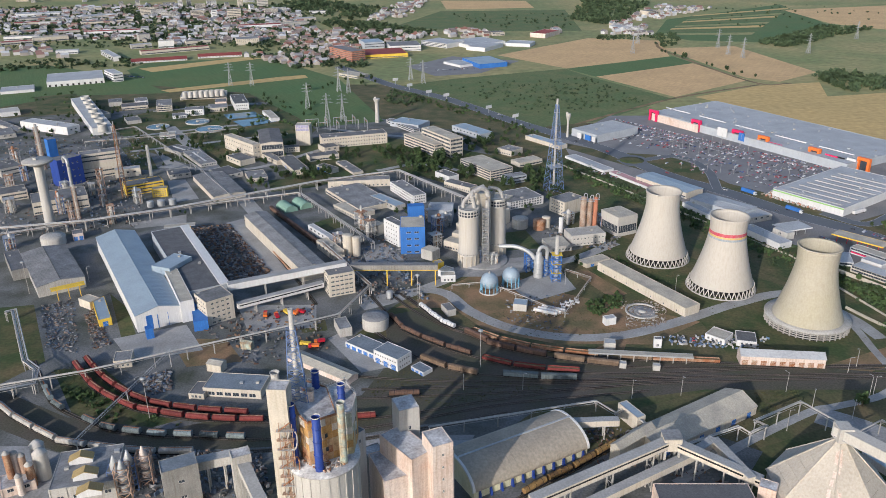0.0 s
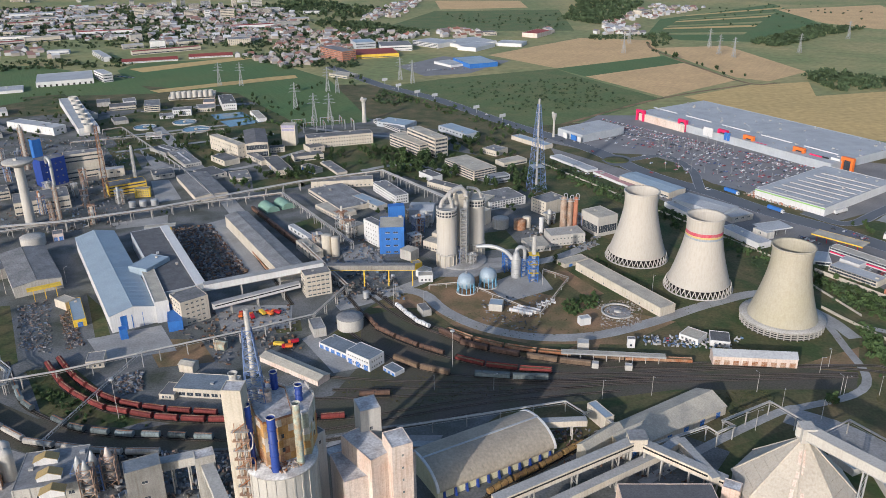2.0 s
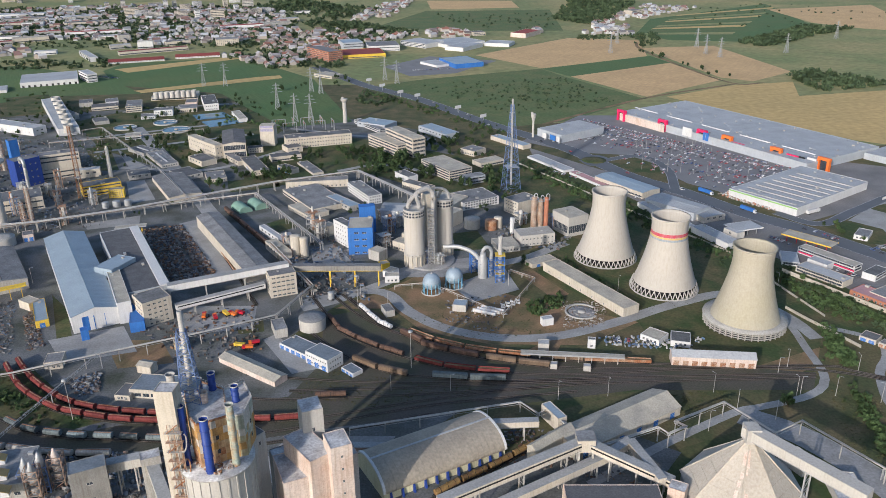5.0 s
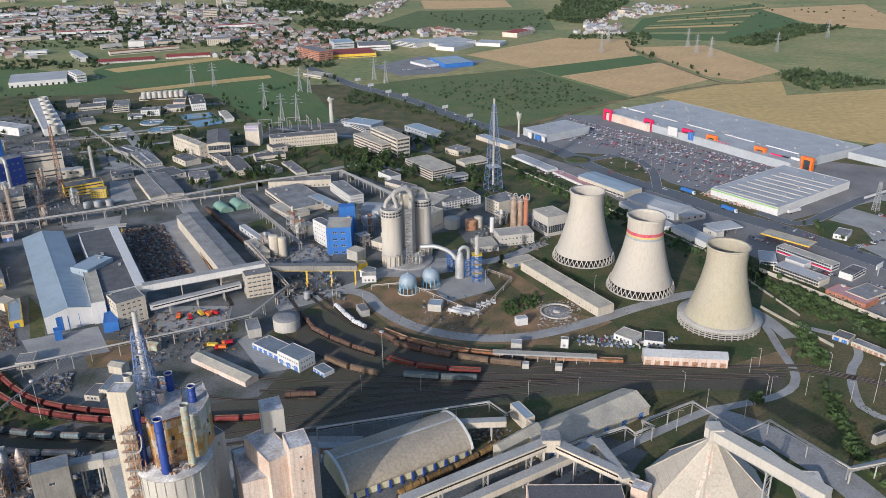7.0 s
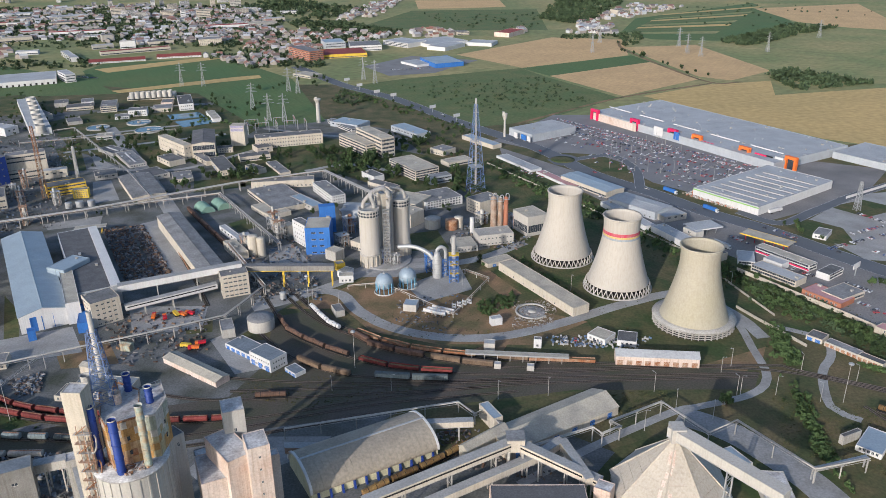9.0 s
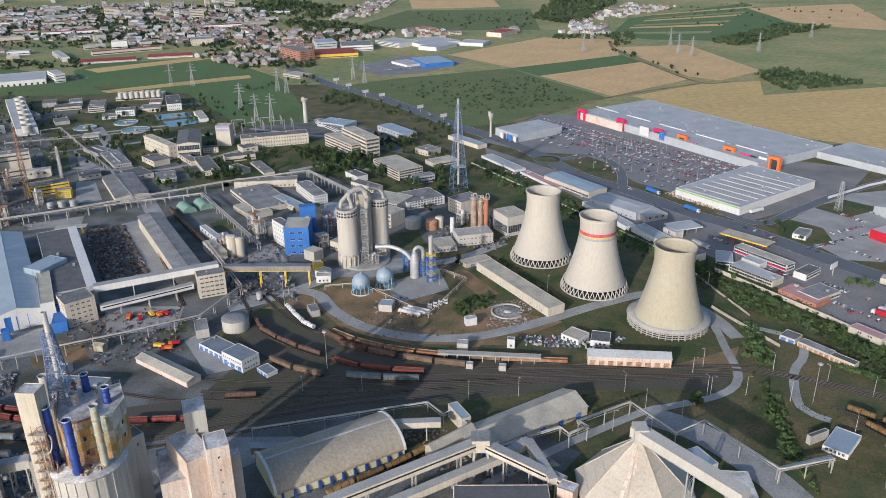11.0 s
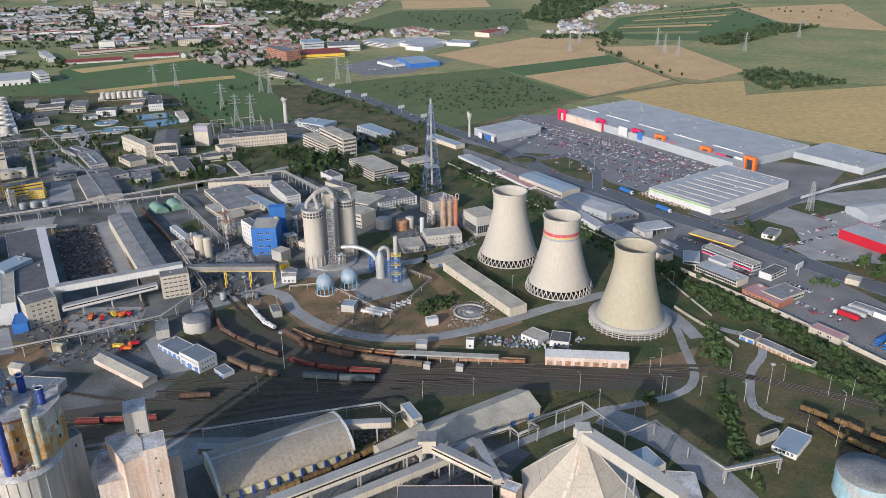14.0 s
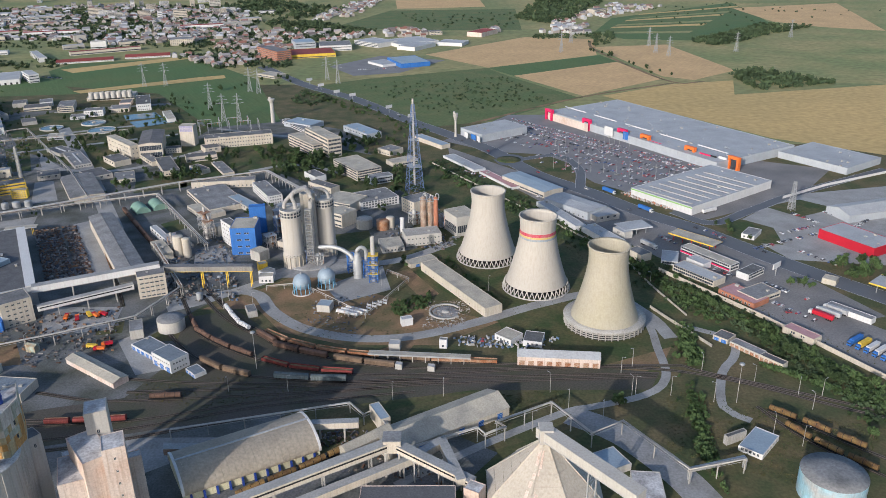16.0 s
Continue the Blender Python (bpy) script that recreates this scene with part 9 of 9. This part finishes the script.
for quad, n, lo, hi in (
        (((-58.2, 804.5), (7.9, 850.4), (30.5, 781.7), (-27.0, 760.3)), 26, 0.8, 1.3),
        (((-94.0, 867.5), (-46.0, 866.0), (-43.7, 814.5), (-64.8, 815.2)), 12, 0.8, 1.2),
        (((-168.3, 787.4), (-106.8, 762.5), (-109.4, 738.8), (-161.9, 752.8)), 14, 0.6, 1.0),
        (((79.7, 780.3), (108.6, 779.5), (99.5, 707.5), (77.3, 725.0)), 9, 0.9, 1.3),
        (((8.7, 924.4), (78.8, 957.7), (107.6, 902.9), (40.0, 868.1)), 14, 0.5, 0.9),
        (((-206.3, 750.4), (-172.5, 749.5), (-167.1, 722.9), (-192.5, 715.1)), 6, 0.6, 0.9),
        (((92.0, 468.4), (117.6, 493.8), (120.8, 472.1), (95.5, 456.3)), 34, 0.35, 0.55),
        (((96.9, 550.1), (114.2, 539.2), (107.8, 527.1), (95.0, 537.5)), 8, 0.4, 0.7),
        (((286.6, 498.4), (297.6, 489.1), (365.7, 364.9), (356.9, 348.0)), 40, 0.4, 0.75),
        (((226.2, 595.8), (290.3, 527.0), (310.1, 451.4), (273.8, 494.3)), 24, 0.3, 0.6),
        (((366.1, 500.6), (383.6, 495.5), (380.9, 489.3), (366.3, 496.0)), 8, 0.6, 0.8),
        (((410.3, 528.2), (460.8, 547.5), (430.6, 489.6), (408.9, 499.3)), 26, 0.7, 1.2),
        (((361.1, 616.5), (369.7, 575.3), (363.6, 570.8), (349.8, 610.4)), 8, 0.4, 0.6),
        (((216.2, 354.8), (224.0, 356.2), (223.1, 352.1), (215.5, 351.2)), 4, 0.6, 0.8),
        (((264.6, 430.3), (277.8, 416.0), (249.9, 313.5), (246.7, 351.5)), 24, 0.25, 0.5),
        (((327.1, 339.6), (357.4, 349.0), (342.5, 320.4), (326.1, 325.3)), 8, 0.4, 0.7),
        (((-219.0, 379.9), (-193.7, 357.3), (-174.5, 346.8), (-210.7, 368.4)), 12, 0.25, 0.45),
        (((10.6, 1105.9), (119.4, 947.9), (77.3, 938.3), (-36.6, 1089.6)), 18, 0.4, 0.8),
        (((-405.5, 946.5), (-323.1, 971.8), (-220.4, 809.2), (-310.4, 791.4)), 24, 0.4, 0.8),
        (((-235.5, 872.0), (-159.6, 966.1), (-119.6, 868.3), (-180.1, 787.7)), 20, 0.5, 0.9),
        (((-578.3, 1042.2), (-483.4, 1107.3), (-428.1, 1005.2), (-518.1, 950.3)), 14, 0.4, 0.8),
        (((-258.4, 627.1), (-179.9, 731.8), (-170.8, 714.5), (-249.0, 613.8)), 6, 0.4, 0.6),
        (((-227.5, 1194.7), (-135.5, 1305.1), (-93.4, 1232.3), (-156.3, 1170.9)), 14, 0.7, 1.1),
        (((406.0, 1527.1), (421.9, 1486.4), (513.2, 1214.0), (475.5, 1229.2)), 14, 0.5, 1.2),
        (((315.1, 425.4), (335.9, 401.3), (361.5, 356.8), (320.7, 380.2)), 30, 0.4, 0.8),
        (((-70.0, 850.0), (20.0, 830.0), (60.0, 720.0), (-40.0, 745.0)), 60, 0.7, 1.3),
        (((-20.0, 935.0), (70.0, 900.0), (100.0, 820.0), (30.0, 820.0)), 45, 0.6, 1.1),
        (((-435.5, 1005.4), (-380.6, 1085.4), (-242.2, 1097.8), (-200.0, 960.0)), 70, 0.5, 0.9),
        (((-352.4, 875.7), (-250.0, 950.0), (-171.8, 874.8), (-275.0, 790.0)), 70, 0.5, 1.0),
        (((-190.0, 800.0), (-100.0, 850.0), (-70.0, 800.0), (-150.0, 730.0)), 60, 0.5, 1.0),
        (((-560.0, 1040.0), (-440.0, 1110.0), (-400.0, 960.0), (-500.0, 900.0)), 50, 0.4, 0.9),
        (((45.0, 720.0), (100.0, 780.0), (112.0, 700.0), (80.0, 640.0)), 40, 0.6, 1.1),
        (((-300.0, 1170.0), (-180.0, 1090.0), (-150.0, 990.0), (-240.0, 1040.0)), 26, 0.5, 0.9),
        (((-60.0, 660.0), (-10.0, 690.0), (20.0, 640.0), (-10.0, 630.0)), 14, 0.4, 0.7)):
    for p in scatter(quad, n, trng):
        k, q = trng.randrange(5), trng.uniform(lo, hi)
        if is_clear(p.x, p.y, 2.5 * q):
            tree(p.x, p.y, k, q)

solid("copse", COPSE, LEAF, "loose scrub trees of the railway strip and field edges", "trees", kind="stuff")

# woods and town greenery too dense to count
woods = Geo()
small = [crown_geo(random.Random(40 + k), 4.2, 3.4, 46, 1.5) for k in range(4)]
for quad, n, s in (
        (((589.5, 1270.8), (640.4, 1303.2), (724.0, 1178.6), (581.8, 1139.7)), 160, 1.4),
        (((625.3, 1614.9), (869.7, 1860.8), (956.6, 1815.6), (660.2, 1561.3)), 260, 1.5),
        (((316.6, 2041.8), (419.8, 2505.1), (609.0, 2436.7), (412.5, 1892.7)), 420, 1.6),
        (((-495.7, 2536.8), (-400.6, 2599.0), (-102.0, 2268.0), (-260.0, 2026.8)), 300, 1.6),
        (((-320.2, 2054.2), (-175.4, 2020.6), (-7.2, 1823.6), (-167.9, 1647.0)), 420, 1.2),
        (((-818.4, 1477.2), (-574.8, 1495.6), (-525.8, 1414.8), (-763.6, 1371.3)), 110, 1.0),
        (((-1103.6, 1877.0), (-1424.5, 2453.1), (-382.4, 2475.8), (-249.9, 1578.1)), 1700, 1.2),
        (((-395.8, 1586.4), (-209.7, 1611.9), (-123.3, 1383.3), (-259.6, 1379.1)), 150, 1.1),
        (((449.7, 1775.1), (510.2, 1771.1), (465.9, 1609.3), (418.1, 1575.3)), 60, 1.0),
        (((-81.9, 1188.4), (-21.5, 1125.9), (-51.6, 1072.6), (-85.0, 1109.8)), 60, 0.7),
        (((-5.6, 1228.3), (229.4, 1273.2), (285.8, 1094.8), (127.3, 1016.0)), 260, 0.45),
        (((22.0, 2189.5), (325.8, 2205.4), (305.6, 1879.9), (95.8, 1854.8)), 70, 0.8),
        (((318.5, 1730.7), (445.4, 1757.4), (440.8, 1689.4), (321.5, 1680.5)), 60, 0.9),
        (((674.2, 2204.3), (963.4, 2404.6), (1268.2, 2097.5), (630.5, 1763.2)), 60, 0.7),
        (((-1250.0, 2450.0), (-400.0, 2500.0), (-250.0, 1620.0), (-900.0, 1640.0)), 1500, 0.9),
        (((-351.0, 1905.0), (-7.1, 1786.8), (-160.9, 1573.0), (-319.7, 1590.0)), 260, 0.8),
        (((-261.5, 1390.2), (-379.6, 1517.2), (-207.1, 1589.9), (-188.0, 1432.4)), 90, 0.8),
        (((112.0, 800.0), (128.0, 815.0), (305.0, 510.0), (280.0, 460.0)), 420, 0.42),
        (((285.0, 500.0), (310.0, 505.0), (362.0, 360.0), (346.0, 332.0)), 420, 0.42)):
    for p in scatter(quad, n, trng):
        g = trng.choice(small)
        q = s * trng.uniform(0.6, 1.25)
        if not is_clear(p.x, p.y, 2.0):
            continue
        ca, sa = math.cos(p.x), math.sin(p.x)
        woods.add([((x * ca - y * sa) * q + p.x, (x * sa + y * ca) * q + p.y, (z + 2.6) * q) for x, y, z in g.v], g.f)
solid("woods", woods, LEAF_FAR, "distant woods and garden trees with uneven outline", "woods", kind="stuff")

shrubs = Geo()
for quad, n, s in (
        (((108.6, 779.5), (129.4, 782.9), (278.5, 549.7), (255.2, 534.4)), 210, 0.5),
        (((261.6, 550.0), (274.0, 539.2), (309.8, 440.0), (289.8, 444.3)), 180, 0.45),
        (((294.6, 491.8), (305.6, 471.7), (365.7, 364.9), (355.3, 345.0)), 360, 0.5),
        (((272.1, 444.8), (282.3, 437.1), (274.9, 390.3), (265.3, 390.5)), 90, 0.55),
        (((258.7, 367.4), (266.3, 367.2), (252.6, 281.4), (248.5, 313.5)), 120, 0.45),
        (((301.1, 395.9), (321.9, 383.1), (353.5, 341.5), (358.8, 351.6)), 90, 0.5),
        (((93.1, 464.4), (117.1, 491.1), (118.9, 472.1), (99.1, 456.3)), 70, 0.4),
        (((-80.6, 1167.7), (-55.5, 1166.6), (118.1, 936.9), (102.3, 916.0)), 120, 0.5),
        (((-55.6, 866.3), (1.6, 834.8), (7.2, 782.4), (-40.2, 804.0)), 60, 0.6),
        (((-626.1, 1170.4), (-540.8, 1208.2), (-341.0, 880.1), (-375.7, 869.3)), 60, 0.5),
        (((-213.2, 374.1), (-200.6, 373.9), (-136.6, 338.9), (-172.6, 341.7)), 40, 0.35),
        (((120.9, 552.9), (130.6, 558.1), (169.5, 471.3), (166.4, 467.2)), 40, 0.3),
        (((-269.9, 1047.0), (-161.7, 980.7), (-158.3, 957.5), (-251.4, 998.8)), 30, 0.6)):
    for p in scatter(quad, n, trng):
        g = trng.choice(small)
        q = s * trng.uniform(0.5, 1.3)
        ca, sa = math.cos(p.x * 3), math.sin(p.x * 3)
        shrubs.add([((x * ca - y * sa) * q + p.x, (x * sa + y * ca) * q + p.y, (z + 2.2) * q) for x, y, z in g.v], g.f)
solid("shrubs", shrubs, LEAF, "dense dark green shrubs along the railway strip", "shrubs", kind="stuff")

# grass tufts and weeds along the railway and the embankment
weeds = Geo()
for quad, n in (
        (((99.9, 779.8), (131.8, 798.9), (380.8, 393.9), (317.2, 371.6)), 2600),
        (((149.5, 364.4), (192.9, 368.9), (190.5, 352.8), (154.2, 343.4)), 500),
        (((122.2, 537.0), (152.2, 557.7), (258.7, 424.0), (200.1, 398.2)), 700),
        (((-227.7, 391.9), (-213.3, 404.3), (-133.7, 338.8), (-188.3, 344.4)), 500),
        (((11.1, 457.7), (79.5, 472.8), (109.0, 433.5), (55.6, 427.1)), 400),
        (((248.0, 367.6), (347.3, 329.5), (304.7, 280.4), (233.7, 313.8)), 2600),
        (((-32.8, 395.3), (64.9, 370.3), (2.7, 354.8), (-43.3, 366.2)), 900)):
    for p in scatter(quad, n, trng):
        s = trng.uniform(0.15, 0.5)
        for j in range(3):
            a = trng.uniform(0, 6.28)
            u = Vector((math.cos(a), math.sin(a), 0)) * s
            weeds.add([p.to_3d() - u, p.to_3d() + u, p.to_3d() + u * 0.7 + Vector((0, 0, s * 1.1)), p.to_3d() - u * 0.7 + Vector((0, 0, s * 0.9))], [(0, 1, 2, 3)])
solid("weeds", weeds, mat("weed_leaves", (0.06, 0.08, 0.03), 0.9, 0.35, 0.1, 1.0, tint=(0.14, 0.11, 0.05), bump=0), "tufts of weeds and rough grass", "weeds", kind="stuff")


# ---- town ----
def house_geo(w, d, h, rise):
    wall = Geo().section([(-d / 2, 0), (d / 2, 0), (d / 2, h), (0, h + rise), (-d / 2, h)], -w / 2, w / 2)
    k = rise / (d / 2)
    roof = Geo().section([(-d / 2 - 0.4, h - 0.4 * k + 0.05), (0, h + rise + 0.05), (d / 2 + 0.4, h - 0.4 * k + 0.05), (d / 2 + 0.4, h - 0.4 * k + 0.3), (0, h + rise + 0.35), (-d / 2 - 0.4, h - 0.4 * k + 0.3)], -w / 2 - 0.3, w / 2 + 0.3)
    return wall, roof


KINDS = [house_geo(11, 9, 4.5, 3), house_geo(14, 9, 6, 3), house_geo(9, 8, 3.5, 2.6), house_geo(16, 10, 6, 3.4)]
KMESH = [(a.mesh("house", HOUSE_WALL), b.mesh("roof", HOUSE_ROOF)) for a, b in KINDS]
WIN = window_mesh(1.4, 1.3)
hrng = random.Random(9)
count = 0
walls, roofs = Geo(), Geo()
for quad, n in (
        (((-319.7, 1596.3), (-351.0, 1905.0), (-7.1, 1786.8), (-160.9, 1573.0)), 150),
        (((-261.5, 1390.2), (-379.6, 1517.2), (-207.1, 1589.9), (-188.0, 1432.4)), 50),
        (((-7.0, 1751.5), (18.6, 1860.1), (120.2, 1834.0), (89.4, 1728.2)), 26),
        (((-852.4, 1543.0), (-905.1, 1644.8), (-817.4, 1654.8), (-704.3, 1502.5)), 22),
        (((342.8, 1764.1), (402.9, 1978.4), (484.2, 1918.7), (441.2, 1740.2)), 40),
        (((-201.4, 2000.1), (-156.4, 2391.6), (-44.2, 2565.9), (-96.3, 2134.1)), 90),
        (((448.0, 1997.5), (582.7, 2327.7), (744.6, 2283.8), (554.5, 2035.7)), 60),
        (((214.9, 1772.4), (257.8, 1863.4), (272.9, 1833.2), (237.1, 1753.3)), 10),
        (((-1103.6, 1877.0), (-1277.4, 2364.6), (-837.2, 2516.2), (-519.8, 1668.0)), 420),
        (((-567.4, 1670.8), (-826.3, 2482.0), (-386.7, 2291.4), (-314.6, 1695.3)), 380)):
    for p in scatter(quad, n, hrng):
        k, rot = hrng.randrange(4), 25 + hrng.choice((0, 90)) + hrng.uniform(-12, 12)
        m = pose(p.x, p.y, 0, 0, 0, rot)
        if count < 226:
            ob = solid("house", KMESH[k][0], None, "plain rendered town house with a tiled gable roof", "house", m, "town houses")
            part("roof", KMESH[k][1], None, ob)
        else:
            walls.add([m @ Vector(v) for v in KINDS[k][0].v], KINDS[k][0].f)
            roofs.add([m @ Vector(v) for v in KINDS[k][1].v], KINDS[k][1].f)
        count += 1
town = solid("town_houses", walls, ISLE_WALL, "crowded far town houses with tiled roofs", "houses", kind="stuff")
part("town_roofs", roofs, ISLE_ROOF, town)["kind"] = "stuff"

# apartment blocks and town works
for i, (x, y) in enumerate(((-815.6, 2448.6), (-771.2, 2413.2), (-755.2, 2443.4), (-694.1, 2345.9), (-686.4, 2437.4), (-632.1, 2401.3), (-601.0, 2430.0), (-546.0, 2333.6), (-532.9, 2424.2), (-466.0, 2214.9), (-448.0, 2240.5), (-899.5, 2424.2), (-799.0, 2214.6), (-770.8, 2212.4), (-963.5, 2461.4), (-646.4, 2151.2), (-587.6, 2097.7), (-714.5, 2131.5), (-541.9, 2118.5), (-606.4, 2564.3), (-1305.5, 2628.1), (-1352.6, 2650.6), (-1144.6, 2631.5))):
    block(x, y, 20 + hrng.choice((0, 90)), hrng.uniform(22, 40), 12, hrng.uniform(12, 26), "apartment_block", "pale concrete apartment block with rows of windows", (CREAM, WHITE, CONCRETE_PALE)[i % 3], ROOF_GREY, floors=6, sides="fl", band=True, wh=1.3)
for i, (x, y, L, W, H) in enumerate(((-1103.9, 2238.4, 110, 40, 8), (-1046.4, 2132.0, 110, 30, 8), (-1032.2, 2026.4, 60, 30, 8), (-974.0, 2022.2, 50, 24, 9), (-914.9, 2171.8, 90, 40, 8), (-843.3, 2046.5, 120, 30, 8), (-755.0, 1854.1, 120, 24, 8), (-768.3, 1923.4, 60, 20, 8), (-961.8, 1867.7, 60, 24, 8), (-922.6, 1774.6, 70, 22, 8), (-901.2, 1706.6, 60, 22, 6), (-850.8, 1753.0, 70, 30, 9), (-681.8, 1776.8, 60, 24, 8), (-644.3, 1740.2, 24, 20, 14), (-527.3, 1579.7, 130, 18, 7), (-563.3, 1639.9, 30, 18, 14), (-613.4, 1635.3, 40, 18, 8), (-512.5, 1683.3, 50, 24, 8), (-436.0, 1931.2, 100, 26, 9), (-362.0, 1968.0, 70, 26, 9), (-348.9, 2056.3, 50, 26, 9), (-338.7, 2231.7, 50, 24, 7), (-861.4, 1861.1, 50, 24, 8), (-1007.6, 2342.5, 60, 24, 9), (-734.0, 1570.4, 40, 18, 7))):
    block(x, y, 22 + (8 if i % 3 else -6), L, W, H, "town_factory", "low town factory hall with a flat roof", (WHITE, CONCRETE, CREAM)[i % 3], (ROOF_WHITE, ROOF_GREY, ROOF_RED, ROOF_DUST)[i % 4], floors=1, sides="f", band=True, wh=2)
block(-628.0, 1514.9, -56.0, 99.9, 13.2, 8.6, "office_block", "white long office on the town edge", WHITE, ROOF_WHITE, floors=3, sides="fl", band=True)
block(-407.9, 1678.4, 17.4, 45.3, 35.8, 12.4, "apartment_block", "cream four-storey block", CREAM, ROOF_GREY, floors=4, sides="f", pitch=4)
block(-178.7, 1485.5, -52.7, 79.1, 28.7, 17.7, "office_block", "brick and cream five-storey office slab", BRICK, ROOF_GREY, floors=5, sides="fr", band=True, wh=1.2)
block(-117.6, 1517.5, 14.3, 86.7, 69.9, 7.1, "town_factory", "long factory with red roof edge and cream wall", YELLOW, ROOF_RED, floors=1, sides="f", band=True)
block(-143.4, 1601.4, 18.8, 39.7, 47.3, 15.1, "town_factory", "grey and blue factory block", GREY, ROOF_BLUE, floors=3, sides="f", band=True)
block(-80.0, 1591.2, 10.4, 60.6, 60.8, 10.7, "town_factory", "pale factory with glazed front", WHITE, ROOF_GREY, floors=2, sides="f", band=True)
block(-2.8, 1634.0, -43.9, 71.1, 52.4, 9.0, "office_block", "white three-storey office", WHITE, ROOF_WHITE, floors=3, sides="f", band=True)
block(80.5, 1586.5, -33.9, 42.2, 71.9, 7.5, "logistics_hall", "large white logistics hall on the town edge", WHITE, ROOF_WHITE)
block(64.6, 1646.0, -55.5, 77.9, 91.4, 6.8, "logistics_hall", "large pale logistics hall behind the first", WHITE, ROOF_WHITE)
block(152.6, 1625.5, -20.3, 52.1, 42.1, 6.6, "logistics_hall", "long white logistics hall", WHITE, ROOF_WHITE)
block(115.1, 1778.6, 15.6, 27.2, 27.3, 7.2, "office_block", "cream office at the field edge", CREAM, ROOF_GREY, floors=2, sides="f", band=True)
block(218.2, 1758.6, -33.0, 36.1, 69.5, 9.4, "town_factory", "brown-roofed hall at the field edge", PINK, ROOF_RED)
block(70.8, 1407.0, 22.5, 52.6, 73.0, 7.6, "blue_store", "blue warehouse store with pale blue roof", BLUE, ROOF_BLUE, cat="store")
block(26.9, 1405.4, -55.1, 50.9, 32.8, 3.9, "blue_store", "white entrance hall of the blue store", WHITE, ROOF_WHITE, cat="store")
block(-148.1, 1303.6, -39.3, 41.7, 25.8, 4.6, "roadside_shop", "low pale roadside building", CREAM, ROOF_DUST, floors=1, sides="f", band=True, cat="store")
block(403.9, 1854.6, -70.7, 54.2, 32.3, 6.3, "logistics_hall", "white hall in the valley village", WHITE, ROOF_WHITE)
block(534.2, 2134.1, 36.7, 40.1, 28.2, 11.2, "office_block", "cream village building", CREAM, ROOF_GREY, floors=3, sides="f", band=True)
